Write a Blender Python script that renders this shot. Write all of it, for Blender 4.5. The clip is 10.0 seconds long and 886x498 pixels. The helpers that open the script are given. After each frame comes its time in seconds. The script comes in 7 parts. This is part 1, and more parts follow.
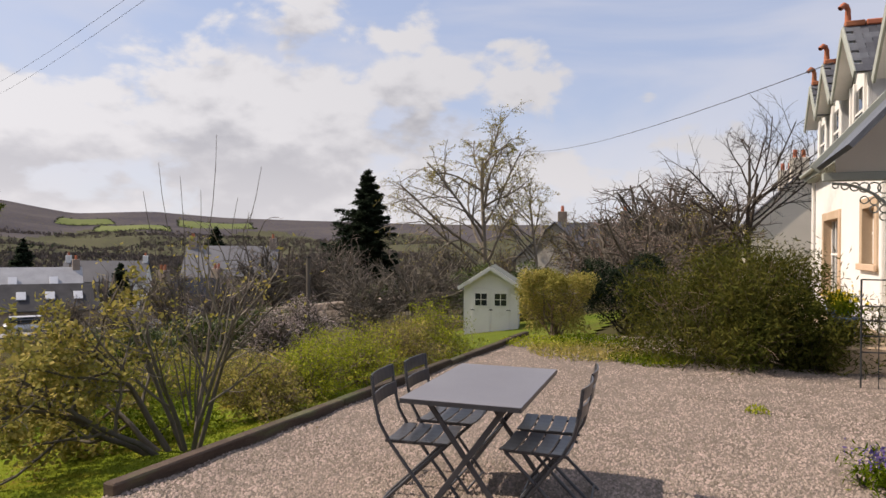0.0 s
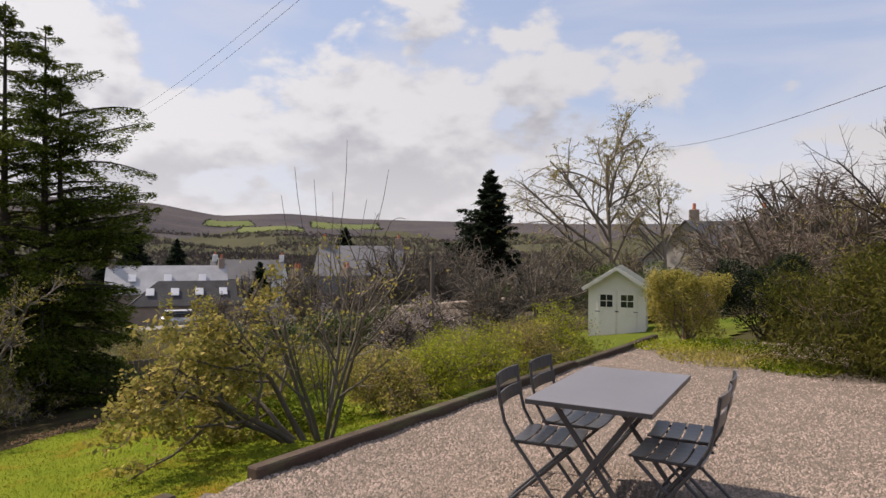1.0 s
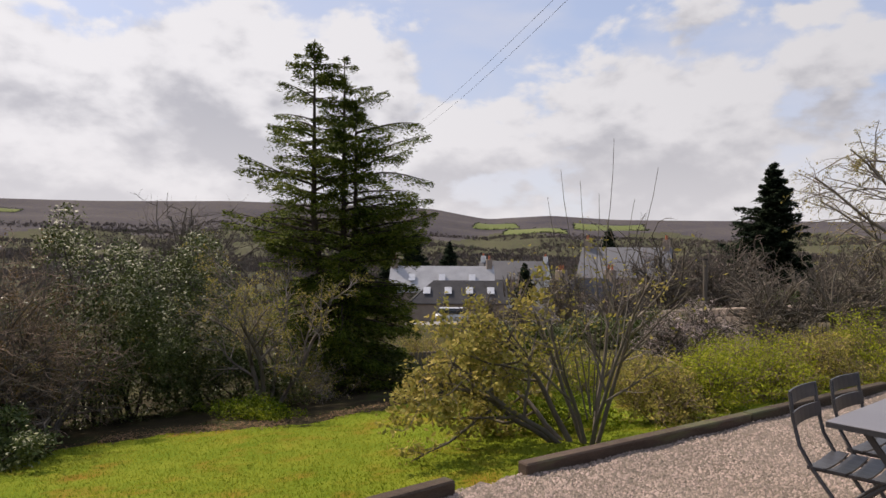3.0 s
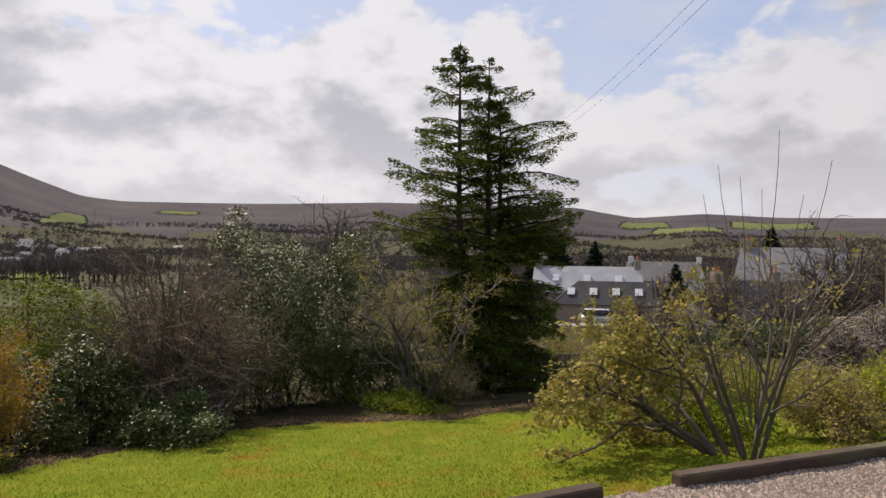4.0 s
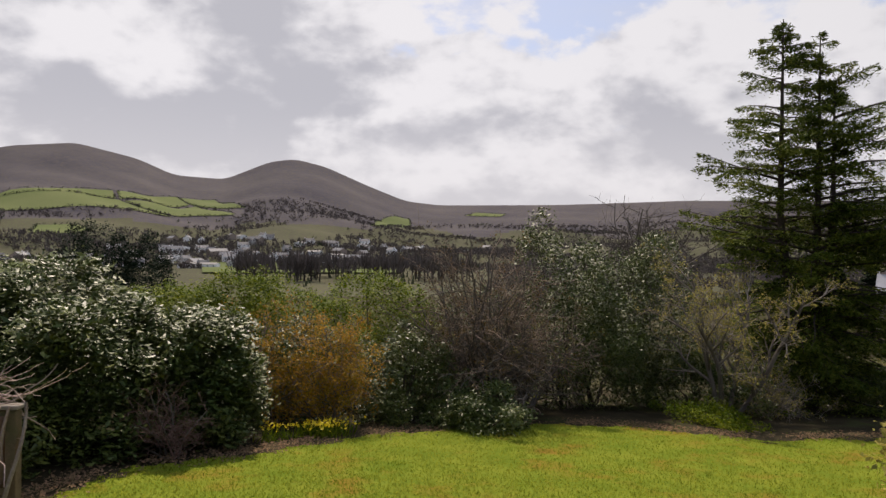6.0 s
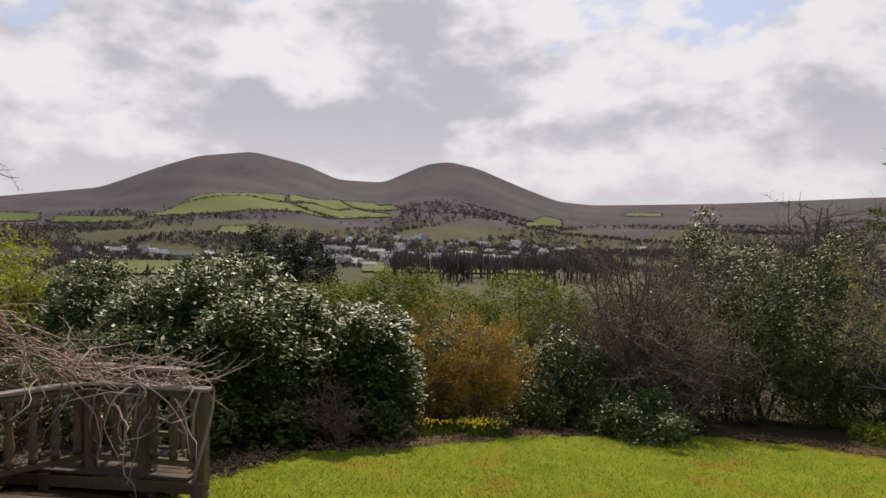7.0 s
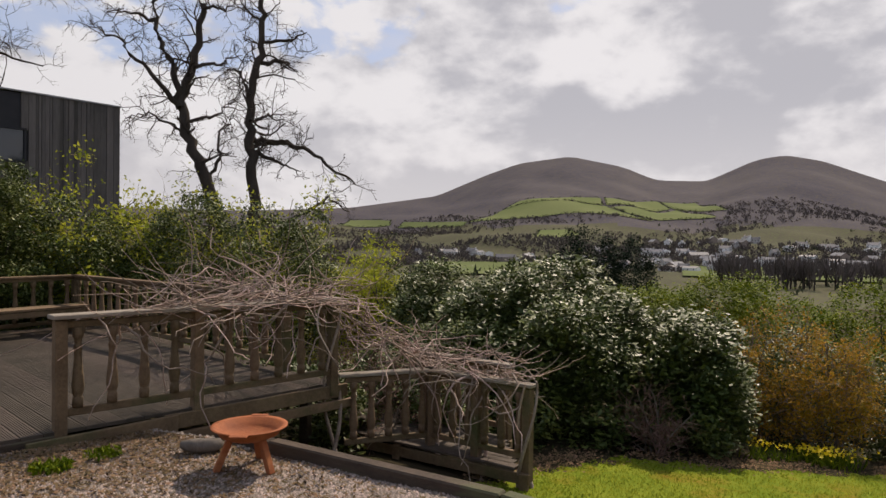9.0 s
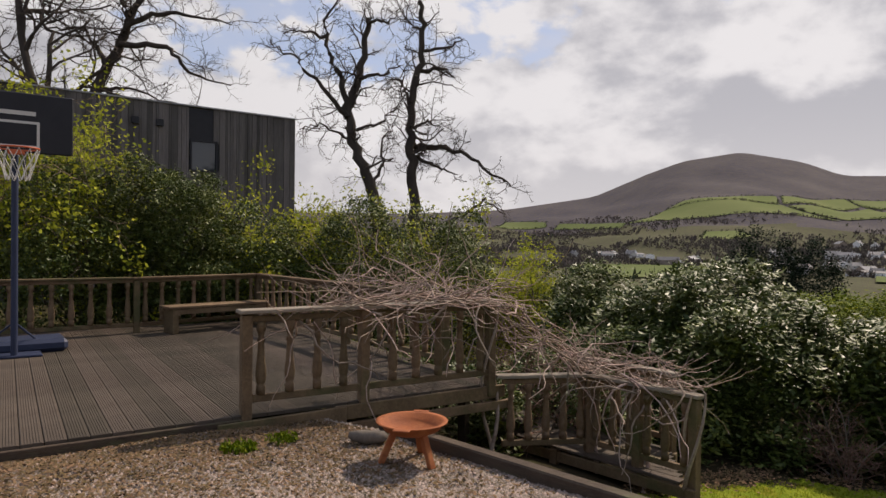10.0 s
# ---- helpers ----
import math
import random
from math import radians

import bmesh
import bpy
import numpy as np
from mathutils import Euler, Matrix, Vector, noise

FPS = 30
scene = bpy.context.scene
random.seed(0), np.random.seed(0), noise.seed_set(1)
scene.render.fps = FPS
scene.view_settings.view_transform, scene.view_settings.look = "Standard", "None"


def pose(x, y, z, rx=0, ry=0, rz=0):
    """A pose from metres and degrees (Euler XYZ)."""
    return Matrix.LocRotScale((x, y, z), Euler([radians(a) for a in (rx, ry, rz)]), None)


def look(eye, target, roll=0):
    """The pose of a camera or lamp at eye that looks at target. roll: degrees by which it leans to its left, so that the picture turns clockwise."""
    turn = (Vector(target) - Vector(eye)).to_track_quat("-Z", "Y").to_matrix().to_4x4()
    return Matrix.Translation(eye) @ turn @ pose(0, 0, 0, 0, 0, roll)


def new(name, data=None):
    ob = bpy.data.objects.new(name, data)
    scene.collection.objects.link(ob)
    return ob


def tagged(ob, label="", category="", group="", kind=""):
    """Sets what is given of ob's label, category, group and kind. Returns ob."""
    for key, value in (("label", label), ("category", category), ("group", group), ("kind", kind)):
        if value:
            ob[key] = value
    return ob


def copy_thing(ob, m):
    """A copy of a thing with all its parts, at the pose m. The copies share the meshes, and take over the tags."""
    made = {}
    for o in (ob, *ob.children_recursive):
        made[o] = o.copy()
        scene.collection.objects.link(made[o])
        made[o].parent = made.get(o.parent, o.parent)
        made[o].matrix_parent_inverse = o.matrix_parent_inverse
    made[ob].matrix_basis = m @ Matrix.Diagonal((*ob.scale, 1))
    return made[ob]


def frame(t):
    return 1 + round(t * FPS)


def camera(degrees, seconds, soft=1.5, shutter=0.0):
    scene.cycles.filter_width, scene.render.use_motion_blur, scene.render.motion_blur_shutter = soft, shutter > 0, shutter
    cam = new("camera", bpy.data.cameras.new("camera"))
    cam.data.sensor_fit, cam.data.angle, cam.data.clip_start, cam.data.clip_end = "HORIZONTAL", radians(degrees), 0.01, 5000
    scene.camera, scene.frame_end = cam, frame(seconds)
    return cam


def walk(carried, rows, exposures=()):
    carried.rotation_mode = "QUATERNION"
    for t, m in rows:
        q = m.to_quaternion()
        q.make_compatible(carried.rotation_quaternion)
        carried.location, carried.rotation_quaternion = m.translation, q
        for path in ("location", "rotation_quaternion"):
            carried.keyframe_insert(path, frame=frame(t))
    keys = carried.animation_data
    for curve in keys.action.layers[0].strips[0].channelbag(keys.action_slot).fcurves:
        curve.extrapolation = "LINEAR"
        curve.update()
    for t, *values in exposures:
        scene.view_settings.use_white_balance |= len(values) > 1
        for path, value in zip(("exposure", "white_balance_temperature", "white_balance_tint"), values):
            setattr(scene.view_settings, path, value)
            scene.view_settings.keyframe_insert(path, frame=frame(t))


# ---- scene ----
cam = camera(66.75, 10.0)
EYE = 1.6       # height of the lens over the gravel
ARM = 0.103     # the lens swings round the carrier's body
TURN = [        # seconds, yaw, pitch, roll
    (0, 0.00, -0.08, -0.47),
    (0.5, 5.13, -0.15, -0.48),
    (1, 10.38, -0.18, -0.46),
    (1.5, 15.89, -0.18, -0.42),
    (2, 21.37, -0.20, -0.33),
    (2.5, 26.80, -0.18, -0.34),
    (4, 44.68, -0.30, -0.45),
    (4.5, 50.92, -0.35, -0.49),
    (5, 57.15, -0.38, -0.47),
    (5.5, 63.46, -0.45, -0.54),
    (7, 82.66, -0.60, -0.77),
    (7.5, 89.21, -0.64, -0.74),
    (8, 95.87, -0.66, -0.65),
    (8.5, 102.46, -0.64, -0.67),
    (9, 109.12, -0.69, -0.69),
    (9.5, 115.83, -0.69, -0.66),
    (10, 122.29, -0.68, -0.69)]
walk(cam, [(t, pose(-ARM * math.sin(radians(w)), ARM * (math.cos(radians(w)) - 1), EYE, 90 + p, r, w))
           for t, w, p, r in TURN],
     exposures=[(0, 0.03, 6850, 17), (4.5, -0.03, 6850, 17), (7.5, -0.07, 6900, 17), (10, -0.12, 7000, 17)])

# ---- light ----
SUN_BEARING, SUN_HEIGHT = 79.0, 45.0      # degrees to the left of +y, degrees up


def way(bearing, height=0.0):
    b, h = radians(bearing), radians(height)
    return Vector((-math.sin(b) * math.cos(h), math.cos(b) * math.cos(h), math.sin(h)))


def build_world():
    world = bpy.data.worlds.new("sky")
    scene.world = world
    world.use_nodes = True
    nt = world.node_tree
    nt.nodes.clear()
    N, L = nt.nodes.new, nt.links.new
    sky = N("ShaderNodeTexSky")
    sky.sky_type, sky.sun_disc = "NISHITA", False
    sky.sun_elevation, sky.sun_rotation = radians(SUN_HEIGHT), radians(-SUN_BEARING)
    co = N("ShaderNodeTexCoord")
    sep = N("ShaderNodeSeparateXYZ")
    L(co.outputs["Generated"], sep.inputs[0])

    def m(op, a, b=None, c=None, clamp=False):
        n = N("ShaderNodeMath")
        n.operation, n.use_clamp = op, clamp
        for i, v in enumerate((a, b, c)):
            if v is None:
                continue
            if isinstance(v, (int, float)):
                n.inputs[i].default_value = v
            else:
                L(v, n.inputs[i])
        return n.outputs[0]

    x, y = sep.outputs[0], sep.outputs[1]
    z = m("MAXIMUM", sep.outputs[2], 0.0)

    def density(rise):
        """Cloud density in the direction of view, or a little above it."""
        v = N("ShaderNodeCombineXYZ")
        L(x, v.inputs[0])
        L(y, v.inputs[1])
        L(m("MULTIPLY", m("ADD", z, rise), 1.75), v.inputs[2])
        mp = N("ShaderNodeMapping")
        mp.inputs["Location"].default_value = CLOUD_SHIFT
        L(v.outputs[0], mp.inputs[0])

        def fbm(scale, detail, rough, distort=0.0):
            n = N("ShaderNodeTexNoise")
            n.inputs["Scale"].default_value, n.inputs["Detail"].default_value = scale, detail
            n.inputs["Roughness"].default_value, n.inputs["Distortion"].default_value = rough, distort
            L(mp.outputs[0], n.inputs["Vector"])
            return n.outputs["Fac"]

        puff = N("ShaderNodeTexVoronoi")
        puff.feature = "SMOOTH_F1"
        puff.inputs["Scale"].default_value = 7.0
        puff.inputs["Detail"].default_value = 3.0
        puff.inputs["Roughness"].default_value = 0.55
        puff.inputs["Smoothness"].default_value = 0.7
        L(mp.outputs[0], puff.inputs["Vector"])
        d = m("ADD", m("MULTIPLY", fbm(2.1, 2, 0.5), 0.62), m("MULTIPLY", fbm(5.5, 9, 0.6, 0.15), 0.48))
        d = m("ADD", d, m("MULTIPLY", puff.outputs["Distance"], -0.20))
        # more cloud on the sun's side and low over the hills
        side = m("ADD", m("MULTIPLY", x, -0.15), 0.075)
        low = m("MULTIPLY", m("SUBTRACT", 0.26, z), 0.42)
        return m("ADD", d, m("ADD", side, m("MAXIMUM", low, -0.03)))

    def step(v, lo, hi):
        n = N("ShaderNodeMapRange")
        n.interpolation_type = "SMOOTHSTEP"
        n.inputs[1].default_value, n.inputs[2].default_value = lo, hi
        L(v, n.inputs[0])
        return n.outputs[0]

    def blend(f, a, b):
        n = N("ShaderNodeMix")
        n.data_type = "RGBA"
        for v, s in ((f, n.inputs["Factor"]), (a, n.inputs["A"]), (b, n.inputs["B"])):
            if isinstance(v, tuple):
                s.default_value = (*v, 1)
            elif isinstance(v, float):
                s.default_value = v
            else:
                L(v, s)
        return n.outputs["Result"]

    here, above = density(0.0), density(0.07)
    mask = step(here, 0.428, 0.495)
    # undersides, with thicker cloud above them, are grey; tops and rims are bright
    grey = step(m("ADD", m("MULTIPLY", m("SUBTRACT", above, here), 1.6), m("MULTIPLY", here, 0.75)), 0.30, 0.58)
    cloud = blend(grey, (6.35, 6.65, 6.95), (3.8, 4.05, 4.5))
    # cloud towards the sun is lit through and brighter
    lit = N("ShaderNodeVectorMath")
    lit.operation = "SCALE"
    L(cloud, lit.inputs[0])
    L(m("MINIMUM", m("ADD", m("MULTIPLY", x, -0.22), 0.81), 1.03), lit.inputs["Scale"])
    cloud = lit.outputs[0]
    blue = blend(0.6, sky.outputs[0], (3.7, 4.55, 6.3))
    # a thin white veil lies over part of the blue
    wisp = N("ShaderNodeTexNoise")
    wisp.inputs["Scale"].default_value, wisp.inputs["Detail"].default_value, wisp.inputs["Distortion"].default_value = 1.7, 6, 0.8
    wide = N("ShaderNodeMapping")
    wide.inputs["Scale"].default_value = (1, 1, 3.5)
    L(co.outputs["Generated"], wide.inputs[0])
    L(wide.outputs[0], wisp.inputs["Vector"])
    blue = blend(m("MULTIPLY", step(wisp.outputs["Fac"], 0.42, 0.66), 0.5), blue, (5.2, 5.45, 5.9))
    col = blend(mask, blue, cloud)
    # white haze low on the horizon
    col = blend(m("MULTIPLY", step(z, 0.22, 0.02), 0.55), col, (6.0, 6.15, 6.35))
    bg = N("ShaderNodeBackground")
    bg.inputs["Strength"].default_value = 0.13
    L(col, bg.inputs[0])
    out = N("ShaderNodeOutputWorld")
    L(bg.outputs[0], out.inputs[0])


CLOUD_SHIFT = (3.1, 7.4, 0.0)
build_world()
sun = new("sun", bpy.data.lights.new("sun", "SUN"))
sun.data.energy, sun.data.angle, sun.data.color = 5.0, radians(0.6), (1.0, 0.91, 0.78)
sun.matrix_world = look(way(SUN_BEARING, SUN_HEIGHT) * 60, (0, 0, 0))

# ---- materials ----
def material(name, a, b, scale=4.0, rough=0.7, bump=0.15, metal=0.0, fine=30.0, vary=0.0, island=False,
             stretch=None, stain=None, stain_amount=0.35, spec=0.2, translucent=0.0, bump_dist=0.02):
    """Two base colours mixed by a broad and a fine noise, with relief; vary: brightness from piece to piece."""
    mt = bpy.data.materials.new(name)
    mt.use_nodes = True
    nt = mt.node_tree
    bs = nt.nodes["Principled BSDF"]
    N, L = nt.nodes.new, nt.links.new
    co = N("ShaderNodeTexCoord")
    src = co.outputs["Object"]
    if stretch:
        mp = N("ShaderNodeMapping")
        mp.inputs["Scale"].default_value = stretch
        L(src, mp.inputs[0])
        src = mp.outputs[0]

    def noise_node(s, d, r=0.55):
        n = N("ShaderNodeTexNoise")
        n.inputs["Scale"].default_value, n.inputs["Detail"].default_value, n.inputs["Roughness"].default_value = s, d, r
        L(src, n.inputs["Vector"])
        return n.outputs["Fac"]

    def ramp(v, lo, hi):
        n = N("ShaderNodeMapRange")
        n.inputs[1].default_value, n.inputs[2].default_value = lo, hi
        L(v, n.inputs[0])
        return n.outputs[0]

    def mixc(f, x, y):
        n = N("ShaderNodeMix")
        n.data_type = "RGBA"
        for v, s in ((f, n.inputs["Factor"]), (x, n.inputs["A"]), (y, n.inputs["B"])):
            if isinstance(v, (tuple, float, int)):
                s.default_value = (*v, 1) if isinstance(v, tuple) else v
            else:
                L(v, s)
        return n.outputs["Result"]

    broad, fin = noise_node(scale, 4), noise_node(fine, 5, 0.65)
    add = N("ShaderNodeMath")
    add.operation = "MULTIPLY_ADD"
    L(fin, add.inputs[0])
    add.inputs[1].default_value = 0.6
    L(broad, add.inputs[2])
    col = mixc(ramp(add.outputs[0], 0.55, 1.05), a, b)
    if stain:
        col = mixc(ramp(noise_node(scale * 0.37 + 0.3, 6, 0.65), 0.52, 0.68 + (0.35 - stain_amount) * 0.3), col, stain)
    if vary:
        if island:
            rnd = N("ShaderNodeNewGeometry").outputs["Random Per Island"]
        else:
            rnd = N("ShaderNodeObjectInfo").outputs["Random"]
        hs = N("ShaderNodeHueSaturation")
        v = N("ShaderNodeMapRange")
        v.inputs[3].default_value, v.inputs[4].default_value = 1 - vary, 1 + vary
        L(rnd, v.inputs[0])
        L(v.outputs[0], hs.inputs["Value"])
        h = N("ShaderNodeMapRange")
        h.inputs[3].default_value, h.inputs[4].default_value = 0.5 + vary * 0.05, 0.5 - vary * 0.05
        L(rnd, h.inputs[0])
        L(h.outputs[0], hs.inputs["Hue"])
        L(col, hs.inputs["Color"])
        col = hs.outputs[0]
    L(col, bs.inputs["Base Color"])
    bs.inputs["Metallic"].default_value = metal
    bs.inputs["Specular IOR Level"].default_value = spec
    r = N("ShaderNodeMapRange")
    r.inputs[3].default_value, r.inputs[4].default_value = max(0.02, rough - 0.1), min(1, rough + 0.1)
    L(fin, r.inputs[0])
    L(r.outputs[0], bs.inputs["Roughness"])
    if bump:
        bp = N("ShaderNodeBump")
        bp.inputs["Strength"].default_value, bp.inputs["Distance"].default_value = bump, bump_dist
        L(fin, bp.inputs["Height"])
        L(bp.outputs[0], bs.inputs["Normal"])
    if translucent:
        tr = N("ShaderNodeBsdfTranslucent")
        L(col, tr.inputs[0])
        ms = N("ShaderNodeMixShader")
        ms.inputs[0].default_value = translucent
        L(bs.outputs[0], ms.inputs[1])
        L(tr.outputs[0], ms.inputs[2])
        L(ms.outputs[0], nt.nodes["Material Output"].inputs[0])
    return mt


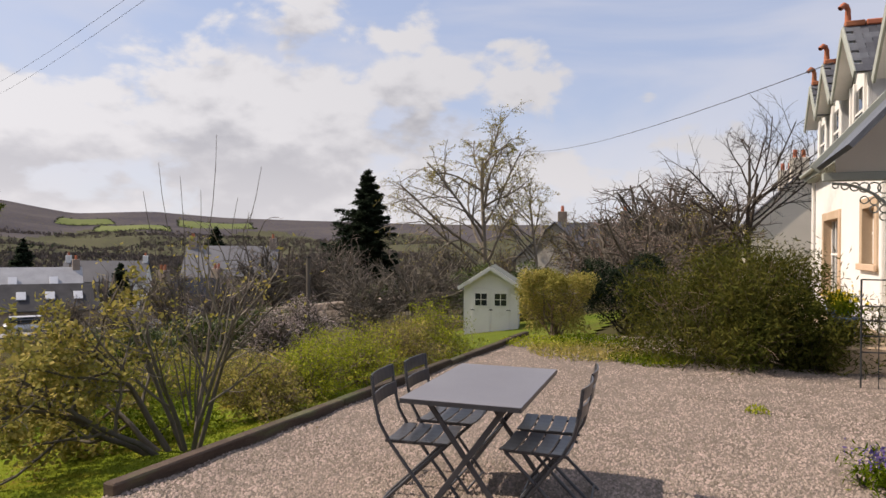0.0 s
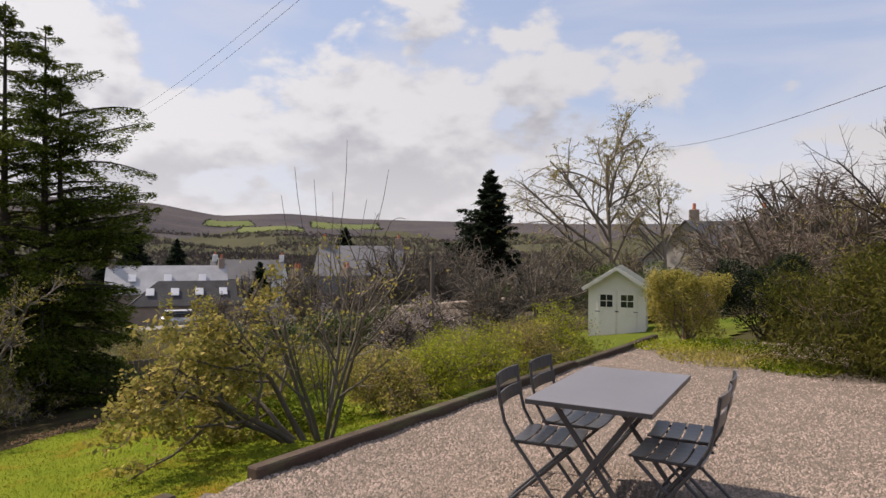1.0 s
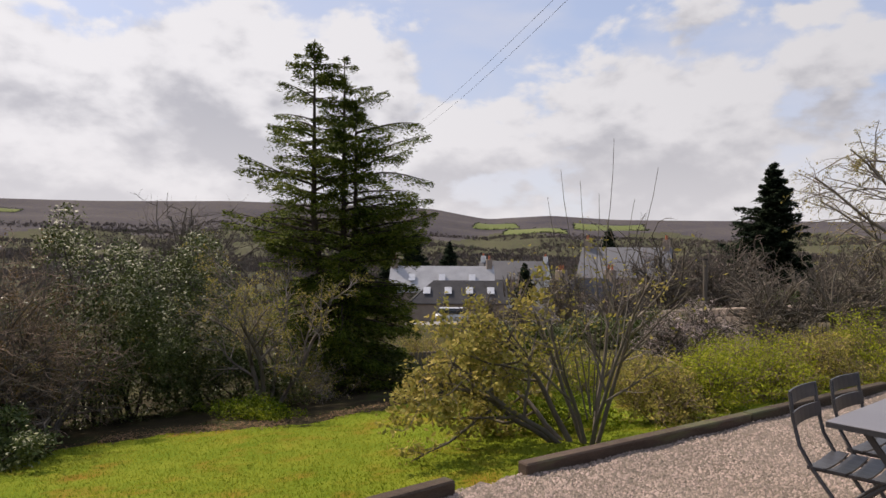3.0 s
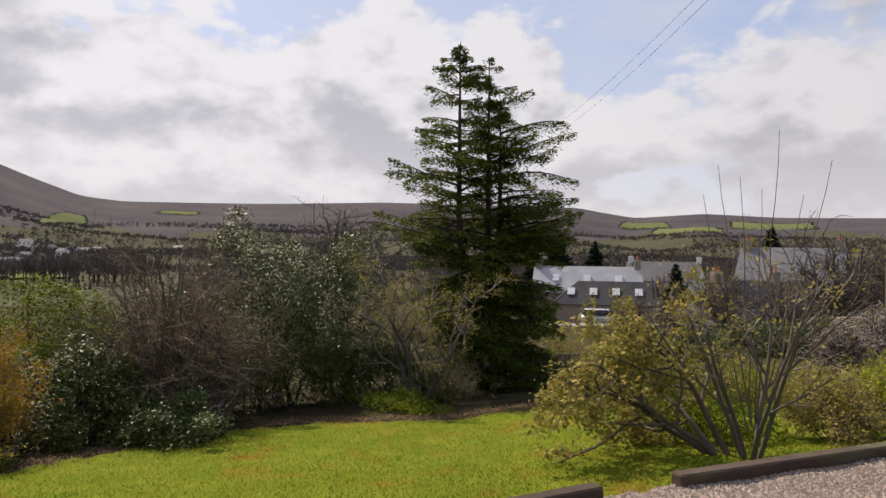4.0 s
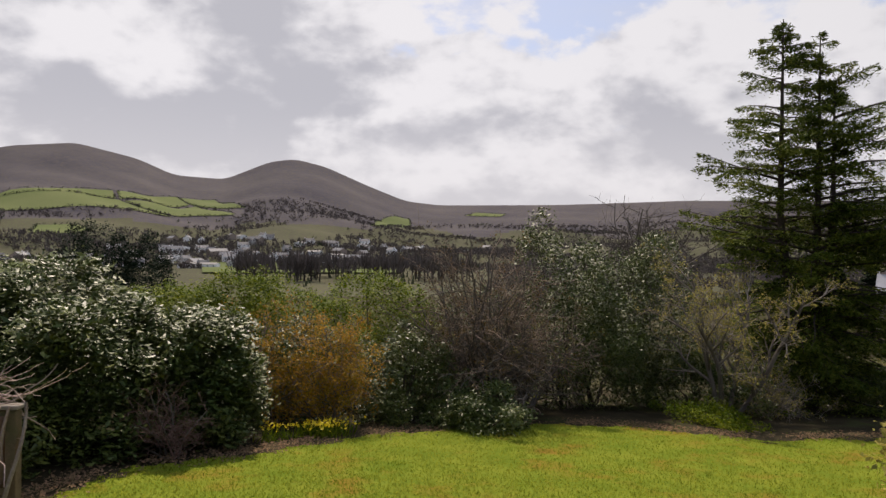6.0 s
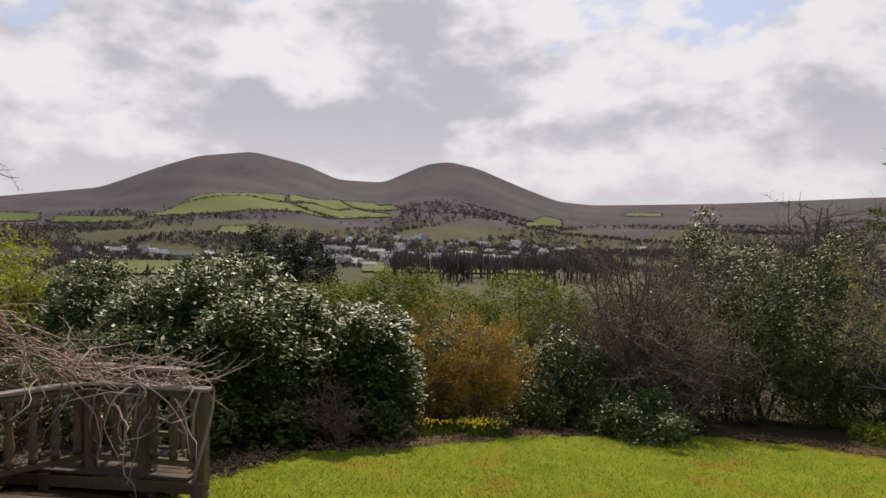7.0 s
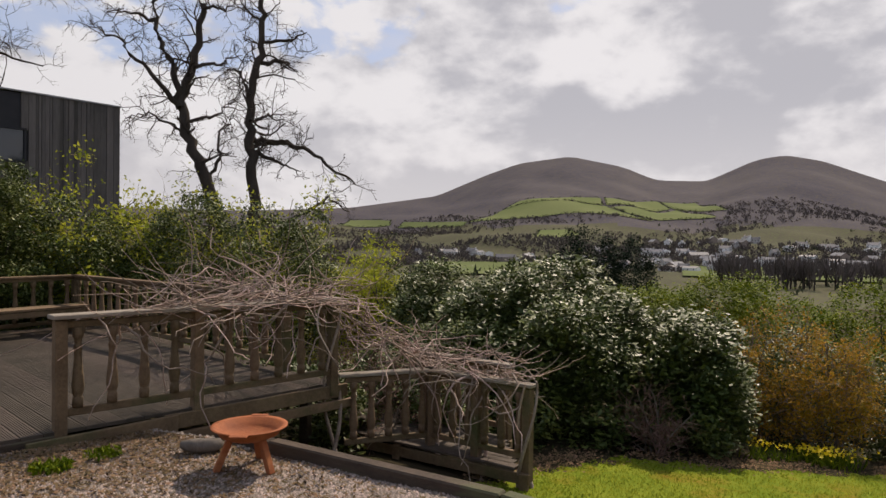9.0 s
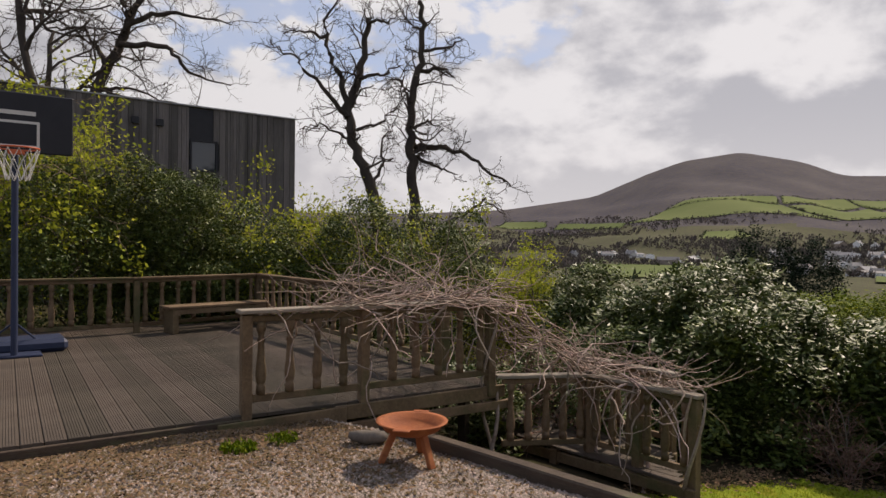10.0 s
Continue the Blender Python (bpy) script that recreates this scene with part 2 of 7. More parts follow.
M = {
    "earth": material("meadow_and_earth", (0.05, 0.055, 0.02), (0.065, 0.05, 0.03), 0.15, 0.95, 0.4, fine=3.0, stain=(0.035, 0.03, 0.02), spec=0.02),
    "valley": material("patchwork_of_rough_pasture", (0.064, 0.063, 0.043), (0.105, 0.098, 0.062), 0.012, 0.95, 0.3, fine=0.12, stain=(0.11, 0.135, 0.05), spec=0.02, bump_dist=1.0),
    # heather tones, with the blue lift of distant haze put into the colour
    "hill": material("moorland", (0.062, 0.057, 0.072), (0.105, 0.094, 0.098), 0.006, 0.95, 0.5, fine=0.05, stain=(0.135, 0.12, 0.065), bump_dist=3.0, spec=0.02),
    "field": material("pasture", (0.108, 0.138, 0.05), (0.15, 0.168, 0.07), 0.01, 0.95, 0.2, fine=0.3, vary=0.12, spec=0.02),
    "lawn": material("lawn_grass", (0.102, 0.152, 0.013), (0.185, 0.212, 0.024), 1.6, 0.95, 0.5, fine=14, stain=(0.20, 0.135, 0.02), stain_amount=0.4, spec=0.02),
    "soil": material("leaf_mould_soil", (0.030, 0.027, 0.016), (0.060, 0.048, 0.028), 1.5, 0.95, 0.8, fine=18, stain=(0.05, 0.06, 0.02), spec=0.02),
    "blade": material("grass_blade", (0.14, 0.195, 0.015), (0.235, 0.255, 0.03), 0.7, 0.8, 0.0, fine=5, vary=0.3, island=True, spec=0.02, translucent=0.7),
    # bed coloured darker than the stones, to put shade into their gaps
    "gravel": material("gravel_bed", (0.18, 0.145, 0.118), (0.25, 0.205, 0.17), 1.2, 0.95, 1.0, fine=70, stain=(0.13, 0.10, 0.075)),
    "pebble": material("gravel_stone", (0.225, 0.18, 0.148), (0.36, 0.29, 0.24), 3.0, 0.85, 0.1, fine=120, vary=0.45, island=True),
    "sleeper": material("weathered_sleeper", (0.042, 0.03, 0.022), (0.095, 0.07, 0.05), 2.0, 0.85, 0.5, fine=25, stain=(0.10, 0.11, 0.05), stretch=(1, 1, 4), vary=0.2),
    "deck": material("weathered_decking", (0.046, 0.036, 0.027), (0.105, 0.084, 0.063), 1.2, 0.8, 0.4, fine=14, stain=(0.05, 0.034, 0.026), vary=0.25),
    "rail": material("weathered_balustrade_timber", (0.095, 0.062, 0.035), (0.21, 0.145, 0.082), 3.0, 0.75, 0.4, fine=35, stain=(0.07, 0.075, 0.03), vary=0.2),
    "cap": material("silvered_handrail", (0.24, 0.20, 0.155), (0.33, 0.285, 0.23), 3.0, 0.75, 0.4, fine=35, vary=0.1),
    "vine": material("dry_vine", (0.24, 0.165, 0.125), (0.46, 0.37, 0.31), 5.0, 0.85, 0.2, fine=40, vary=0.35, island=True, spec=0.02),
    "metal": material("anthracite_lacquer", (0.045, 0.045, 0.05), (0.065, 0.065, 0.07), 3.0, 0.35, 0.03, fine=90, spec=0.5),
    "top": material("grey_metal_tabletop", (0.155, 0.15, 0.165), (0.185, 0.18, 0.195), 2.0, 0.38, 0.03, fine=80, spec=0.5),
    "rust": material("rusted_steel", (0.34, 0.105, 0.035), (0.22, 0.07, 0.03), 6.0, 0.75, 0.25, fine=60, stain=(0.42, 0.16, 0.06)),
    "white": material("painted_render", (0.78, 0.76, 0.72), (0.84, 0.82, 0.79), 1.0, 0.85, 0.15, fine=60, stain=(0.66, 0.64, 0.60), stain_amount=0.2),
    "cream": material("cream_boarding", (0.66, 0.60, 0.50), (0.72, 0.66, 0.56), 1.0, 0.7, 0.1, fine=40),
    "sage": material("sage_green_paint", (0.34, 0.36, 0.31), (0.40, 0.42, 0.37), 1.5, 0.55, 0.1, fine=50),
    "slate": material("roof_slate", (0.075, 0.08, 0.095), (0.12, 0.125, 0.14), 2.0, 0.45, 0.3, fine=25, vary=0.3, island=True),
    "slates": material("single_roof_slate", (0.085, 0.09, 0.105), (0.13, 0.135, 0.15), 2.0, 0.5, 0.2, fine=25, vary=0.35),
    # base colour raised to carry the glare off the far roof
    "slateb": material("glare_pale_slate", (0.30, 0.30, 0.31), (0.44, 0.44, 0.45), 0.8, 0.35, 0.3, fine=12, vary=0.2),
    "terracotta": material("terracotta", (0.40, 0.13, 0.07), (0.48, 0.18, 0.10), 3.0, 0.8, 0.2, fine=40, vary=0.15),
    "stone": material("sandstone", (0.52, 0.37, 0.25), (0.60, 0.45, 0.32), 2.0, 0.85, 0.3, fine=30, vary=0.12),
    "rubble": material("rubble_stone", (0.24, 0.19, 0.15), (0.33, 0.27, 0.22), 1.5, 0.9, 0.6, fine=8, vary=0.2, island=True),
    "bark": material("grey_bark", (0.10, 0.085, 0.07), (0.17, 0.15, 0.125), 4.0, 0.9, 0.5, fine=30, vary=0.15, island=True, stretch=(1, 1, .3), spec=0.02),
    "barkd": material("dark_bark", (0.045, 0.038, 0.032), (0.085, 0.07, 0.058), 4.0, 0.9, 0.5, fine=30, vary=0.15, island=True, stretch=(1, 1, .3), spec=0.02),
    "birch": material("birch_bark", (0.27, 0.235, 0.185), (0.16, 0.135, 0.105), 3.0, 0.8, 0.3, fine=14, stretch=(1, 1, .4)),
    "twig": material("brown_twigs", (0.115, 0.085, 0.060), (0.31, 0.24, 0.18), 3.0, 0.85, 0.0, vary=0.35, island=True, spec=0.02),
    "twigg": material("grey_twigs", (0.14, 0.12, 0.095), (0.33, 0.29, 0.245), 3.0, 0.85, 0.0, vary=0.35, island=True, spec=0.02),
    "twigr": material("reddish_twigs", (0.17, 0.10, 0.08), (0.24, 0.16, 0.125), 3.0, 0.85, 0.0, vary=0.35, island=True, spec=0.02),
    "needle": material("conifer_needles", (0.032, 0.060, 0.009), (0.135, 0.165, 0.022), 1.5, 0.7, 0.0, vary=0.5, island=True, spec=0.05, translucent=0.2),
    "meadow": material("rough_green_bank", (0.075, 0.115, 0.014), (0.14, 0.16, 0.03), 0.8, 0.9, 0.5, fine=30, stain=(0.09, 0.075, 0.03), spec=0.02),
    "litter": material("dead_leaf_litter", (0.11, 0.075, 0.042), (0.20, 0.135, 0.075), 3.0, 0.9, 0.0, vary=0.4, island=True, spec=0.02),
    "farleaf": material("far_evergreens", (0.040, 0.052, 0.030), (0.085, 0.095, 0.05), 0.05, 0.95, 0.0, vary=0.35, island=True, spec=0.02),
    "roughcast": material("grey_roughcast", (0.42, 0.40, 0.37), (0.52, 0.50, 0.47), 0.8, 0.9, 0.2, fine=20),
    "darkslate": material("dark_matt_slate", (0.055, 0.054, 0.056), (0.085, 0.083, 0.085), 1.0, 0.9, 0.2, fine=10, spec=0.05),
    "farslate": material("far_slate_roof", (0.10, 0.10, 0.11), (0.16, 0.16, 0.17), 0.3, 0.6, 0.1, vary=0.3),
    "pink": material("pale_pinkish_twigs", (0.22, 0.165, 0.14), (0.33, 0.26, 0.235), 3.0, 0.85, 0.0, vary=0.35, island=True, spec=0.02),
    "darkneedle": material("dark_conifer_needles", (0.016, 0.026, 0.016), (0.028, 0.040, 0.022), 1.0, 0.7, 0.0, vary=0.4, island=True, spec=0.02),
    "rhodo": material("glossy_rhododendron_leaf", (0.034, 0.064, 0.012), (0.11, 0.132, 0.028), 1.5, 0.5, 0.0, vary=0.5, island=True, spec=0.26, translucent=0.08),
    "laurel": material("laurel_leaf", (0.046, 0.092, 0.004), (0.165, 0.20, 0.010), 1.0, 0.6, 0.0, vary=0.5, island=True, spec=0.05, translucent=0.25),
    "spring": material("fresh_spring_leaf", (0.22, 0.27, 0.022), (0.40, 0.41, 0.05), 1.0, 0.7, 0.0, vary=0.35, island=True, spec=0.04, translucent=0.35),
    "olive": material("olive_spring_leaf", (0.26, 0.245, 0.055), (0.40, 0.335, 0.10), 1.0, 0.7, 0.0, vary=0.4, island=True, spec=0.04, translucent=0.3),
    "gorse": material("yellow_gorse_flower", (0.42, 0.26, 0.02), (0.30, 0.18, 0.03), 2.0, 0.7, 0.0, vary=0.35, island=True, spec=0.1, translucent=0.25),
    "tawny": material("tawny_shrub_leaf", (0.16, 0.10, 0.035), (0.22, 0.15, 0.05), 2.0, 0.7, 0.0, vary=0.4, island=True, spec=0.02),
    "mossy": material("mossy_conifer_spray", (0.050, 0.066, 0.010), (0.115, 0.105, 0.022), 1.5, 0.7, 0.0, vary=0.5, island=True, spec=0.05, translucent=0.2),
    "yellow": material("daffodil_yellow", (0.70, 0.55, 0.02), (0.78, 0.62, 0.03), 5.0, 0.5, 0.0, vary=0.15, island=True, translucent=0.3),
    "cladding": material("charred_timber_cladding", (0.075, 0.068, 0.063), (0.15, 0.135, 0.125), 2.0, 0.8, 0.3, fine=20, vary=0.35, stretch=(1, 1, .15)),
    "black": material("black_plastic", (0.022, 0.022, 0.025), (0.03, 0.03, 0.034), 4.0, 0.4, 0.05, fine=90),
    "navy": material("navy_painted_steel", (0.03, 0.038, 0.07), (0.04, 0.05, 0.085), 4.0, 0.4, 0.05, fine=90),
    "orange": material("orange_painted_steel", (0.50, 0.10, 0.04), (0.55, 0.14, 0.06), 4.0, 0.45, 0.05, fine=60),
    "cord": material("white_cord", (0.55, 0.52, 0.47), (0.62, 0.6, 0.55), 8.0, 0.8, 0.0),
    "bluepot": material("blue_glazed_pot", (0.12, 0.20, 0.36), (0.17, 0.26, 0.44), 3.0, 0.4, 0.1, fine=20),
    "iron": material("dark_painted_iron", (0.03, 0.032, 0.032), (0.05, 0.05, 0.05), 6.0, 0.5, 0.1, fine=60),
    "wire": material("cable_black", (0.05, 0.05, 0.055), (0.07, 0.07, 0.075), 1.0, 0.6, 0.0),
    "shedpaint": material("off_white_shed_boards", (0.70, 0.68, 0.655), (0.77, 0.75, 0.72), 1.5, 0.65, 0.15, fine=30, stain=(0.58, 0.56, 0.49)),
    "felt": material("green_roof_felt", (0.20, 0.215, 0.18), (0.27, 0.28, 0.235), 1.2, 0.9, 0.3, fine=60),
    "wood": material("far_bare_woodland", (0.088, 0.074, 0.066), (0.155, 0.13, 0.112), 0.05, 0.95, 0.0, vary=0.35, island=True, spec=0.02),
    "lichen": material("pale_blossom_twigs", (0.42, 0.36, 0.33), (0.55, 0.45, 0.43), 2.0, 0.8, 0.0, vary=0.3, island=True, spec=0.02),
    "lavender": material("lavender_flower", (0.12, 0.09, 0.26), (0.18, 0.13, 0.34), 5.0, 0.7, 0.0, vary=0.3, island=True, translucent=0.2),
    "asphalt": material("pale_yard", (0.22, 0.21, 0.20), (0.28, 0.27, 0.255), 0.5, 0.9, 0.2, fine=20),
    "silver": material("silver_car_paint", (0.55, 0.56, 0.58), (0.60, 0.61, 0.63), 1.0, 0.3, 0.0, metal=0.3),
}


def glass_material():
    mt = bpy.data.materials.new("window_glass")
    mt.use_nodes = True
    bs = mt.node_tree.nodes["Principled BSDF"]
    bs.inputs["Base Color"].default_value = (0.02, 0.025, 0.03, 1)
    bs.inputs["Roughness"].default_value = 0.04
    bs.inputs["Specular IOR Level"].default_value = 0.8
    return mt


M["glass"] = glass_material()

# ---- mesh helpers ----
def fast_mesh(name, V, F, mat, smooth=False):
    """A mesh from a vertex array and a face array whose faces all have as many corners."""
    V, F = np.asarray(V, np.float32), np.asarray(F, np.int32)
    me = bpy.data.meshes.new(name)
    n, k = F.shape
    me.vertices.add(len(V))
    me.vertices.foreach_set("co", V.ravel())
    me.loops.add(n * k)
    me.loops.foreach_set("vertex_index", F.ravel())
    me.polygons.add(n)
    me.polygons.foreach_set("loop_start", np.arange(n, dtype=np.int32) * k)
    if smooth:
        me.polygons.foreach_set("use_smooth", np.ones(n, bool))
    me.materials.append(mat)
    me.update(calc_edges=True)
    return me


def under(ob, parent):
    if parent is not None:
        ob.parent = parent
    return ob


def part(name, bm, mat, parent=None, label="", smooth=False):
    """Links a bmesh as one mesh object, under a thing or a part."""
    me = bpy.data.meshes.new(name)
    if smooth:
        for f in bm.faces:
            f.smooth = True
    bm.to_mesh(me)
    bm.free()
    me.materials.append(mat)
    ob = under(new(name, me), parent)
    return tagged(ob, label) if label else ob


def piece(name, V, F, mat, parent=None, label="", smooth=False):
    ob = under(new(name, fast_mesh(name, V, F, mat, smooth)), parent)
    return tagged(ob, label) if label else ob


def thing(name, label, category, at=(0, 0, 0), turn=0.0, group="", kind=""):
    ob = new(name)
    ob.matrix_world = pose(*at, 0, 0, turn)
    ob.empty_display_size = 0.1
    return tagged(ob, label, category, group, kind)


def block(bm, lo, hi, bevel=0.0, m=None):
    """Adds a box from corner to corner, its edges rounded by bevel."""
    lo, hi = Vector(lo), Vector(hi)
    r = bmesh.ops.create_cube(bm, size=1.0)
    vs = r["verts"]
    bmesh.ops.transform(bm, matrix=Matrix.Translation((lo + hi) / 2) @ Matrix.Diagonal((*(hi - lo), 1)), verts=vs)
    if bevel:
        es = {e for v in vs for e in v.link_edges}
        r = bmesh.ops.bevel(bm, geom=list(es), offset=bevel, segments=1, affect="EDGES")
        vs = list({v for f in r["faces"] for v in f.verts} | {v for v in vs if v.is_valid})
    if m is not None:
        bmesh.ops.transform(bm, matrix=m, verts=vs)
    return bm


def box(lo, hi, bevel=0.0, m=None):
    return block(bmesh.new(), lo, hi, bevel, m)


def bar(a, b, w, h, bevel=0.0, bm=None, up=(0, 0, 1)):
    """A bar of section w x h from a to b; h is measured along up."""
    a, b = Vector(a), Vector(b)
    x = (b - a).normalized()
    y = Vector(up).cross(x)
    y = y.normalized() if y.length > 1e-5 else Vector((0, 1, 0))
    z = x.cross(y)
    m = Matrix.Translation((a + b) / 2) @ Matrix((x, y, z)).transposed().to_4x4()
    n = (b - a).length / 2
    return block(bm or bmesh.new(), (-n, -w / 2, -h / 2), (n, w / 2, h / 2), bevel, m)


def lathe(profile, seg=12, m=None):
    """A turned body from (radius, height) pairs."""
    bm = bmesh.new()
    rings = [[bm.verts.new((r * math.cos(2 * math.pi * i / seg), r * math.sin(2 * math.pi * i / seg), z)) for i in range(seg)] for r, z in profile]
    for p, q in zip(rings, rings[1:]):
        for i in range(seg):
            bm.faces.new((p[i], p[(i + 1) % seg], q[(i + 1) % seg], q[i]))
    bm.faces.new(rings[0][::-1])
    bm.faces.new(rings[-1])
    if m is not None:
        bmesh.ops.transform(bm, matrix=m, verts=bm.verts)
    return bm


class Sticks:
    """Many tapered tubes, built together."""

    def __init__(self):
        self.g = {}

    def add(self, P, r):
        self.g.setdefault(len(P), []).append((P, r))

    def arrays(self, sides):
        Vs, Fs, base = [], [], 0
        for n, items in self.g.items():
            A = np.array([i[0] for i in items], float)
            R = np.array([i[1] for i in items], float)
            T = np.gradient(A, axis=1)
            T /= np.linalg.norm(T, axis=2, keepdims=True) + 1e-9
            ref = np.where(np.abs(T[..., 2:3]) < 0.85, np.array([0, 0, 1.0]), np.array([1.0, 0, 0]))
            U = np.cross(T, ref)
            U /= np.linalg.norm(U, axis=2, keepdims=True) + 1e-9
            W = np.cross(T, U)
            ang = np.arange(sides) * 2 * np.pi / sides
            ring = A[:, :, None] + R[:, :, None, None] * (np.cos(ang)[:, None] * U[:, :, None] + np.sin(ang)[:, None] * W[:, :, None])
            B = len(items)
            V = ring.reshape(-1, 3)
            idx = np.arange(B * n * sides).reshape(B, n, sides) + base
            a, b = idx[:, :-1], idx[:, 1:]
            F = np.stack([a, np.roll(a, -1, 2), np.roll(b, -1, 2), b], -1).reshape(-1, 4)
            Vs.append(V)
            Fs.append(F)
            base += len(V)
        return np.concatenate(Vs), np.concatenate(Fs)

    def build(self, name, mat, parent=None, sides=3, label=""):
        if not self.g:
            return None
        V, F = self.arrays(sides)
        return piece(name, V, F, mat, parent, label, smooth=sides > 3)


def tube(points, radii, sides=6):
    s = Sticks()
    s.add(points, radii if hasattr(radii, "__len__") else [radii] * len(points))
    return s.arrays(sides)


def unit(v):
    return v / (np.linalg.norm(v, axis=-1, keepdims=True) + 1e-9)


def leaves(rng, C, size, aspect=0.45, up=0.6, spread=0.0, out=None, outw=0.0):
    """A diamond leaf at each centre; up: how far the faces lean to the sky; out: directions along which the leaves point."""
    n = len(C)
    if spread:
        C = C + rng.normal(0, spread, (n, 3))
    nrm = unit(rng.normal(0, 1, (n, 3)) + np.array([0, 0, up * 3]))
    ax = rng.normal(0, 1, (n, 3))
    if out is not None:
        ax = ax + out * outw
    ax = unit(ax - nrm * (ax * nrm).sum(1, keepdims=True))
    sd = np.cross(nrm, ax)
    L = (size * rng.uniform(0.6, 1.35, n))[:, None]
    W = L * aspect / 2
    dip = nrm * L * 0.12
    V = np.stack([C - ax * L / 2, C + sd * W - dip, C + ax * L / 2, C - sd * W - dip], 1).reshape(-1, 3)
    return V, np.arange(4 * n).reshape(n, 4)


# ---- the lie of the land ----
KA, KB = (-2.12, 4.27), (1.19, 11.62)      # the long sleeper edge of the gravel terrace
OUTX, OUTY = -0.912, 0.41                  # away from that edge, downhill


def fall(x, y):
    return OUTX * (x - KA[0]) + OUTY * (y - KA[1])


SKYLINE = ((-180, 2.0), (0, 2.0), (12, 2.2), (18, 2.3), (23.5, 2.67), (28.8, 2.36), (31.3, 2.8), (33.3, 3.2), (37, 3.4), (50, 3.6), (60, 3.3), (70.2, 3.2),
           (73, 3.5), (76, 4.65), (79.8, 6.25), (82.3, 6.8), (84.3, 6.5), (87.8, 4.95), (91.6, 5.1), (94.3, 6.25), (98.5, 7.15), (102.7, 6.6),
           (105.4, 5.65), (109.7, 3.8), (117, 2.7), (125, 2.3), (180, 2.0))
FALL_S = (-60.0, -2.0, -0.6, 0.0, 15.0, 30.0, 70.0, 250.0, 600.0)
FALL_Z = (-0.1, -0.1, -0.5, -0.7, -2.65, -4.2, -7.5, -22.0, -24.0)
RIDGE = 2000.0


def land(x, y):
    """Height of the ground: the garden's slope, the valley, and the hills."""
    x, y = np.asarray(x, float), np.asarray(y, float)
    s = fall(x, y)
    near = np.interp(s, FALL_S, FALL_Z)
    R = np.hypot(x, y)
    b = np.degrees(np.arctan2(-x, y))
    e = sum(np.interp(b + d, *zip(*SKYLINE)) for d in (-0.5, 0, 0.5)) / 3
    top = EYE + RIDGE * np.tan(np.radians(e))
    u = np.clip((R - 600) / (RIDGE - 600), 0, 1)
    bumps = (6 * np.sin(x * 0.013 + 2 * np.sin(y * 0.007)) * np.sin(y * 0.011 + 1.3) + 3 * np.sin(x * 0.031 - y * 0.023)) * np.clip(u * 5, 0, 1) * np.clip((1 - u) * 3, 0, 1)
    far = -23 + (top + 23) * u ** 1.7 + bumps
    far = np.where(R > RIDGE, far - (R - RIDGE) * 0.05, far)
    w = np.clip((R - 120) / 380, 0, 1)
    w = w * w * (3 - 2 * w)
    return near * (1 - w) + far * w


def spot(bearing, dist, lift=0.0):
    x, y = -math.sin(radians(bearing)) * dist, math.cos(radians(bearing)) * dist
    return np.array((x, y, float(land(x, y)) + lift))


def build_ground():
    bs = np.concatenate([np.arange(-180, -45, 3.0), np.arange(-45, 165, 0.4), np.arange(165, 180, 3.0)])
    rs = np.concatenate([[0.4], np.geomspace(0.8, 480, 70), np.linspace(520, 2000, 60), [2200, 2800, 3600, 4700]])
    B, Rr = np.meshgrid(np.radians(bs), rs)
    X, Y = -np.sin(B) * Rr, np.cos(B) * Rr
    V = np.stack([X, Y, land(X, Y)], -1).reshape(-1, 3)
    nb, nr = len(bs), len(rs)
    i = np.arange(nb * nr).reshape(nr, nb)
    a, b = i[:-1], i[1:]
    F = np.stack([a, np.roll(a, -1, 1), np.roll(b, -1, 1), b], -1).reshape(-1, 4)
    ob = piece("ground", V, F, M["earth"], None, smooth=True)
    ob.data.materials.append(M["valley"])
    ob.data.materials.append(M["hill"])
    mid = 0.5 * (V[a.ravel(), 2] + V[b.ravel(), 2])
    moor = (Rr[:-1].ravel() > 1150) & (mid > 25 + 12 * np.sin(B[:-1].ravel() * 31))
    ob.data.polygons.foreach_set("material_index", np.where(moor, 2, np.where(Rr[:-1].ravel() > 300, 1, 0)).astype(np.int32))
    return tagged(ob, "sloping garden ground running out to valley and moorland hills", "ground", kind="structure")


build_ground()


def sheet(name, label, category, inside, x0, x1, y0, y1, step, height, mat, kind="structure"):
    """A ground sheet over the cells whose middle is inside the outline."""
    xs, ys = np.arange(x0, x1 + step / 2, step), np.arange(y0, y1 + step / 2, step)
    X, Y = np.meshgrid(xs, ys)
    Z = height(X, Y)
    i = np.arange(X.size).reshape(X.shape)
    F = np.stack([i[:-1, :-1], i[:-1, 1:], i[1:, 1:], i[1:, :-1]], -1).reshape(-1, 4)
    cx, cy = (X[:-1, :-1] + step / 2).ravel(), (Y[:-1, :-1] + step / 2).ravel()
    F = F[inside(cx, cy)]
    used = np.unique(F)
    back = np.zeros(X.size, int)
    back[used] = np.arange(len(used))
    V = np.stack([X, Y, Z], -1).reshape(-1, 3)[used]
    return tagged(piece(name, V, back[F], mat, None, smooth=True), label, category, kind=kind)


EDGE = ((-4.62, -3.6), (-4.47, -3.0), (-4.05, -1.1), (-2.36, 3.72), (-2.12, 4.27), (1.19, 11.62), (1.55, 12.4))   # the sleepers, from the deck to the hedge


def edge_x(y):
    return np.interp(y, [p[1] for p in EDGE], [p[0] for p in EDGE])


DECK_A, DECK_B = np.array((-2.2, -5.43)), np.array((-6.4, -3.5))      # front edge of the deck


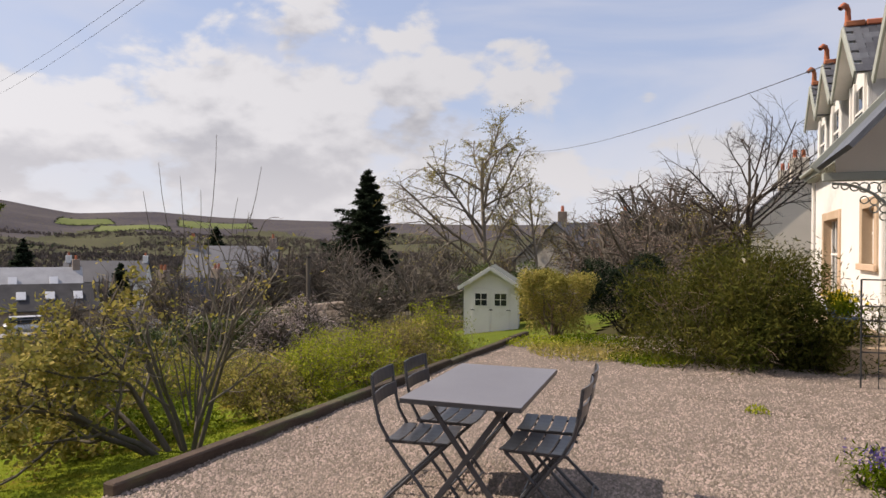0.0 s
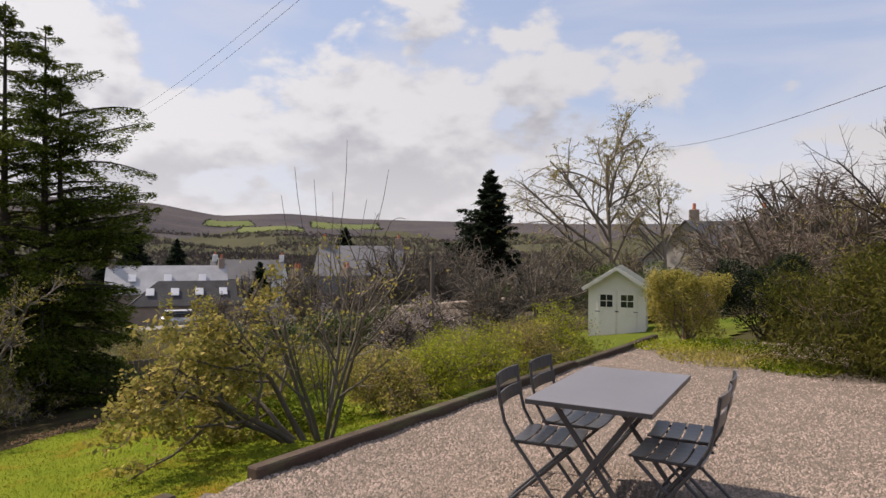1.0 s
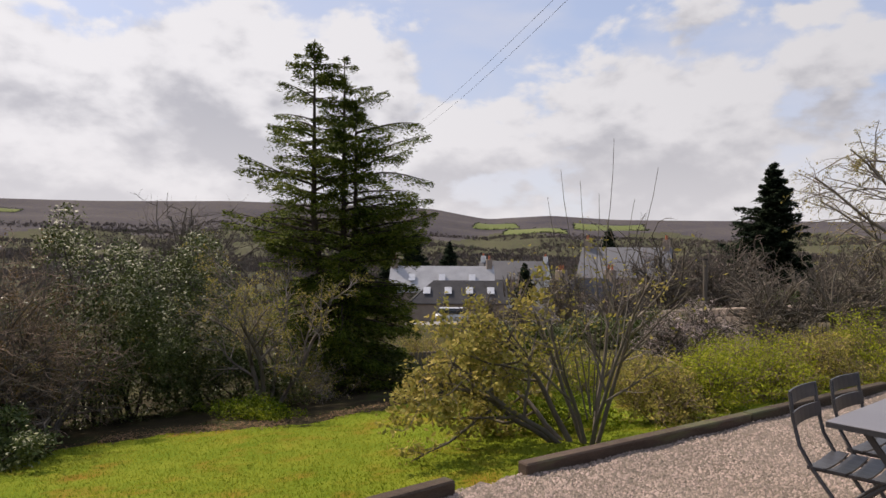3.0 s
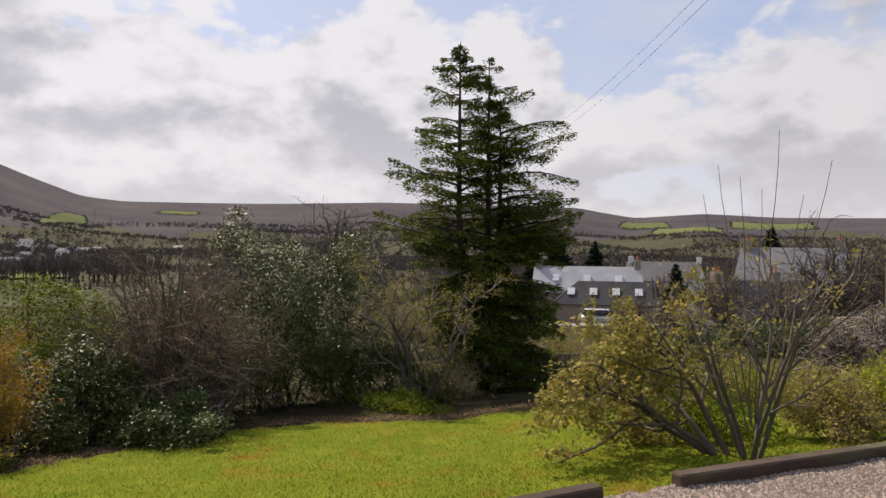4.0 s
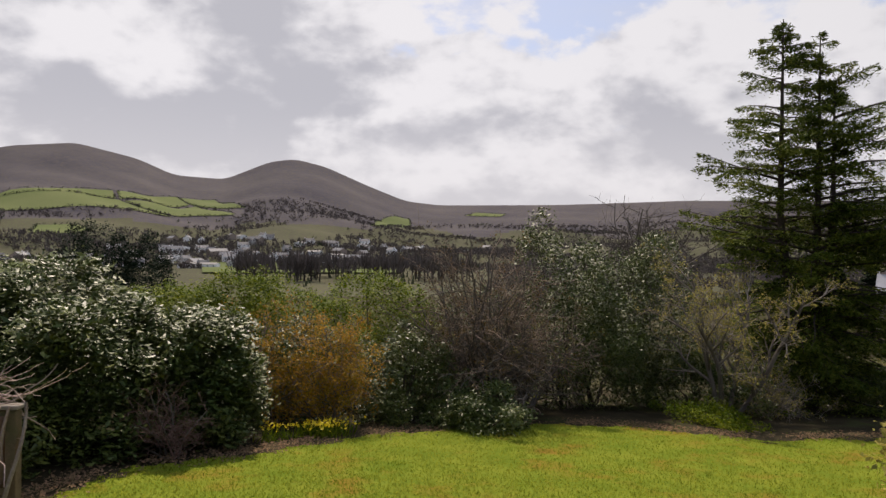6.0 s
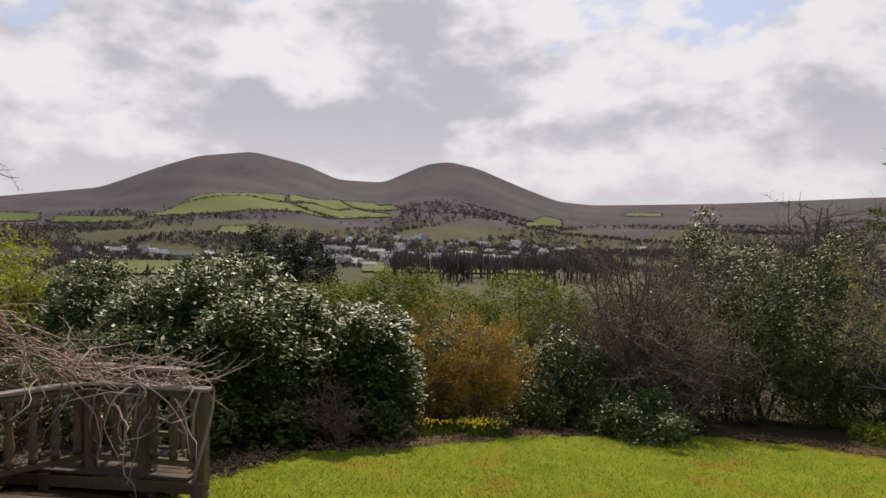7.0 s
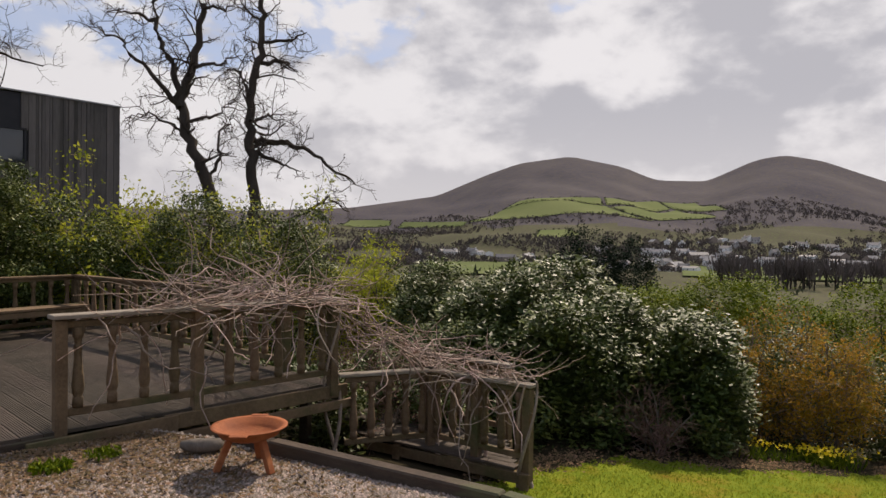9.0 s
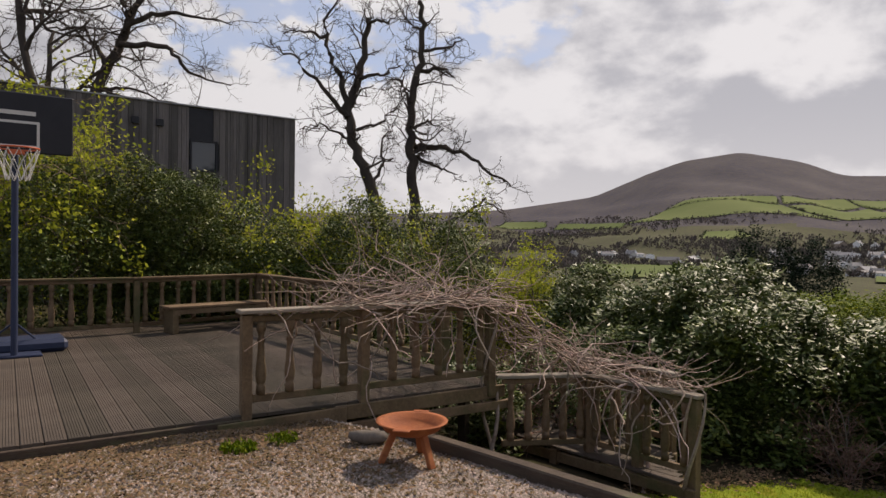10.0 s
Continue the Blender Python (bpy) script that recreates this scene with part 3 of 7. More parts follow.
def deck_side(x, y):
    """Positive on the deck's side of its front edge."""
    dx, dy = DECK_B - DECK_A
    return ((x - DECK_A[0]) * -dy + (y - DECK_A[1]) * dx) / math.hypot(dx, dy)


def on_gravel(x, y):
    return (x > edge_x(y)) & (y < 12.3) & (y > -7) & (x < 9) & ~((deck_side(x, y) > 0.05) & (y < -2))


def gravel_z(x, y):
    return 0.012 * np.sin(x * 2.1 + 0.6 * np.sin(y * 1.7)) * np.sin(y * 1.6) + 0.006 * np.sin(x * 7 + y * 5)


sheet("gravel_terrace", "pinkish-grey gravel terrace with raked, scuffed surface", "gravel", on_gravel, -5, 9, -7, 12.4, 0.1, gravel_z, M["gravel"])
BACK_S = 13.2


# how far the lawn reaches, bearing by bearing, before the planting beds begin
LAWN_REACH = ((0, 18), (30, 16.4), (33.7, 14.9), (37, 14.4), (43.8, 12.8), (47, 12.7), (55, 13.4), (60, 13.2), (68, 12.3), (71, 11.7), (78, 11.1), (83.6, 10.0),
              (88, 9.5), (94.2, 9.3), (98, 8.5), (101.8, 7.8), (106, 7.0), (115, 6.2), (125, 5.5))


def past_lawn(x, y):
    """Metres beyond the wavy edge of the lawn."""
    b = np.degrees(np.arctan2(-x, y))
    return np.hypot(x, y) - np.interp(b, *zip(*LAWN_REACH)) + 0.12 * np.sin(b * 0.9) + 0.07 * np.sin(b * 2.7)


def on_lawn(x, y):
    s = fall(x, y)
    return (s > 0.05) & (s < 17) & (x < 0.0) & (past_lawn(x, y) < 0)


def on_bed(x, y):
    s = fall(x, y)
    return (s > 0.05) & (s < 17) & (x < 0.0) & (past_lawn(x, y) > -0.25)


sheet("planting_bed", "dark leaf-strewn soil of the beds round the lawn", "soil", on_bed, -22, 0, -10, 18, 0.2,
      lambda x, y: land(x, y) + 0.045 + 0.02 * np.sin(x * 3.1) * np.sin(y * 2.7), M["soil"])
sheet("lawn", "mown garden lawn with mossy yellow patches, sloping away", "lawn", on_lawn, -18, 0, -8, 18, 0.1,
      lambda x, y: land(x, y) + 0.065 + 0.018 * np.sin(x * 1.3) * np.sin(y * 1.1), M["lawn"])
sheet("bank", "rough grassy bank below the terrace edge", "grass", lambda x, y: (fall(x, y) > 0.05) & (fall(x, y) < 14) & (x >= -2.6) & (y > 9 + 0 * x), -2.6, 9, 6, 26, 0.4,
      lambda x, y: land(x, y) + 0.05, M["meadow"])


def build_pebbles():
    rng = np.random.default_rng(3)
    n = 150000
    b = np.radians(rng.uniform(-36, 160, n * 3))
    d = 3.2 * (13 / 3.2) ** rng.uniform(0, 1, n * 3)
    x, y = -np.sin(b) * d, np.cos(b) * d
    keep = on_gravel(x, y)
    x, y = x[keep][:n], y[keep][:n]
    n = len(x)
    size = rng.uniform(0.005, 0.015, n)[:, None, None]
    o = np.array([(1, 0, -0.3), (0, 1, -0.3), (-1, 0, -0.3), (0, -1, -0.3), (0, 0, 0.75)], float)
    a = rng.uniform(0, 6.3, n)
    c, s = np.cos(a)[:, None], np.sin(a)[:, None]
    P = np.repeat(o[None], n, 0) * rng.uniform(0.65, 1.35, (n, 5, 3)) * size
    P = np.stack([P[..., 0] * c - P[..., 1] * s, P[..., 0] * s + P[..., 1] * c, P[..., 2]], -1)
    P += np.stack([x, y, gravel_z(x, y) + 0.003], -1)[:, None]
    f = np.array([(0, 1, 4), (1, 2, 4), (2, 3, 4), (3, 0, 4)])
    F = (np.arange(n) * 5)[:, None, None] + f
    tagged(piece("gravel_stones", P.reshape(-1, 3), F.reshape(-1, 3), M["pebble"]), "loose pinkish-grey gravel stones on the terrace", "gravel", kind="stuff")


build_pebbles()


def build_grass():
    rng = np.random.default_rng(4)
    n = 150000
    b = np.radians(rng.uniform(8, 125, n * 2))
    d = 4.2 * (16 / 4.2) ** rng.uniform(0, 1, n * 2)
    x, y = -np.sin(b) * d, np.cos(b) * d
    keep = on_lawn(x, y) & (fall(x, y) > 0.25)
    x, y = x[keep][:n], y[keep][:n]
    n = len(x)
    p = np.stack([x, y, land(x, y) + 0.06 + 0.018 * np.sin(x * 1.3) * np.sin(y * 1.1)], -1)
    h = rng.uniform(0.012, 0.04, n)[:, None]
    a = rng.uniform(0, 6.3, n)
    side = np.stack([np.cos(a), np.sin(a), np.zeros(n)], -1) * rng.uniform(0.004, 0.010, n)[:, None]
    lean = np.stack([rng.normal(0, 0.5, n), rng.normal(0, 0.5, n), np.ones(n)], -1) * h
    V = np.stack([p - side, p + side, p + lean], 1).reshape(-1, 3)
    tagged(piece("grass", V, np.arange(3 * n).reshape(n, 3), M["blade"]), "short bright green grass blades of the lawn", "grass", kind="stuff")


build_grass()


def sleeper(a, b, top, thick=0.11, depth=0.55, label="dark weathered timber sleeper edging the gravel"):
    a3, b3 = Vector((*a, top - depth / 2)), Vector((*b, top - depth / 2))
    return tagged(part("sleeper", bar(a3, b3, thick, depth, 0.012), M["sleeper"]), label, "timber edging", "timber edging of the gravel terrace")


def build_edging():
    rng = random.Random(5)
    for i, (p, q) in enumerate(zip(EDGE, EDGE[1:])):
        if i == 3:
            continue                    # the gap where one steps down to the lawn
        p, q = Vector(p), Vector(q)
        n = max(1, round((q - p).length / 2.35))
        for k in range(n):
            a, b = p.lerp(q, k / n), p.lerp(q, (k + 1) / n)
            g = (b - a).normalized() * 0.006
            sleeper(a + g, b - g, 0.08 + rng.uniform(-0.012, 0.012))


build_edging()

# ---- plants ----
def branch(rng, p, d, length, n, wander, lift):
    P = [np.array(p, float)]
    d = unit(np.array(d, float))
    for _ in range(n - 1):
        d = unit(d + rng.normal(0, wander, 3) + np.array([0, 0, lift]))
        P.append(P[-1] + d * length / (n - 1))
    return np.array(P)


def grow(rng, p, d, length, r, levels, thick, thin, split=0.03, tips=None, rmin=0.0025):
    """levels: for each order of branching (children, angle, length ratio, first, wander, lift, points)."""
    stack = [(np.array(p, float), unit(np.array(d, float)), length, r, 0)]
    while stack:
        p, d, ln, r, lv = stack.pop()
        kids, ang, ratio, first, wander, lift, n = levels[lv]
        P = branch(rng, p, d, ln, n, wander, lift)
        last = lv == len(levels) - 1
        R = np.linspace(r, r * (0.25 if last else 0.45), n)
        (thick if r > split else thin).add(P, R)
        if last:
            if tips is not None:
                tips.append(P[1:])
            continue
        for k in range(kids):
            t = first + (1 - first) * (k + rng.uniform(0, 1)) / kids
            i = min(int(t * (n - 1)), n - 2)
            q = P[i] + (P[i + 1] - P[i]) * (t * (n - 1) - i)
            ax = unit(P[i + 1] - P[i])
            s = rng.normal(0, 1, 3)
            s = unit(s - ax * (s @ ax))
            a = radians(ang) * rng.uniform(0.7, 1.3)
            l2 = ln * ratio * rng.uniform(0.65, 1.25) * (1.15 - 0.5 * t)
            stack.append((q, ax * math.cos(a) + s * math.sin(a), l2, max(R[i] * 0.62, rmin), lv + 1))


def bare_tree(name, label, base, height, r, levels, bark, twig, lean=(0, 0, 1), stems=1, seed=1, split=0.03, leaf=None, nleaf=0, leafsize=0.06, group="", category="tree", spread=0.25, rmin=0.0025):
    rng = np.random.default_rng(seed)
    ob = thing(name, label, category, base, group=group)
    thick, thin, tips = Sticks(), Sticks(), []
    for k in range(stems):
        a = 2 * math.pi * (k + rng.uniform(0, 0.6)) / max(stems, 1)
        d = np.array(lean, float) + (np.array([math.cos(a), math.sin(a), 0]) * spread * rng.uniform(0.6, 1.3) if stems > 1 else 0)
        p = np.array([math.cos(a), math.sin(a), 0]) * (r * 1.2 if stems > 1 else 0)
        grow(rng, p + np.array([0, 0, -0.1]), d, height * rng.uniform(0.85, 1.1), r, levels, thick, thin, split, tips, rmin)
    thick.build("trunk", bark, ob, 6)
    thin.build("crown", twig, ob, 3)
    if leaf:
        T = np.concatenate(tips)
        C = T[rng.integers(0, len(T), nleaf)]
        V, F = leaves(rng, C, leafsize, 0.55, 0.35, leafsize * 0.7)
        piece("foliage", V, F, leaf, ob)
    return ob


def lumps(rng, n, radii, lump=0.28, shell=0.8, bottom=-0.5):
    """Points on the many rounded heads that make up a crown, with dark gaps between them; none below the bottom."""
    k = int(np.clip(26 + 14 * max(radii), 30, 80))
    d = unit(rng.normal(0, 1, (k * 4, 3)))
    d = d[d[:, 2] > bottom][:k]
    cs = d * (1 + rng.uniform(-lump, lump * 0.6, (len(d), 1))) * (shell + (1 - shell) * rng.uniform(0, 1, (len(d), 1)) ** 0.4) * 0.86
    hr = rng.uniform(0.16, 0.34, len(d))
    pick = rng.choice(len(d), n, p=hr ** 2 / (hr ** 2).sum())
    e = unit(rng.normal(0, 1, (n, 3)) + cs[pick] * 0.9 + np.array([0, 0, 0.35]))
    P = cs[pick] + e * (hr[pick] * rng.uniform(0.72, 1.0, n))[:, None]
    m = n // 7                      # leaves deep inside close the crown
    P[:m] = unit(rng.normal(0, 1, (m, 3))) * rng.uniform(0.3, 0.8, (m, 1))
    return P * np.array(radii), unit(e / np.array(radii))


def bush(name, label, base, radii, n, size, mat, seed=1, clump=8, aspect=0.4, up=0.45, shell=0.6, lump=0.3, stem=None, stems=14, category="shrub", bottom=-0.55, twigs=0, lift=0.62, group="", spread=0.8, square=False):
    """A leafy shrub: stems, and a crown of leaf rosettes with an uneven outline."""
    rng = np.random.default_rng(seed)
    ob = thing(name, label, category, base, group=group)
    rx, ry, rz = radii
    mid = np.array([0, 0, rz * lift])
    C, D = lumps(rng, max(1, n // clump), radii, lump, shell, bottom)
    if square:                       # clipped: push the crown out to a box with rounded edges
        q = C / np.array(radii)
        C = C * (np.linalg.norm(q, axis=1) / ((np.abs(q) ** 6).sum(1) ** (1 / 6) + 1e-9))[:, None]
    C = C + mid
    C[:, 2] = np.maximum(C[:, 2], 0.03 + rng.uniform(0, 0.1, len(C)))
    CC, DD = np.repeat(C, clump, 0), np.repeat(D, clump, 0)
    V, F = leaves(rng, CC, size, aspect, up, size * spread, DD, 1.0)
    piece("foliage", V, F, mat, ob)
    s = Sticks()
    for k in range(stems):
        q = C[rng.integers(0, len(C))] * 0.9
        s.add(np.linspace((rng.normal(0, 0.12 * rx), rng.normal(0, 0.12 * ry), -0.1), q, 5) + rng.normal(0, 0.05, (5, 3)) * rx, np.linspace(0.03, 0.008, 5))
    for k in range(twigs):
        i = rng.integers(0, len(C))
        s.add(branch(rng, C[i] * 0.75, D[i] + np.array([0, 0, 0.5]), rz * 0.5, 4, 0.2, 0.03), np.linspace(0.006, 0.002, 4))
    if s.g:
        tagged(s.build("trunk", stem or M["barkd"], ob, 4), kind="stuff")
    return ob


def twig_bush(name, label, base, radii, stems, per, mat, seed=1, r=0.02, leaf=None, nleaf=0, leafsize=0.04, group="", droop=0.0, category="shrub", rmin=0.0046):
    """A bare shrub: many stems that fan out and break up into fine twigs."""
    rng = np.random.default_rng(seed)
    ob = thing(name, label, category, base, group=group)
    thick, thin, tips = Sticks(), Sticks(), []
    rx, ry, rz = radii
    for k in range(stems):
        a, f = rng.uniform(0, 2 * math.pi), rng.uniform(0, 1) ** 0.6
        to = np.array([math.cos(a) * rx * f, math.sin(a) * ry * f, rz * (1.06 - 0.55 * f * f) * rng.uniform(0.75, 1.05)])
        fr = np.array([rng.normal(0, 0.1 * rx), rng.normal(0, 0.1 * ry), -0.05])
        d = to - fr
        ln = np.linalg.norm(d)
        grow(rng, fr, unit(d) + np.array([0, 0, 0.35]), ln, r * rng.uniform(0.6, 1.2),
             [(per, 58, 0.42, 0.22, 0.13, -0.08, 8), (5, 52, 0.5, 0.15, 0.22, -0.03 - droop, 5), (3, 50, 0.6, 0.15, 0.28, -0.05 - droop, 4)], thick, thin, 0.012, tips, rmin)
    if thick.g:
        tagged(thick.build("trunk", M["bark"], ob, 5), kind="stuff")
    thin.build("crown", mat, ob, 3)
    if leaf:
        T = np.concatenate(tips)
        k = max(40, nleaf // 14)                     # leaves stand in tufts, with bare twigs between
        C = T[rng.integers(0, len(T), k)]
        V, F = leaves(rng, C[rng.integers(0, k, nleaf)], leafsize, 0.55, 0.3, leafsize * 1.5)
        piece("foliage", V, F, leaf, ob)
    return ob


def spray_conifer(name, label, base, height, outline, stems, mat, seed, tiers, per, needle=0.13, droop=-0.05, dens=34, wide=0.34, low=0.06, bark=None):
    """A conifer of flat, drooping boughs; outline: (share of the height, reach in metres)."""
    rng = np.random.default_rng(seed)
    ob = thing(name, label, "conifer", base)
    trunk, boughs = Sticks(), Sticks()
    C, D = [], []
    for sx, sy, share in stems:
        H = height * share
        zz = np.linspace(-0.15, H, 9)
        sway = np.stack([sx * np.clip(zz / height * 2.2, 0, 1), sy * np.clip(zz / height * 2.2, 0, 1), zz], -1)
        trunk.add(sway, np.linspace(0.02 * height ** 0.9, 0.012, 9))
    ks = [s[2] for s in stems]
    for t in range(tiers):
        h0 = low + (0.99 - low) * t / tiers
        for k in range(per if h0 > 0.46 else int(per * 1.8)):
            st = stems[rng.integers(0, len(stems))]
            h = h0 + rng.uniform(0, 0.99 / tiers)
            if h > st[2]:
                st = stems[int(np.argmax(ks))]
            a = rng.uniform(0, 2 * math.pi)
            reach = np.interp(h, *zip(*outline)) * rng.uniform(0.55, 1.12)
            p = np.array([st[0] * min(1, h * 2.2), st[1] * min(1, h * 2.2), h * height])
            P = branch(rng, p, (math.cos(a), math.sin(a), 0.28 if h > 0.35 else 0.0), max(reach, 0.12), 7, 0.07, droop)
            boughs.add(P, np.linspace(0.012 + 0.012 * reach, 0.003, 7))
            m = int(dens * max(reach, 0.15) * 3.2)
            f = 0.18 + 0.82 * rng.uniform(0, 1, m) ** 0.8
            i = np.minimum((f * 6).astype(int), 5)
            q = P[i] + (P[i + 1] - P[i]) * (f * 6 - i)[:, None]
            ax = unit(P[-1] - P[0])
            sd = np.array([-ax[1], ax[0], 0])
            off = rng.normal(0, 1, m) * wide * (0.3 + 0.7 * np.sin(np.pi * np.clip(f, 0, 0.97))) * min(1, reach * 0.6)
            q = q + sd * off[:, None] + np.stack([np.zeros(m), np.zeros(m), -np.abs(off) * 0.35 - rng.exponential(0.05, m)], -1)
            C.append(q)
            D.append(unit(ax + sd * np.sign(off)[:, None] * 0.7 + np.array([0, 0, -0.25])))
    trunk.build("trunk", bark or M["barkd"], ob, 8)
    tagged(boughs.build("branching", bark or M["barkd"], ob, 4), kind="stuff")
    C, D = np.concatenate(C), np.concatenate(D)
    V, F = leaves(rng, C, needle, 0.30, 0.7, 0.02, D, 2.2)
    piece("foliage", V, F, mat, ob)
    return ob


def lawn_spot(bearing, dist):
    return tuple(spot(bearing, dist))

# ---- the deck ----
DECK_Z = 0.10
AX = Vector((*(DECK_B - DECK_A), 0)).normalized()        # along the front edge, away from the house
AY = Vector((AX.y, -AX.x, 0))                            # into the deck
if AY.y > 0:
    AY = -AY
D0 = Vector((*DECK_A, DECK_Z))


def dk(a, b, z=0.0):
    """A place on the deck: metres along its front edge, metres in from it."""
    return D0 + AX * a + AY * b + Vector((0, 0, z))


def dk_of(p):
    v = Vector((p[0], p[1], 0)) - Vector((*DECK_A, 0))
    return v.dot(AX), v.dot(AY)


POST_1, POST_3 = (-4.03, -4.62), (-6.33, -3.50)
FAR_L, FAR_1, FAR_2 = (-4.3, -10.75), (-6.44, -9.85), (-8.55, -9.45)
FRONT = (DECK_B - DECK_A)


def build_deck():
    deck = thing("deck", "weathered grooved timber deck with dark skirting board", "decking", dk(0, 0), kind="structure")
    inv = deck.matrix_world.inverted()
    # boards run away from the terrace, into the deck
    a1, depth = 4.75, 6.6
    w = 0.145
    n = int((a1 + 3.4) / (w + 0.006))
    me = None
    for i in range(n):
        bm = bmesh.new()
        # ribbed face: seven flutes to a board
        prof = [(0.0, -0.028), (0.0, -0.004)]
        for k in range(7):
            x = 0.006 + k * 0.0191
            prof += [(x, 0.0), (x + 0.0115, 0.0), (x + 0.0125, -0.004), (x + 0.0178, -0.004)]
        prof += [(w, 0.0 - 0.004), (w, -0.028)]
        if me is None:
            r = [[bm.verts.new((x, y, z)) for x, z in prof] for y in (0.0, depth)]
            for k in range(len(prof) - 1):
                bm.faces.new((r[0][k], r[1][k], r[1][k + 1], r[0][k + 1]))
            bm.faces.new(r[0])
            bm.faces.new(r[1][::-1])
            bmesh.ops.recalc_face_normals(bm, faces=bm.faces)
            me = bpy.data.meshes.new("deck_board")
            bm.to_mesh(me)
            me.materials.append(M["deck"])
        bm.free()
        ob = under(new("deck_board", me), deck)
        o = dk(-3.4 + i * (w + 0.006), 0.0)
        m = Matrix.Translation(o) @ Matrix((AX, AY, Vector((0, 0, 1)))).transposed().to_4x4()
        ob.matrix_local = inv @ m

    def put(name, a, b, wd, ht, mat, bev=0.006):
        o = part(name, bar(a, b, wd, ht, bev), mat, deck)
        o.matrix_local = inv
        return o

    put("skirting_board", dk(-3.4, -0.02, -0.11), dk(1.95, -0.02, -0.11), 0.035, 0.17, M["sleeper"])
    put("skirting_board", dk(1.75, -0.05, -0.115), dk(2.9, -0.05, -0.10), 0.04, 0.15, M["rail"])
    put("skirting_board", dk(2.8, -0.03, -0.085), dk(4.75, -0.03, -0.085), 0.04, 0.13, M["rail"])
    put("joist", dk(2.7, -0.06, -0.22), dk(4.8, -0.06, -0.22), 0.05, 0.09, M["rail"])
    put("joist", dk(4.70, 0.0, -0.12), dk(4.70, 6.5, -0.12), 0.05, 0.18, M["sleeper"])
    for k in range(3):
        put("support_post", dk(4.6, 0.5 + 2.6 * k, -1.6), dk(4.6, 0.5 + 2.6 * k, -0.16), 0.1, 0.1, M["sleeper"])
    return deck


build_deck()

BALUSTER = [(0.040, 0.0), (0.040, 0.07), (0.030, 0.075), (0.040, 0.10), (0.047, 0.15), (0.043, 0.21), (0.034, 0.29), (0.029, 0.36), (0.027, 0.41),
            (0.033, 0.425), (0.033, 0.445), (0.025, 0.455), (0.031, 0.50), (0.040, 0.51), (0.040, 0.58)]


def baluster_mesh(height):
    k = height / 0.58
    bm = lathe([(r, z * k) for r, z in BALUSTER], 10)
    for f in bm.faces:
        f.smooth = True
    me = bpy.data.meshes.new("baluster")
    bm.to_mesh(me)
    bm.free()
    me.materials.append(M["rail"])
    return me


BAL = {0: baluster_mesh(0.63), 1: baluster_mesh(0.60)}


def rail_run(a, b, z, label, height=0.88, posts=(True, True), middle=(), size=0, step=0.25, lower=0.16, capw=0.13, cap="cap", drop=0.0):
    """A length of balustrade: posts, two rails, turned balusters and a flat handrail."""
    a, b = Vector((*a, z)), Vector((*b, z + drop))
    ob = thing("balustrade", label, "balustrade", tuple(a), group="balustrades of the deck")
    d = b - a
    ln = d.length
    u = d / ln
    loc = lambda t, h: u * t + Vector((0, 0, h))
    stops = [t for t, on in ((0.0, posts[0]), (ln, posts[1])) if on] + [ln * m for m in middle]
    bh = 0.63 if size == 0 else 0.60
    for t in stops:
        p = loc(t, 0)
        part("post", box((-0.045, -0.045, -0.12), (0.045, 0.045, height - 0.03), 0.006, Matrix.Translation(p) @ Matrix.Rotation(math.atan2(u.y, u.x), 4, "Z")), M["rail"], ob)
    part("handrail", bar(loc(-0.07, height), loc(ln + 0.07, height), capw, 0.035, 0.006), M[cap], ob)
    part("top_rail", bar(loc(0, lower + bh + 0.025), loc(ln, lower + bh + 0.025), 0.045, 0.05, 0.005), M["rail"], ob)
    part("bottom_rail", bar(loc(0, lower - 0.03), loc(ln, lower - 0.03), 0.05, 0.06, 0.005), M["rail"], ob)
    n = max(1, int(ln / step))
    for k in range(n):
        t = ln * (k + 0.5) / n
        if min([abs(t - s) for s in stops] + [9]) < 0.08:
            continue
        o = under(new("baluster", BAL[size]), ob)
        o.matrix_local = Matrix.Translation(loc(t, lower)) @ Matrix.Rotation(k * 1.3, 4, "Z")
    return ob


rail_run(POST_1, POST_3, DECK_Z, "weathered timber balustrade with turned balusters, draped in dry vine", 0.88, middle=(0.43,), capw=0.16)
rail_run(FAR_L, FAR_1, DECK_Z, "dark weathered balustrade along the back of the deck", 0.86, cap="rail")
rail_run(FAR_1, FAR_2, DECK_Z, "dark weathered balustrade behind the deck bench", 0.86, posts=(False, True), cap="rail")
rail_run(FAR_2, (-7.55, -6.5), DECK_Z, "dark weathered balustrade on the open side of the deck", 0.86, posts=(False, True), cap="rail")
rail_run((-7.55, -6.5), (-6.7, -4.3), DECK_Z, "timber balustrade smothered in dry vine beside the steps", 0.86, posts=(False, True), cap="rail")
LAND_Z = -0.66
LP_A, LP_B, LP_C = (-7.05, -2.67), (-6.88, -2.08), (-6.66, -1.50)
rail_run((-6.42, -3.40), LP_A, LAND_Z, "lower landing balustrade with turned balusters under vine stems", 0.84, posts=(False, True), size=1, step=0.17)
rail_run(LP_A, LP_C, LAND_Z, "lower landing balustrade with mossy posts and vine stems", 0.84, posts=(False, True), middle=(0.5,), size=1, step=0.19)
rail_run((-7.65, -1.95), (-8.05, -3.1), LAND_Z, "landing balustrade on the far side of the steps", 0.84, size=1, step=0.19)


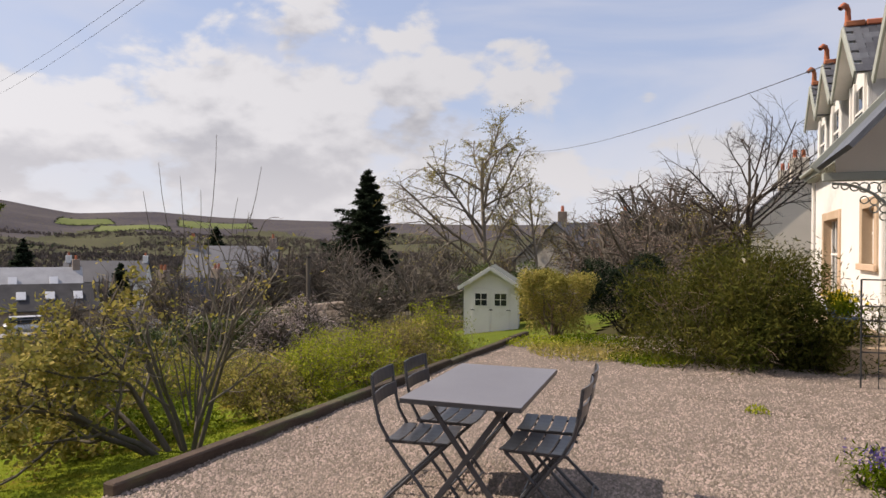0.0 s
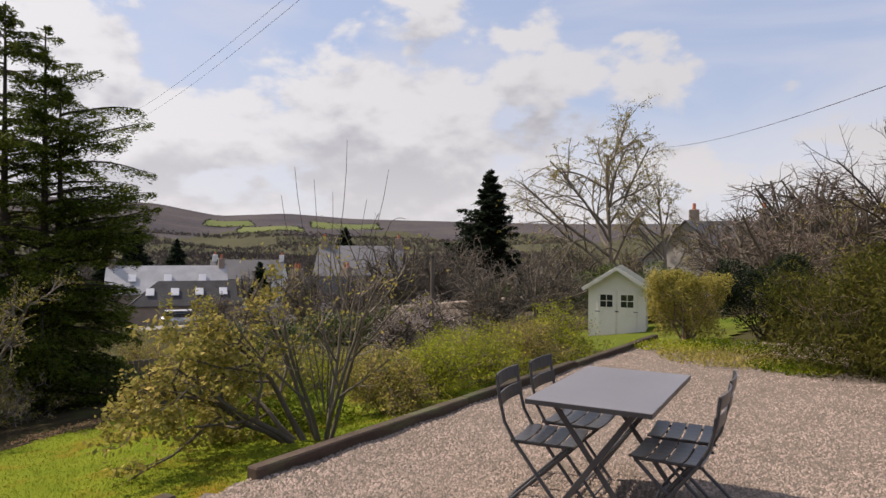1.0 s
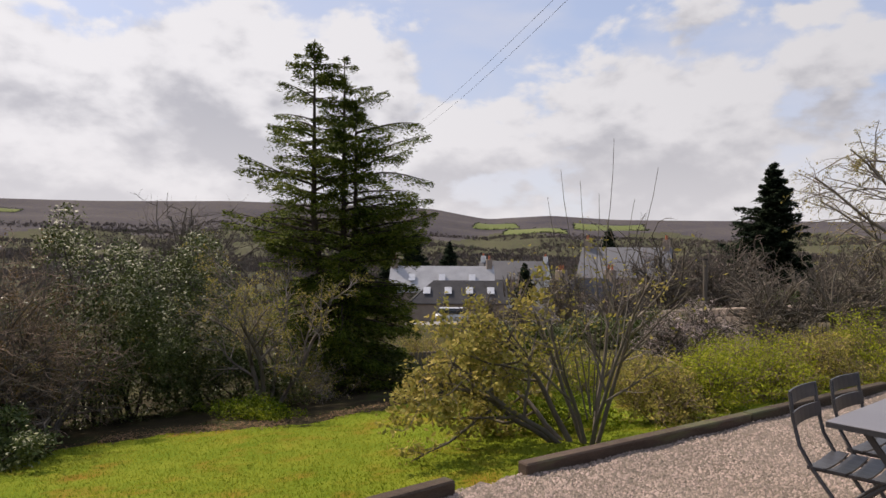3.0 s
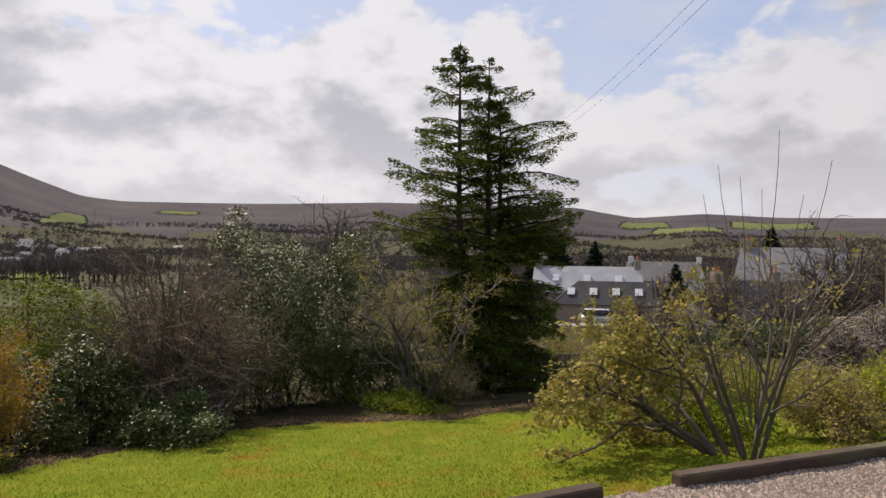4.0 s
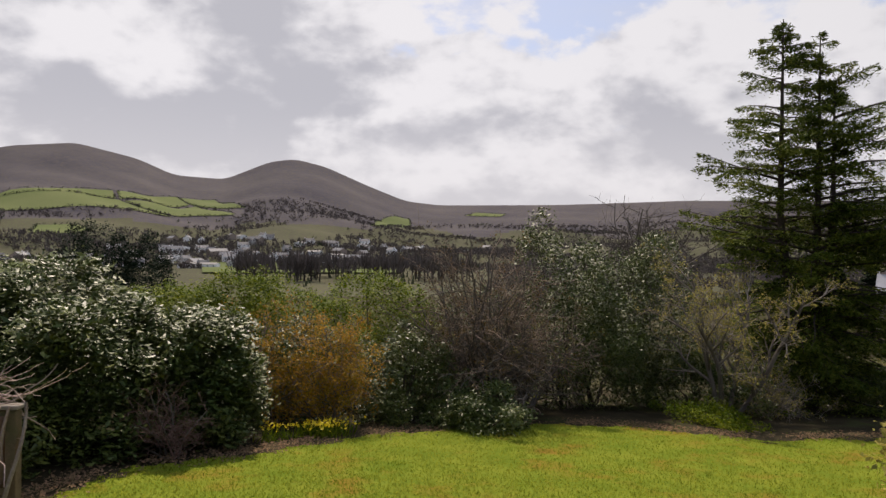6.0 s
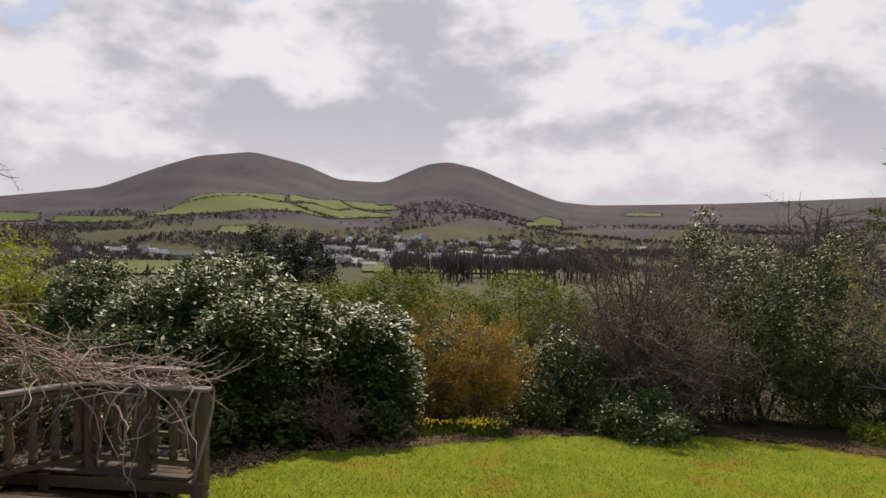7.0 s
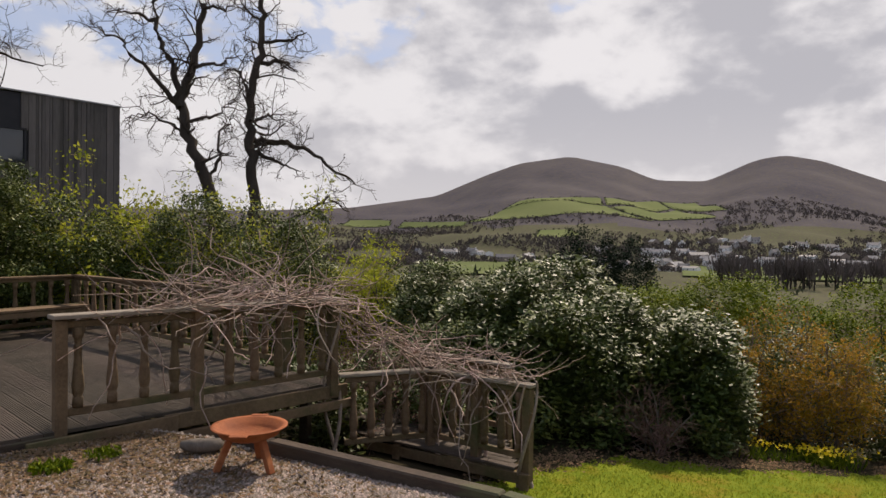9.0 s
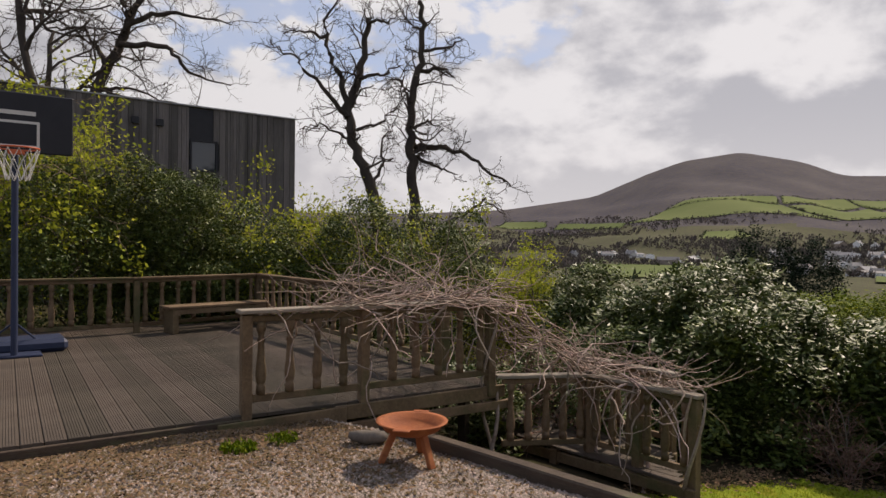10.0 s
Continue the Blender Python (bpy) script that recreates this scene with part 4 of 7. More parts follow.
def build_landing():
    ob = thing("landing", "timber landing and steps between deck and lawn", "steps", (-6.9, -2.7, LAND_Z))
    inv = ob.matrix_world.inverted()
    a, c = Vector((-7.02, -3.05, LAND_Z)), Vector((-6.60, -1.52, LAND_Z))
    side = Vector((-0.93, -0.37, 0)).normalized()
    u = (c - a).normalized()
    for k in range(8):
        o = a + u * 0.0 + side * (0.07 + k * 0.14)
        p = part("board", bar(o - u * 0.7, o + u * 1.52, 0.134, 0.028, 0.004), M["deck"], ob)
        p.matrix_local = inv
    p = part("fascia", bar(a - u * 0.6 + Vector((0, 0, -0.1)), c + u * 0.06 + Vector((0, 0, -0.075)), 0.04, 0.11, 0.005), M["rail"], ob)
    p.matrix_local = inv
    for q in (a, c, a + side * 1.1, c + side * 1.1, LP_B):
        q = Vector((q[0], q[1], 0))
        z = float(land(q.x, q.y))
        p = part("leg", bar((q.x, q.y, z - 0.15), (q.x, q.y, LAND_Z - 0.02), 0.09, 0.09, 0.006, up=(1, 0, 0)), M["rail"], ob)
        p.matrix_local = inv
    for k in range(4):
        z = DECK_Z - 0.18 * (k + 1)
        o = Vector((-6.75 - 0.10 * k, -4.1 + 0.27 * k, z))
        p = part("tread", bar(o, o + Vector((-0.95, -0.30, 0)), 0.26, 0.035, 0.005), M["deck"], ob)
        p.matrix_local = inv


build_landing()


def build_bench():
    p, q = Vector((-6.62, -9.42, DECK_Z)), Vector((-8.35, -9.05, DECK_Z))
    ob = thing("bench", "low weathered timber bench against the deck balustrade", "bench", tuple(p))
    u = (q - p).normalized()
    w = Vector((-u.y, u.x, 0))
    ln = (q - p).length
    for k in range(3):
        part("seat_slat", bar(w * (0.13 * k - 0.13) + Vector((0, 0, 0.41)), u * ln + w * (0.13 * k - 0.13) + Vector((0, 0, 0.41)), 0.12, 0.04, 0.006), M["rail"], ob)
    for t in (0.12, ln - 0.12):
        part("leg", box((-0.05, -0.17, 0), (0.05, 0.17, 0.39), 0.006, Matrix.Translation(u * t) @ Matrix.Rotation(math.atan2(u.y, u.x), 4, "Z")), M["rail"], ob)
    part("apron", bar(u * 0.1 + w * -0.16 + Vector((0, 0, 0.34)), u * (ln - 0.1) + w * -0.16 + Vector((0, 0, 0.34)), 0.03, 0.08, 0.004), M["rail"], ob)


build_bench()


# ---- table and chairs ----
TABLE = thing("table", "grey metal folding table with crossed black legs", "table", (0.29, 4.33, 0.0), -18.5)


def rod(points, r, mat, name, parent, sides=6):
    V, F = tube(points, r, sides)
    return piece(name, V, F, mat, parent, smooth=True)


def build_table():
    hx, hy, z = 0.355, 0.62, 0.74
    bm = box((-hx, -hy, z - 0.006), (hx, hy, z), 0.002)
    part("tabletop", bm, M["top"], TABLE)
    for lo, hi in (((-hx, -hy, z - 0.03), (hx, -hy + 0.004, z - 0.006)), ((-hx, hy - 0.004, z - 0.03), (hx, hy, z - 0.006)),
                   ((-hx, -hy + 0.004, z - 0.03), (-hx + 0.004, hy - 0.004, z - 0.006)), ((hx - 0.004, -hy + 0.004, z - 0.03), (hx, hy - 0.004, z - 0.006))):
        part("rim", box(lo, hi), M["metal"], TABLE)
    for s, y in ((1, -0.50), (-1, -0.46), (1, 0.50), (-1, 0.46)):
        part("leg", bar((-0.27 * s, y, 0.0), (0.25 * s, y, 0.715), 0.012, 0.034, 0.003, up=(1, 0, 0)), M["metal"], TABLE)
    for x, z0, y in ((-0.25, 0.03, 0.5), (0.25, 0.03, 0.46), (0.0, 0.36, 0.48)):
        rod([(x, -y, z0), (x, 0, z0), (x, y, z0)], 0.008, M["metal"], "cross_bar", TABLE)


build_table()


def build_chair():
    ob = thing("folding_chair", "dark slatted folding bistro chair, open beside the table", "chair", (0, 0, 0), group="chairs round the table")
    # local: the sitter faces +y; the seat is 0.42 m wide
    for s in (-1, 1):
        x = 0.19 * s
        rod([(x, 0.21, 0.0), (x, 0.04, 0.22), (x, -0.14, 0.455), (x, -0.20, 0.56), (x, -0.235, 0.70), (x, -0.25, 0.83)], 0.011, M["metal"], "back_leg", ob)
        x2 = 0.165 * s
        rod([(x2, -0.27, 0.0), (x2, -0.06, 0.20), (x2, 0.08, 0.335), (x2, 0.19, 0.44)], 0.011, M["metal"], "front_leg", ob)
        rod([(x2 * 0.98, -0.17, 0.445), (x2 * 0.98, 0.20, 0.445)], 0.009, M["metal"], "seat_rail", ob)
    rod([(-0.19, 0.19, 0.03), (0.19, 0.19, 0.03)], 0.007, M["metal"], "stretcher", ob)
    rod([(-0.165, -0.24, 0.03), (0.165, -0.24, 0.03)], 0.007, M["metal"], "stretcher", ob)
    for k in range(4):
        y = -0.16 + k * 0.098
        bm = bmesh.new()
        rows = []
        for i in range(6):
            x = -0.20 + 0.08 * i
            sag = -0.012 * (1 - (x / 0.2) ** 2)
            rows.append([bm.verts.new((x, yy, 0.457 + sag + dz)) for yy, dz in ((y, 0), (y + 0.084, 0), (y + 0.084, 0.009), (y, 0.009))])
        for p, q in zip(rows, rows[1:]):
            for i in range(4):
                bm.faces.new((p[i], p[(i + 1) % 4], q[(i + 1) % 4], q[i]))
        bm.faces.new(rows[0][::-1])
        bm.faces.new(rows[-1])
        bmesh.ops.recalc_face_normals(bm, faces=bm.faces)
        part("seat_slat", bm, M["metal"], ob)
    for z, y in ((0.655, -0.222), (0.765, -0.243)):
        bm = bmesh.new()
        rows = []
        for i in range(7):
            x = -0.205 + 0.41 * i / 6
            bow = -0.022 * (1 - (x / 0.205) ** 2)
            rows.append([bm.verts.new((x, y + bow + dy, z + dz)) for dy, dz in ((0, 0), (0.008, 0), (-0.002, 0.075), (-0.010, 0.075))])
        for p, q in zip(rows, rows[1:]):
            for i in range(4):
                bm.faces.new((p[i], p[(i + 1) % 4], q[(i + 1) % 4], q[i]))
        bm.faces.new(rows[0][::-1])
        bm.faces.new(rows[-1])
        bmesh.ops.recalc_face_normals(bm, faces=bm.faces)
        part("back_slat", bm, M["metal"], ob)
    return ob


chair = build_chair()
CHAIRS = ((-0.13, 4.14, -104), (0.05, 4.60, -109), (0.60, 3.93, 70), (0.74, 4.38, 74))
chair.matrix_world = pose(CHAIRS[0][0], CHAIRS[0][1], 0, 0, 0, CHAIRS[0][2])
for cx, cy, ca in CHAIRS[1:]:
    copy_thing(chair, pose(cx, cy, 0, 0, 0, ca))


# ---- fire bowl on the gravel ----
def build_bowl():
    ob = thing("fire_bowl", "rusted steel fire bowl on three splayed legs", "fire pit", (-4.08, -2.93, 0.0))
    ob.scale = (0.86, 0.86, 0.80)
    prof = [(0.05, 0.245), (0.16, 0.262), (0.235, 0.30), (0.27, 0.36), (0.305, 0.368), (0.305, 0.376), (0.262, 0.37), (0.225, 0.315), (0.15, 0.277), (0.02, 0.262)]
    bowl = part("bowl", lathe(prof, 32), M["rust"], ob, smooth=True)
    for a in (20, 200):
        c = Matrix.Rotation(radians(a), 4, "Z")
        part("handle", box((0.285, -0.07, 0.364), (0.35, 0.07, 0.378), 0.004, c), M["rust"], ob)
    for a in (75, 195, 315):
        c = Matrix.Rotation(radians(a), 4, "Z")
        part("leg", bar(c @ Vector((0.15, 0, 0.27)), c @ Vector((0.26, 0, 0.0)), 0.055, 0.05, 0.005), M["rust"], ob)


build_bowl()


def build_log():
    rng = np.random.default_rng(8)
    bm = bmesh.new()
    bmesh.ops.create_icosphere(bm, subdivisions=2, radius=1.0)
    for v in bm.verts:
        v.co = Vector((v.co.x * 0.17, v.co.y * 0.06, v.co.z * 0.055)) * (1 + 0.35 * noise.noise(v.co * 1.8))
    part_ob = part("log", bm, M["bark"], smooth=True)
    part_ob.matrix_world = pose(-4.25, -3.45, 0.055, 12, 4, 125)
    tagged(part_ob, "short split log lying on the gravel", "log")


build_log()


# ---- garden shed ----
def build_shed():
    p = spot(-4.1, 22.5)
    ob = thing("garden_shed", "off-white wooden shed with double doors and felt roof", "shed", (p[0], p[1], p[2] - 0.1), 4.0 - 12)
    w, dpt, h, top = 0.9, 2.2, 1.72, 2.3
    bm = bmesh.new()
    front = [(-w, 0, 0), (w, 0, 0), (w, 0, h), (0, 0, top), (-w, 0, h)]
    a = [bm.verts.new(v) for v in front]
    b = [bm.verts.new((x, dpt, z)) for x, _, z in front]
    bm.faces.new(a)
    bm.faces.new(b[::-1])
    for i in range(5):
        j = (i + 1) % 5
        bm.faces.new((a[j], a[i], b[i], b[j]))
    bmesh.ops.recalc_face_normals(bm, faces=bm.faces)
    part("wall", bm, M["shedpaint"], ob)
    for k in range(11):
        z = 0.12 + k * 0.15
        for s in (-1, 1):
            part("board", box((s * w - 0.008 if s < 0 else w, 0.0, z), (s * w if s < 0 else w + 0.008, dpt, z + 0.135), 0.0), M["shedpaint"], ob)
    for s in (-1, 1):
        bm = bmesh.new()
        sl = (top - h) / w
        block(bm, (0, -0.28, -0.02), (math.hypot(w + 0.17, (w + 0.17) * sl), dpt + 0.1, 0.025), 0.004,
              Matrix.Translation((0, 0, top + 0.03)) @ Matrix.Rotation(math.atan(sl) if s > 0 else math.pi - math.atan(sl), 4, "Y"))
        part("roof", bm, M["felt"], ob)
        part("bargeboard", bar((0, -0.30, top - 0.02), (s * (w + 0.17), -0.30, h - 0.02 - 0.17 * sl), 0.025, 0.12, 0.004), M["shedpaint"], ob)
        x0, x1 = sorted((s * 0.03, s * 0.62))
        door = part("door", box((x0, -0.035, 0.08), (x1, 0.0, 1.58), 0.004), M["shedpaint"], ob)
        xa, xb = sorted((s * 0.13, s * 0.52))
        win = part("window", box((xa, -0.042, 1.02), (xb, -0.036, 1.42)), M["glass"], door, "small dark-paned window")
        for q in (xa - 0.02, (xa + xb) / 2 - 0.01, xb):
            part("glazing_bar", box((q, -0.056, 1.0), (q + 0.022, -0.0425, 1.44)), M["shedpaint"], door)
        for q in (1.0, 1.21, 1.42):
            part("glazing_bar", box((xa - 0.02, -0.058, q), (xb + 0.02, -0.0565, q + 0.022)), M["shedpaint"], door)
        part("hinge", box((s * 0.60 - 0.08, -0.044, 0.86), (s * 0.60 + 0.06, -0.036, 0.885)), M["iron"], door)
    part("latch", box((-0.05, -0.055, 0.86), (0.06, -0.037, 0.90), 0.003), M["iron"], ob)


build_shed()

# ---- garden plants ----
OUTLINE = ((0.0, 1.9), (0.12, 2.1), (0.3, 2.2), (0.44, 2.4), (0.49, 2.7), (0.56, 2.3), (0.60, 2.0), (0.66, 2.55), (0.70, 1.9), (0.74, 2.3), (0.78, 1.2), (0.88, 1.0), (0.95, 0.5), (1.0, 0.12))
spray_conifer("conifer", "tall dark green cedar with three stems and flat drooping boughs", spot(41.3, 18.9), 9.75, OUTLINE,
              ((-0.55, -0.50, 1.0), (0.05, 0.05, 0.95), (0.28, 0.28, 0.83)), M["needle"], 11, 22, 11, 0.11, -0.045, 62, 0.26)
TW = [(8, 46, 0.5, 0.25, 0.07, 0.02, 8), (7, 40, 0.5, 0.2, 0.12, 0.02, 6), (5, 40, 0.5, 0.15, 0.16, 0.0, 4), (3, 42, 0.55, 0.15, 0.2, -0.05, 3)]
bare_tree("shrub_tree", "grey-green twiggy tree coming into bud at the lawn's edge", spot(47.3, 15.7), 3.1, 0.06, TW, M["bark"], M["twigg"], stems=4, seed=21, split=0.02, rmin=0.005,
          leaf=M["olive"], nleaf=5000, leafsize=0.05, spread=0.55)
# the multi-stemmed shrub by the sleepers, half in leaf
bare_tree("young_tree", "slender multi-stemmed young tree by the sleepers, almost bare", spot(20.4, 9.1), 2.25, 0.034,
          [(6, 34, 0.6, 0.35, 0.06, 0.03, 8), (5, 38, 0.55, 0.25, 0.10, 0.05, 6), (4, 40, 0.5, 0.2, 0.14, 0.02, 4)], M["bark"], M["twigg"], stems=5, seed=33, split=0.016, spread=0.34, rmin=0.004,
          leaf=M["olive"], nleaf=500, leafsize=0.06)
bare_tree("leafing_shrub", "leaning shrub in yellow-olive young leaf beside the lawn", spot(21.9, 9.3), 2.1, 0.045,
          [(8, 58, 0.6, 0.35, 0.14, -0.01, 9), (6, 55, 0.5, 0.2, 0.22, -0.02, 6), (4, 50, 0.5, 0.2, 0.26, -0.03, 4)], M["bark"], M["twigg"], stems=4, seed=36, split=0.016,
          lean=(-0.72, -0.30, 0.62), spread=0.5, rmin=0.004, leaf=M["olive"], nleaf=7500, leafsize=0.078, category="shrub")
bush("undergrowth", "low leafy green growth under the leafing shrub", spot(24.5, 10.6), (1.2, 0.8, 0.45), 5000, 0.06, M["laurel"], 37, lump=0.5)
# back of the lawn, from the cedar round to the landing
twig_bush("bare_shrub", "large brown leafless shrub at the back of the lawn", spot(67.0, 14.6), (2.2, 2.0, 3.75), 44, 11, M["twig"], 41, 0.03, leaf=M["tawny"], nleaf=5000)
twig_bush("bare_shrub", "brown leafless shrub with drooping fine twigs", spot(63.3, 14.2), (1.2, 1.2, 2.4), 20, 9, M["twig"], 141, 0.03, leaf=M["olive"], nleaf=1000)
bush("holly", "dark glossy evergreen holly tree behind the lawn", spot(60.2, 16.8), (1.35, 1.4, 2.85), 22000, 0.08, M["rhodo"], 42)
bush("holly", "glossy pale-lit evergreen tree behind the lawn", spot(53.0, 18.5), (1.6, 1.5, 2.75), 22000, 0.08, M["rhodo"], 43)
bush("evergreen_shrub", "dark evergreen growth behind the leafless shrub", spot(66.5, 17.0), (2.1, 1.2, 1.9), 18000, 0.08, M["rhodo"], 144)
bush("holly", "dark evergreen filling the gap behind the lawn", spot(57.5, 16.5), (1.2, 1.2, 1.7), 14000, 0.08, M["rhodo"], 143)
bush("laurel", "tall yellow-green laurel hedge behind the shrubs", spot(85.5, 17.5), (2.6, 2.4, 1.95), 30000, 0.09, M["laurel"], 44, up=0.7)
bush("laurel", "tall yellow-green laurel hedge behind the shrubs", spot(76.5, 17.0), (2.2, 2.2, 1.95), 26000, 0.09, M["laurel"], 45, up=0.7)
bush("laurel", "tall yellow-green laurel hedge behind the shrubs", spot(92.0, 18.5), (2.2, 2.2, 1.9), 20000, 0.09, M["laurel"], 145, up=0.7)
twig_bush("gorse", "tawny gorse bush with yellow-brown flowers", spot(79.6, 12.6), (1.0, 0.9, 2.1), 16, 9, M["twig"], 46, 0.014, leaf=M["gorse"], nleaf=9000, leafsize=0.05)
twig_bush("gorse", "tawny gorse bush with yellow-brown flowers", spot(84.3, 12.9), (0.8, 0.7, 2.2), 13, 9, M["twig"], 47, 0.014, leaf=M["gorse"], nleaf=5000, leafsize=0.05)
bush("rhododendron", "large dome of rhododendron with glossy sunlit leaves", spot(100.3, 11.6), (2.45, 2.3, 1.62), 60000, 0.105, M["rhodo"], 48, clump=9, up=0.75)
bush("rhododendron", "rhododendron shoulder sloping to the landing", spot(108.0, 13.5), (1.9, 1.9, 1.5), 24000, 0.105, M["rhodo"], 148, clump=9, up=0.75)
bush("rhododendron", "dark glossy rhododendron at the lawn's edge", spot(90.0, 11.0), (1.15, 1.1, 1.25), 20000, 0.105, M["rhodo"], 49, clump=9, up=0.75)
bush("rhododendron", "low dark evergreen shrub under the bare branches", spot(67.5, 12.5), (1.5, 0.8, 0.5), 12000, 0.08, M["rhodo"], 50, lump=0.5)
bush("evergreen_shrub", "dark evergreen shrub at the lawn's back edge", spot(73.0, 13.5), (1.3, 1.0, 1.2), 16000, 0.08, M["rhodo"], 51, lump=0.45)
bush("evergreen_shrub", "dark evergreen shrub behind the gorse", spot(82.5, 14.2), (1.7, 0.9, 1.3), 16000, 0.08, M["rhodo"], 151, lump=0.45)
twig_bush("bare_shrub", "small reddish leafless shrub on the lawn's edge", spot(92.3, 9.8), (0.6, 0.6, 1.05), 20, 8, M["twigr"], 52, 0.012)
bush("twin_yew", "dark rounded evergreen standing over the shrubbery", spot(97.7, 22.0), (1.15, 1.1, 2.95), 14000, 0.09, M["darkneedle"], 54, lift=0.66)
bush("twin_yew", "dark rounded evergreen standing over the shrubbery", spot(94.0, 22.0), (1.05, 1.1, 2.85), 14000, 0.09, M["darkneedle"], 55, lift=0.66)
bush("groundcover", "low green leafy clump under the budding tree", spot(48.5, 14.6), (1.5, 0.6, 0.25), 5000, 0.06, M["laurel"], 56, lump=0.5)
twig_bush("bare_shrub", "dry grey thicket under the cedar", spot(44.5, 17.0), (1.6, 1.0, 1.3), 30, 8, M["twigg"], 57, 0.015, leaf=M["olive"], nleaf=2500)
bush("evergreen_shrub", "dark undergrowth around the cedar's foot", spot(38.0, 19.5), (1.8, 1.0, 0.7), 10000, 0.08, M["rhodo"], 58, lump=0.5)
bush("evergreen_shrub", "dark undergrowth behind the budding tree", spot(50.0, 17.2), (2.2, 1.0, 1.0), 14000, 0.08, M["rhodo"], 59, lump=0.5)
# beyond the sleepers towards the shed
for i, (b, d, rx, rz) in enumerate(((14.8, 10.8, 0.8, 0.6), (11.0, 12.0, 0.9, 0.62), (7.2, 13.2, 1.0, 0.75), (3.6, 14.6, 1.1, 0.85), (0.6, 16.0, 1.0, 0.95), (10, 17.5, 1.3, 0.55), (16.0, 14.0, 1.0, 0.5), (21, 15, 1.3, 0.45), (28, 16, 1.5, 0.5), (34, 24, 1.8, 0.8))):
    twig_bush("hedge_shrub", "loose bright green shrub along the terrace edge", spot(b, d), (rx, rx, rz * 1.5), 26, 9, M["twig"], 60 + i, 0.01, leaf=M["spring" if i % 3 else "olive"], nleaf=6500, leafsize=0.05)
bush("hedge", "bright green fuzzy hedge beside the shed", (2.35, 14.0, -0.3), (0.72, 0.6, 0.72), 20000, 0.05, M["olive"], 70, lump=0.12, lift=0.95, square=True, twigs=160, stem=M["twig"])
bush("hedge", "dark clipped yew hedge at the end of the terrace", (4.2, 15.6, -0.3), (0.95, 0.7, 0.85), 18000, 0.06, M["darkneedle"], 71, lump=0.1, lift=0.95, square=True)
bush("juniper", "wide spreading mossy-green juniper on the gravel edge", (4.40, 9.9, -0.1), (1.5, 1.3, 0.98), 36000, 0.10, M["mossy"], 72, aspect=0.16, lump=0.5, clump=10, spread=1.5, twigs=500, stem=M["twig"], up=0.2)
bush("juniper", "low arm of the spreading juniper", (5.0, 9.3, -0.1), (0.75, 0.6, 0.62), 12000, 0.07, M["mossy"], 73, aspect=0.25)
# behind the deck
bush("laurel", "dark evergreen hedge behind the deck", (-9.6, -10.7, -0.5), (1.7, 1.2, 1.7), 26000, 0.075, M["rhodo"], 74)
bush("laurel", "dark evergreen hedge behind the deck", (-6.9, -11.9, -0.3), (2.3, 1.2, 2.15), 34000, 0.075, M["rhodo"], 75)
bush("laurel", "dark evergreen hedge behind the deck", (-8.1, -11.5, -0.3), (1.5, 1.2, 1.95), 34000, 0.075, M["rhodo"], 76)
bush("laurel", "dark evergreen hedge falling away past the deck", spot(123, 14.6), (2.2, 1.3, 2.0), 22000, 0.075, M["rhodo"], 77)
bush("laurel", "dark evergreen hedge between deck and oaks", spot(130.5, 14.6), (1.6, 1.2, 2.05), 20000, 0.075, M["rhodo"], 177)
bush("evergreen_shrub", "grey-green evergreen beside the rhododendron", spot(112.5, 16.0), (1.0, 1.0, 1.55), 12000, 0.07, M["rhodo"], 78)
SPRING = ((137.0, 15.5, 0.75, 3.6), (141.2, 15.5, 0.75, 2.6), (150.5, 14.6, 1.1, 4.4), (154.5, 14.2, 1.3, 4.8), (132.5, 15.0, 1.2, 2.3), (128.0, 15.5, 1.3, 2.2), (123.5, 16.5, 1.2, 2.1), (118.5, 17.0, 1.2, 1.9), (115.0, 15.5, 0.9, 1.5))
for i, (b, d, rx, h) in enumerate(SPRING):
    p = way(b) * (d + 0.2)
    base = max(float(land(p.x, p.y)), -1.6)
    twig_bush("spring_shrub", "shrub bursting into fresh yellow-green leaf", (p.x, p.y, base), (rx, rx, h - base), 15, 8, M["twig"], 80 + i, 0.02, leaf=M["spring"], nleaf=6500, leafsize=0.09)
OAK = [(9, 48, 0.40, 0.36, 0.10, 0.05, 13), (7, 52, 0.58, 0.25, 0.24, 0.03, 9), (6, 50, 0.5, 0.2, 0.28, 0.02, 6), (5, 48, 0.5, 0.2, 0.3, 0.0, 4), (3, 45, 0.55, 0.2, 0.3, 0.0, 3)]
SHOOTS = [(5, 55, 0.55, 0.15, 0.30, 0.02, 7), (4, 52, 0.5, 0.2, 0.32, 0.0, 5), (3, 48, 0.55, 0.2, 0.3, 0.0, 3)]


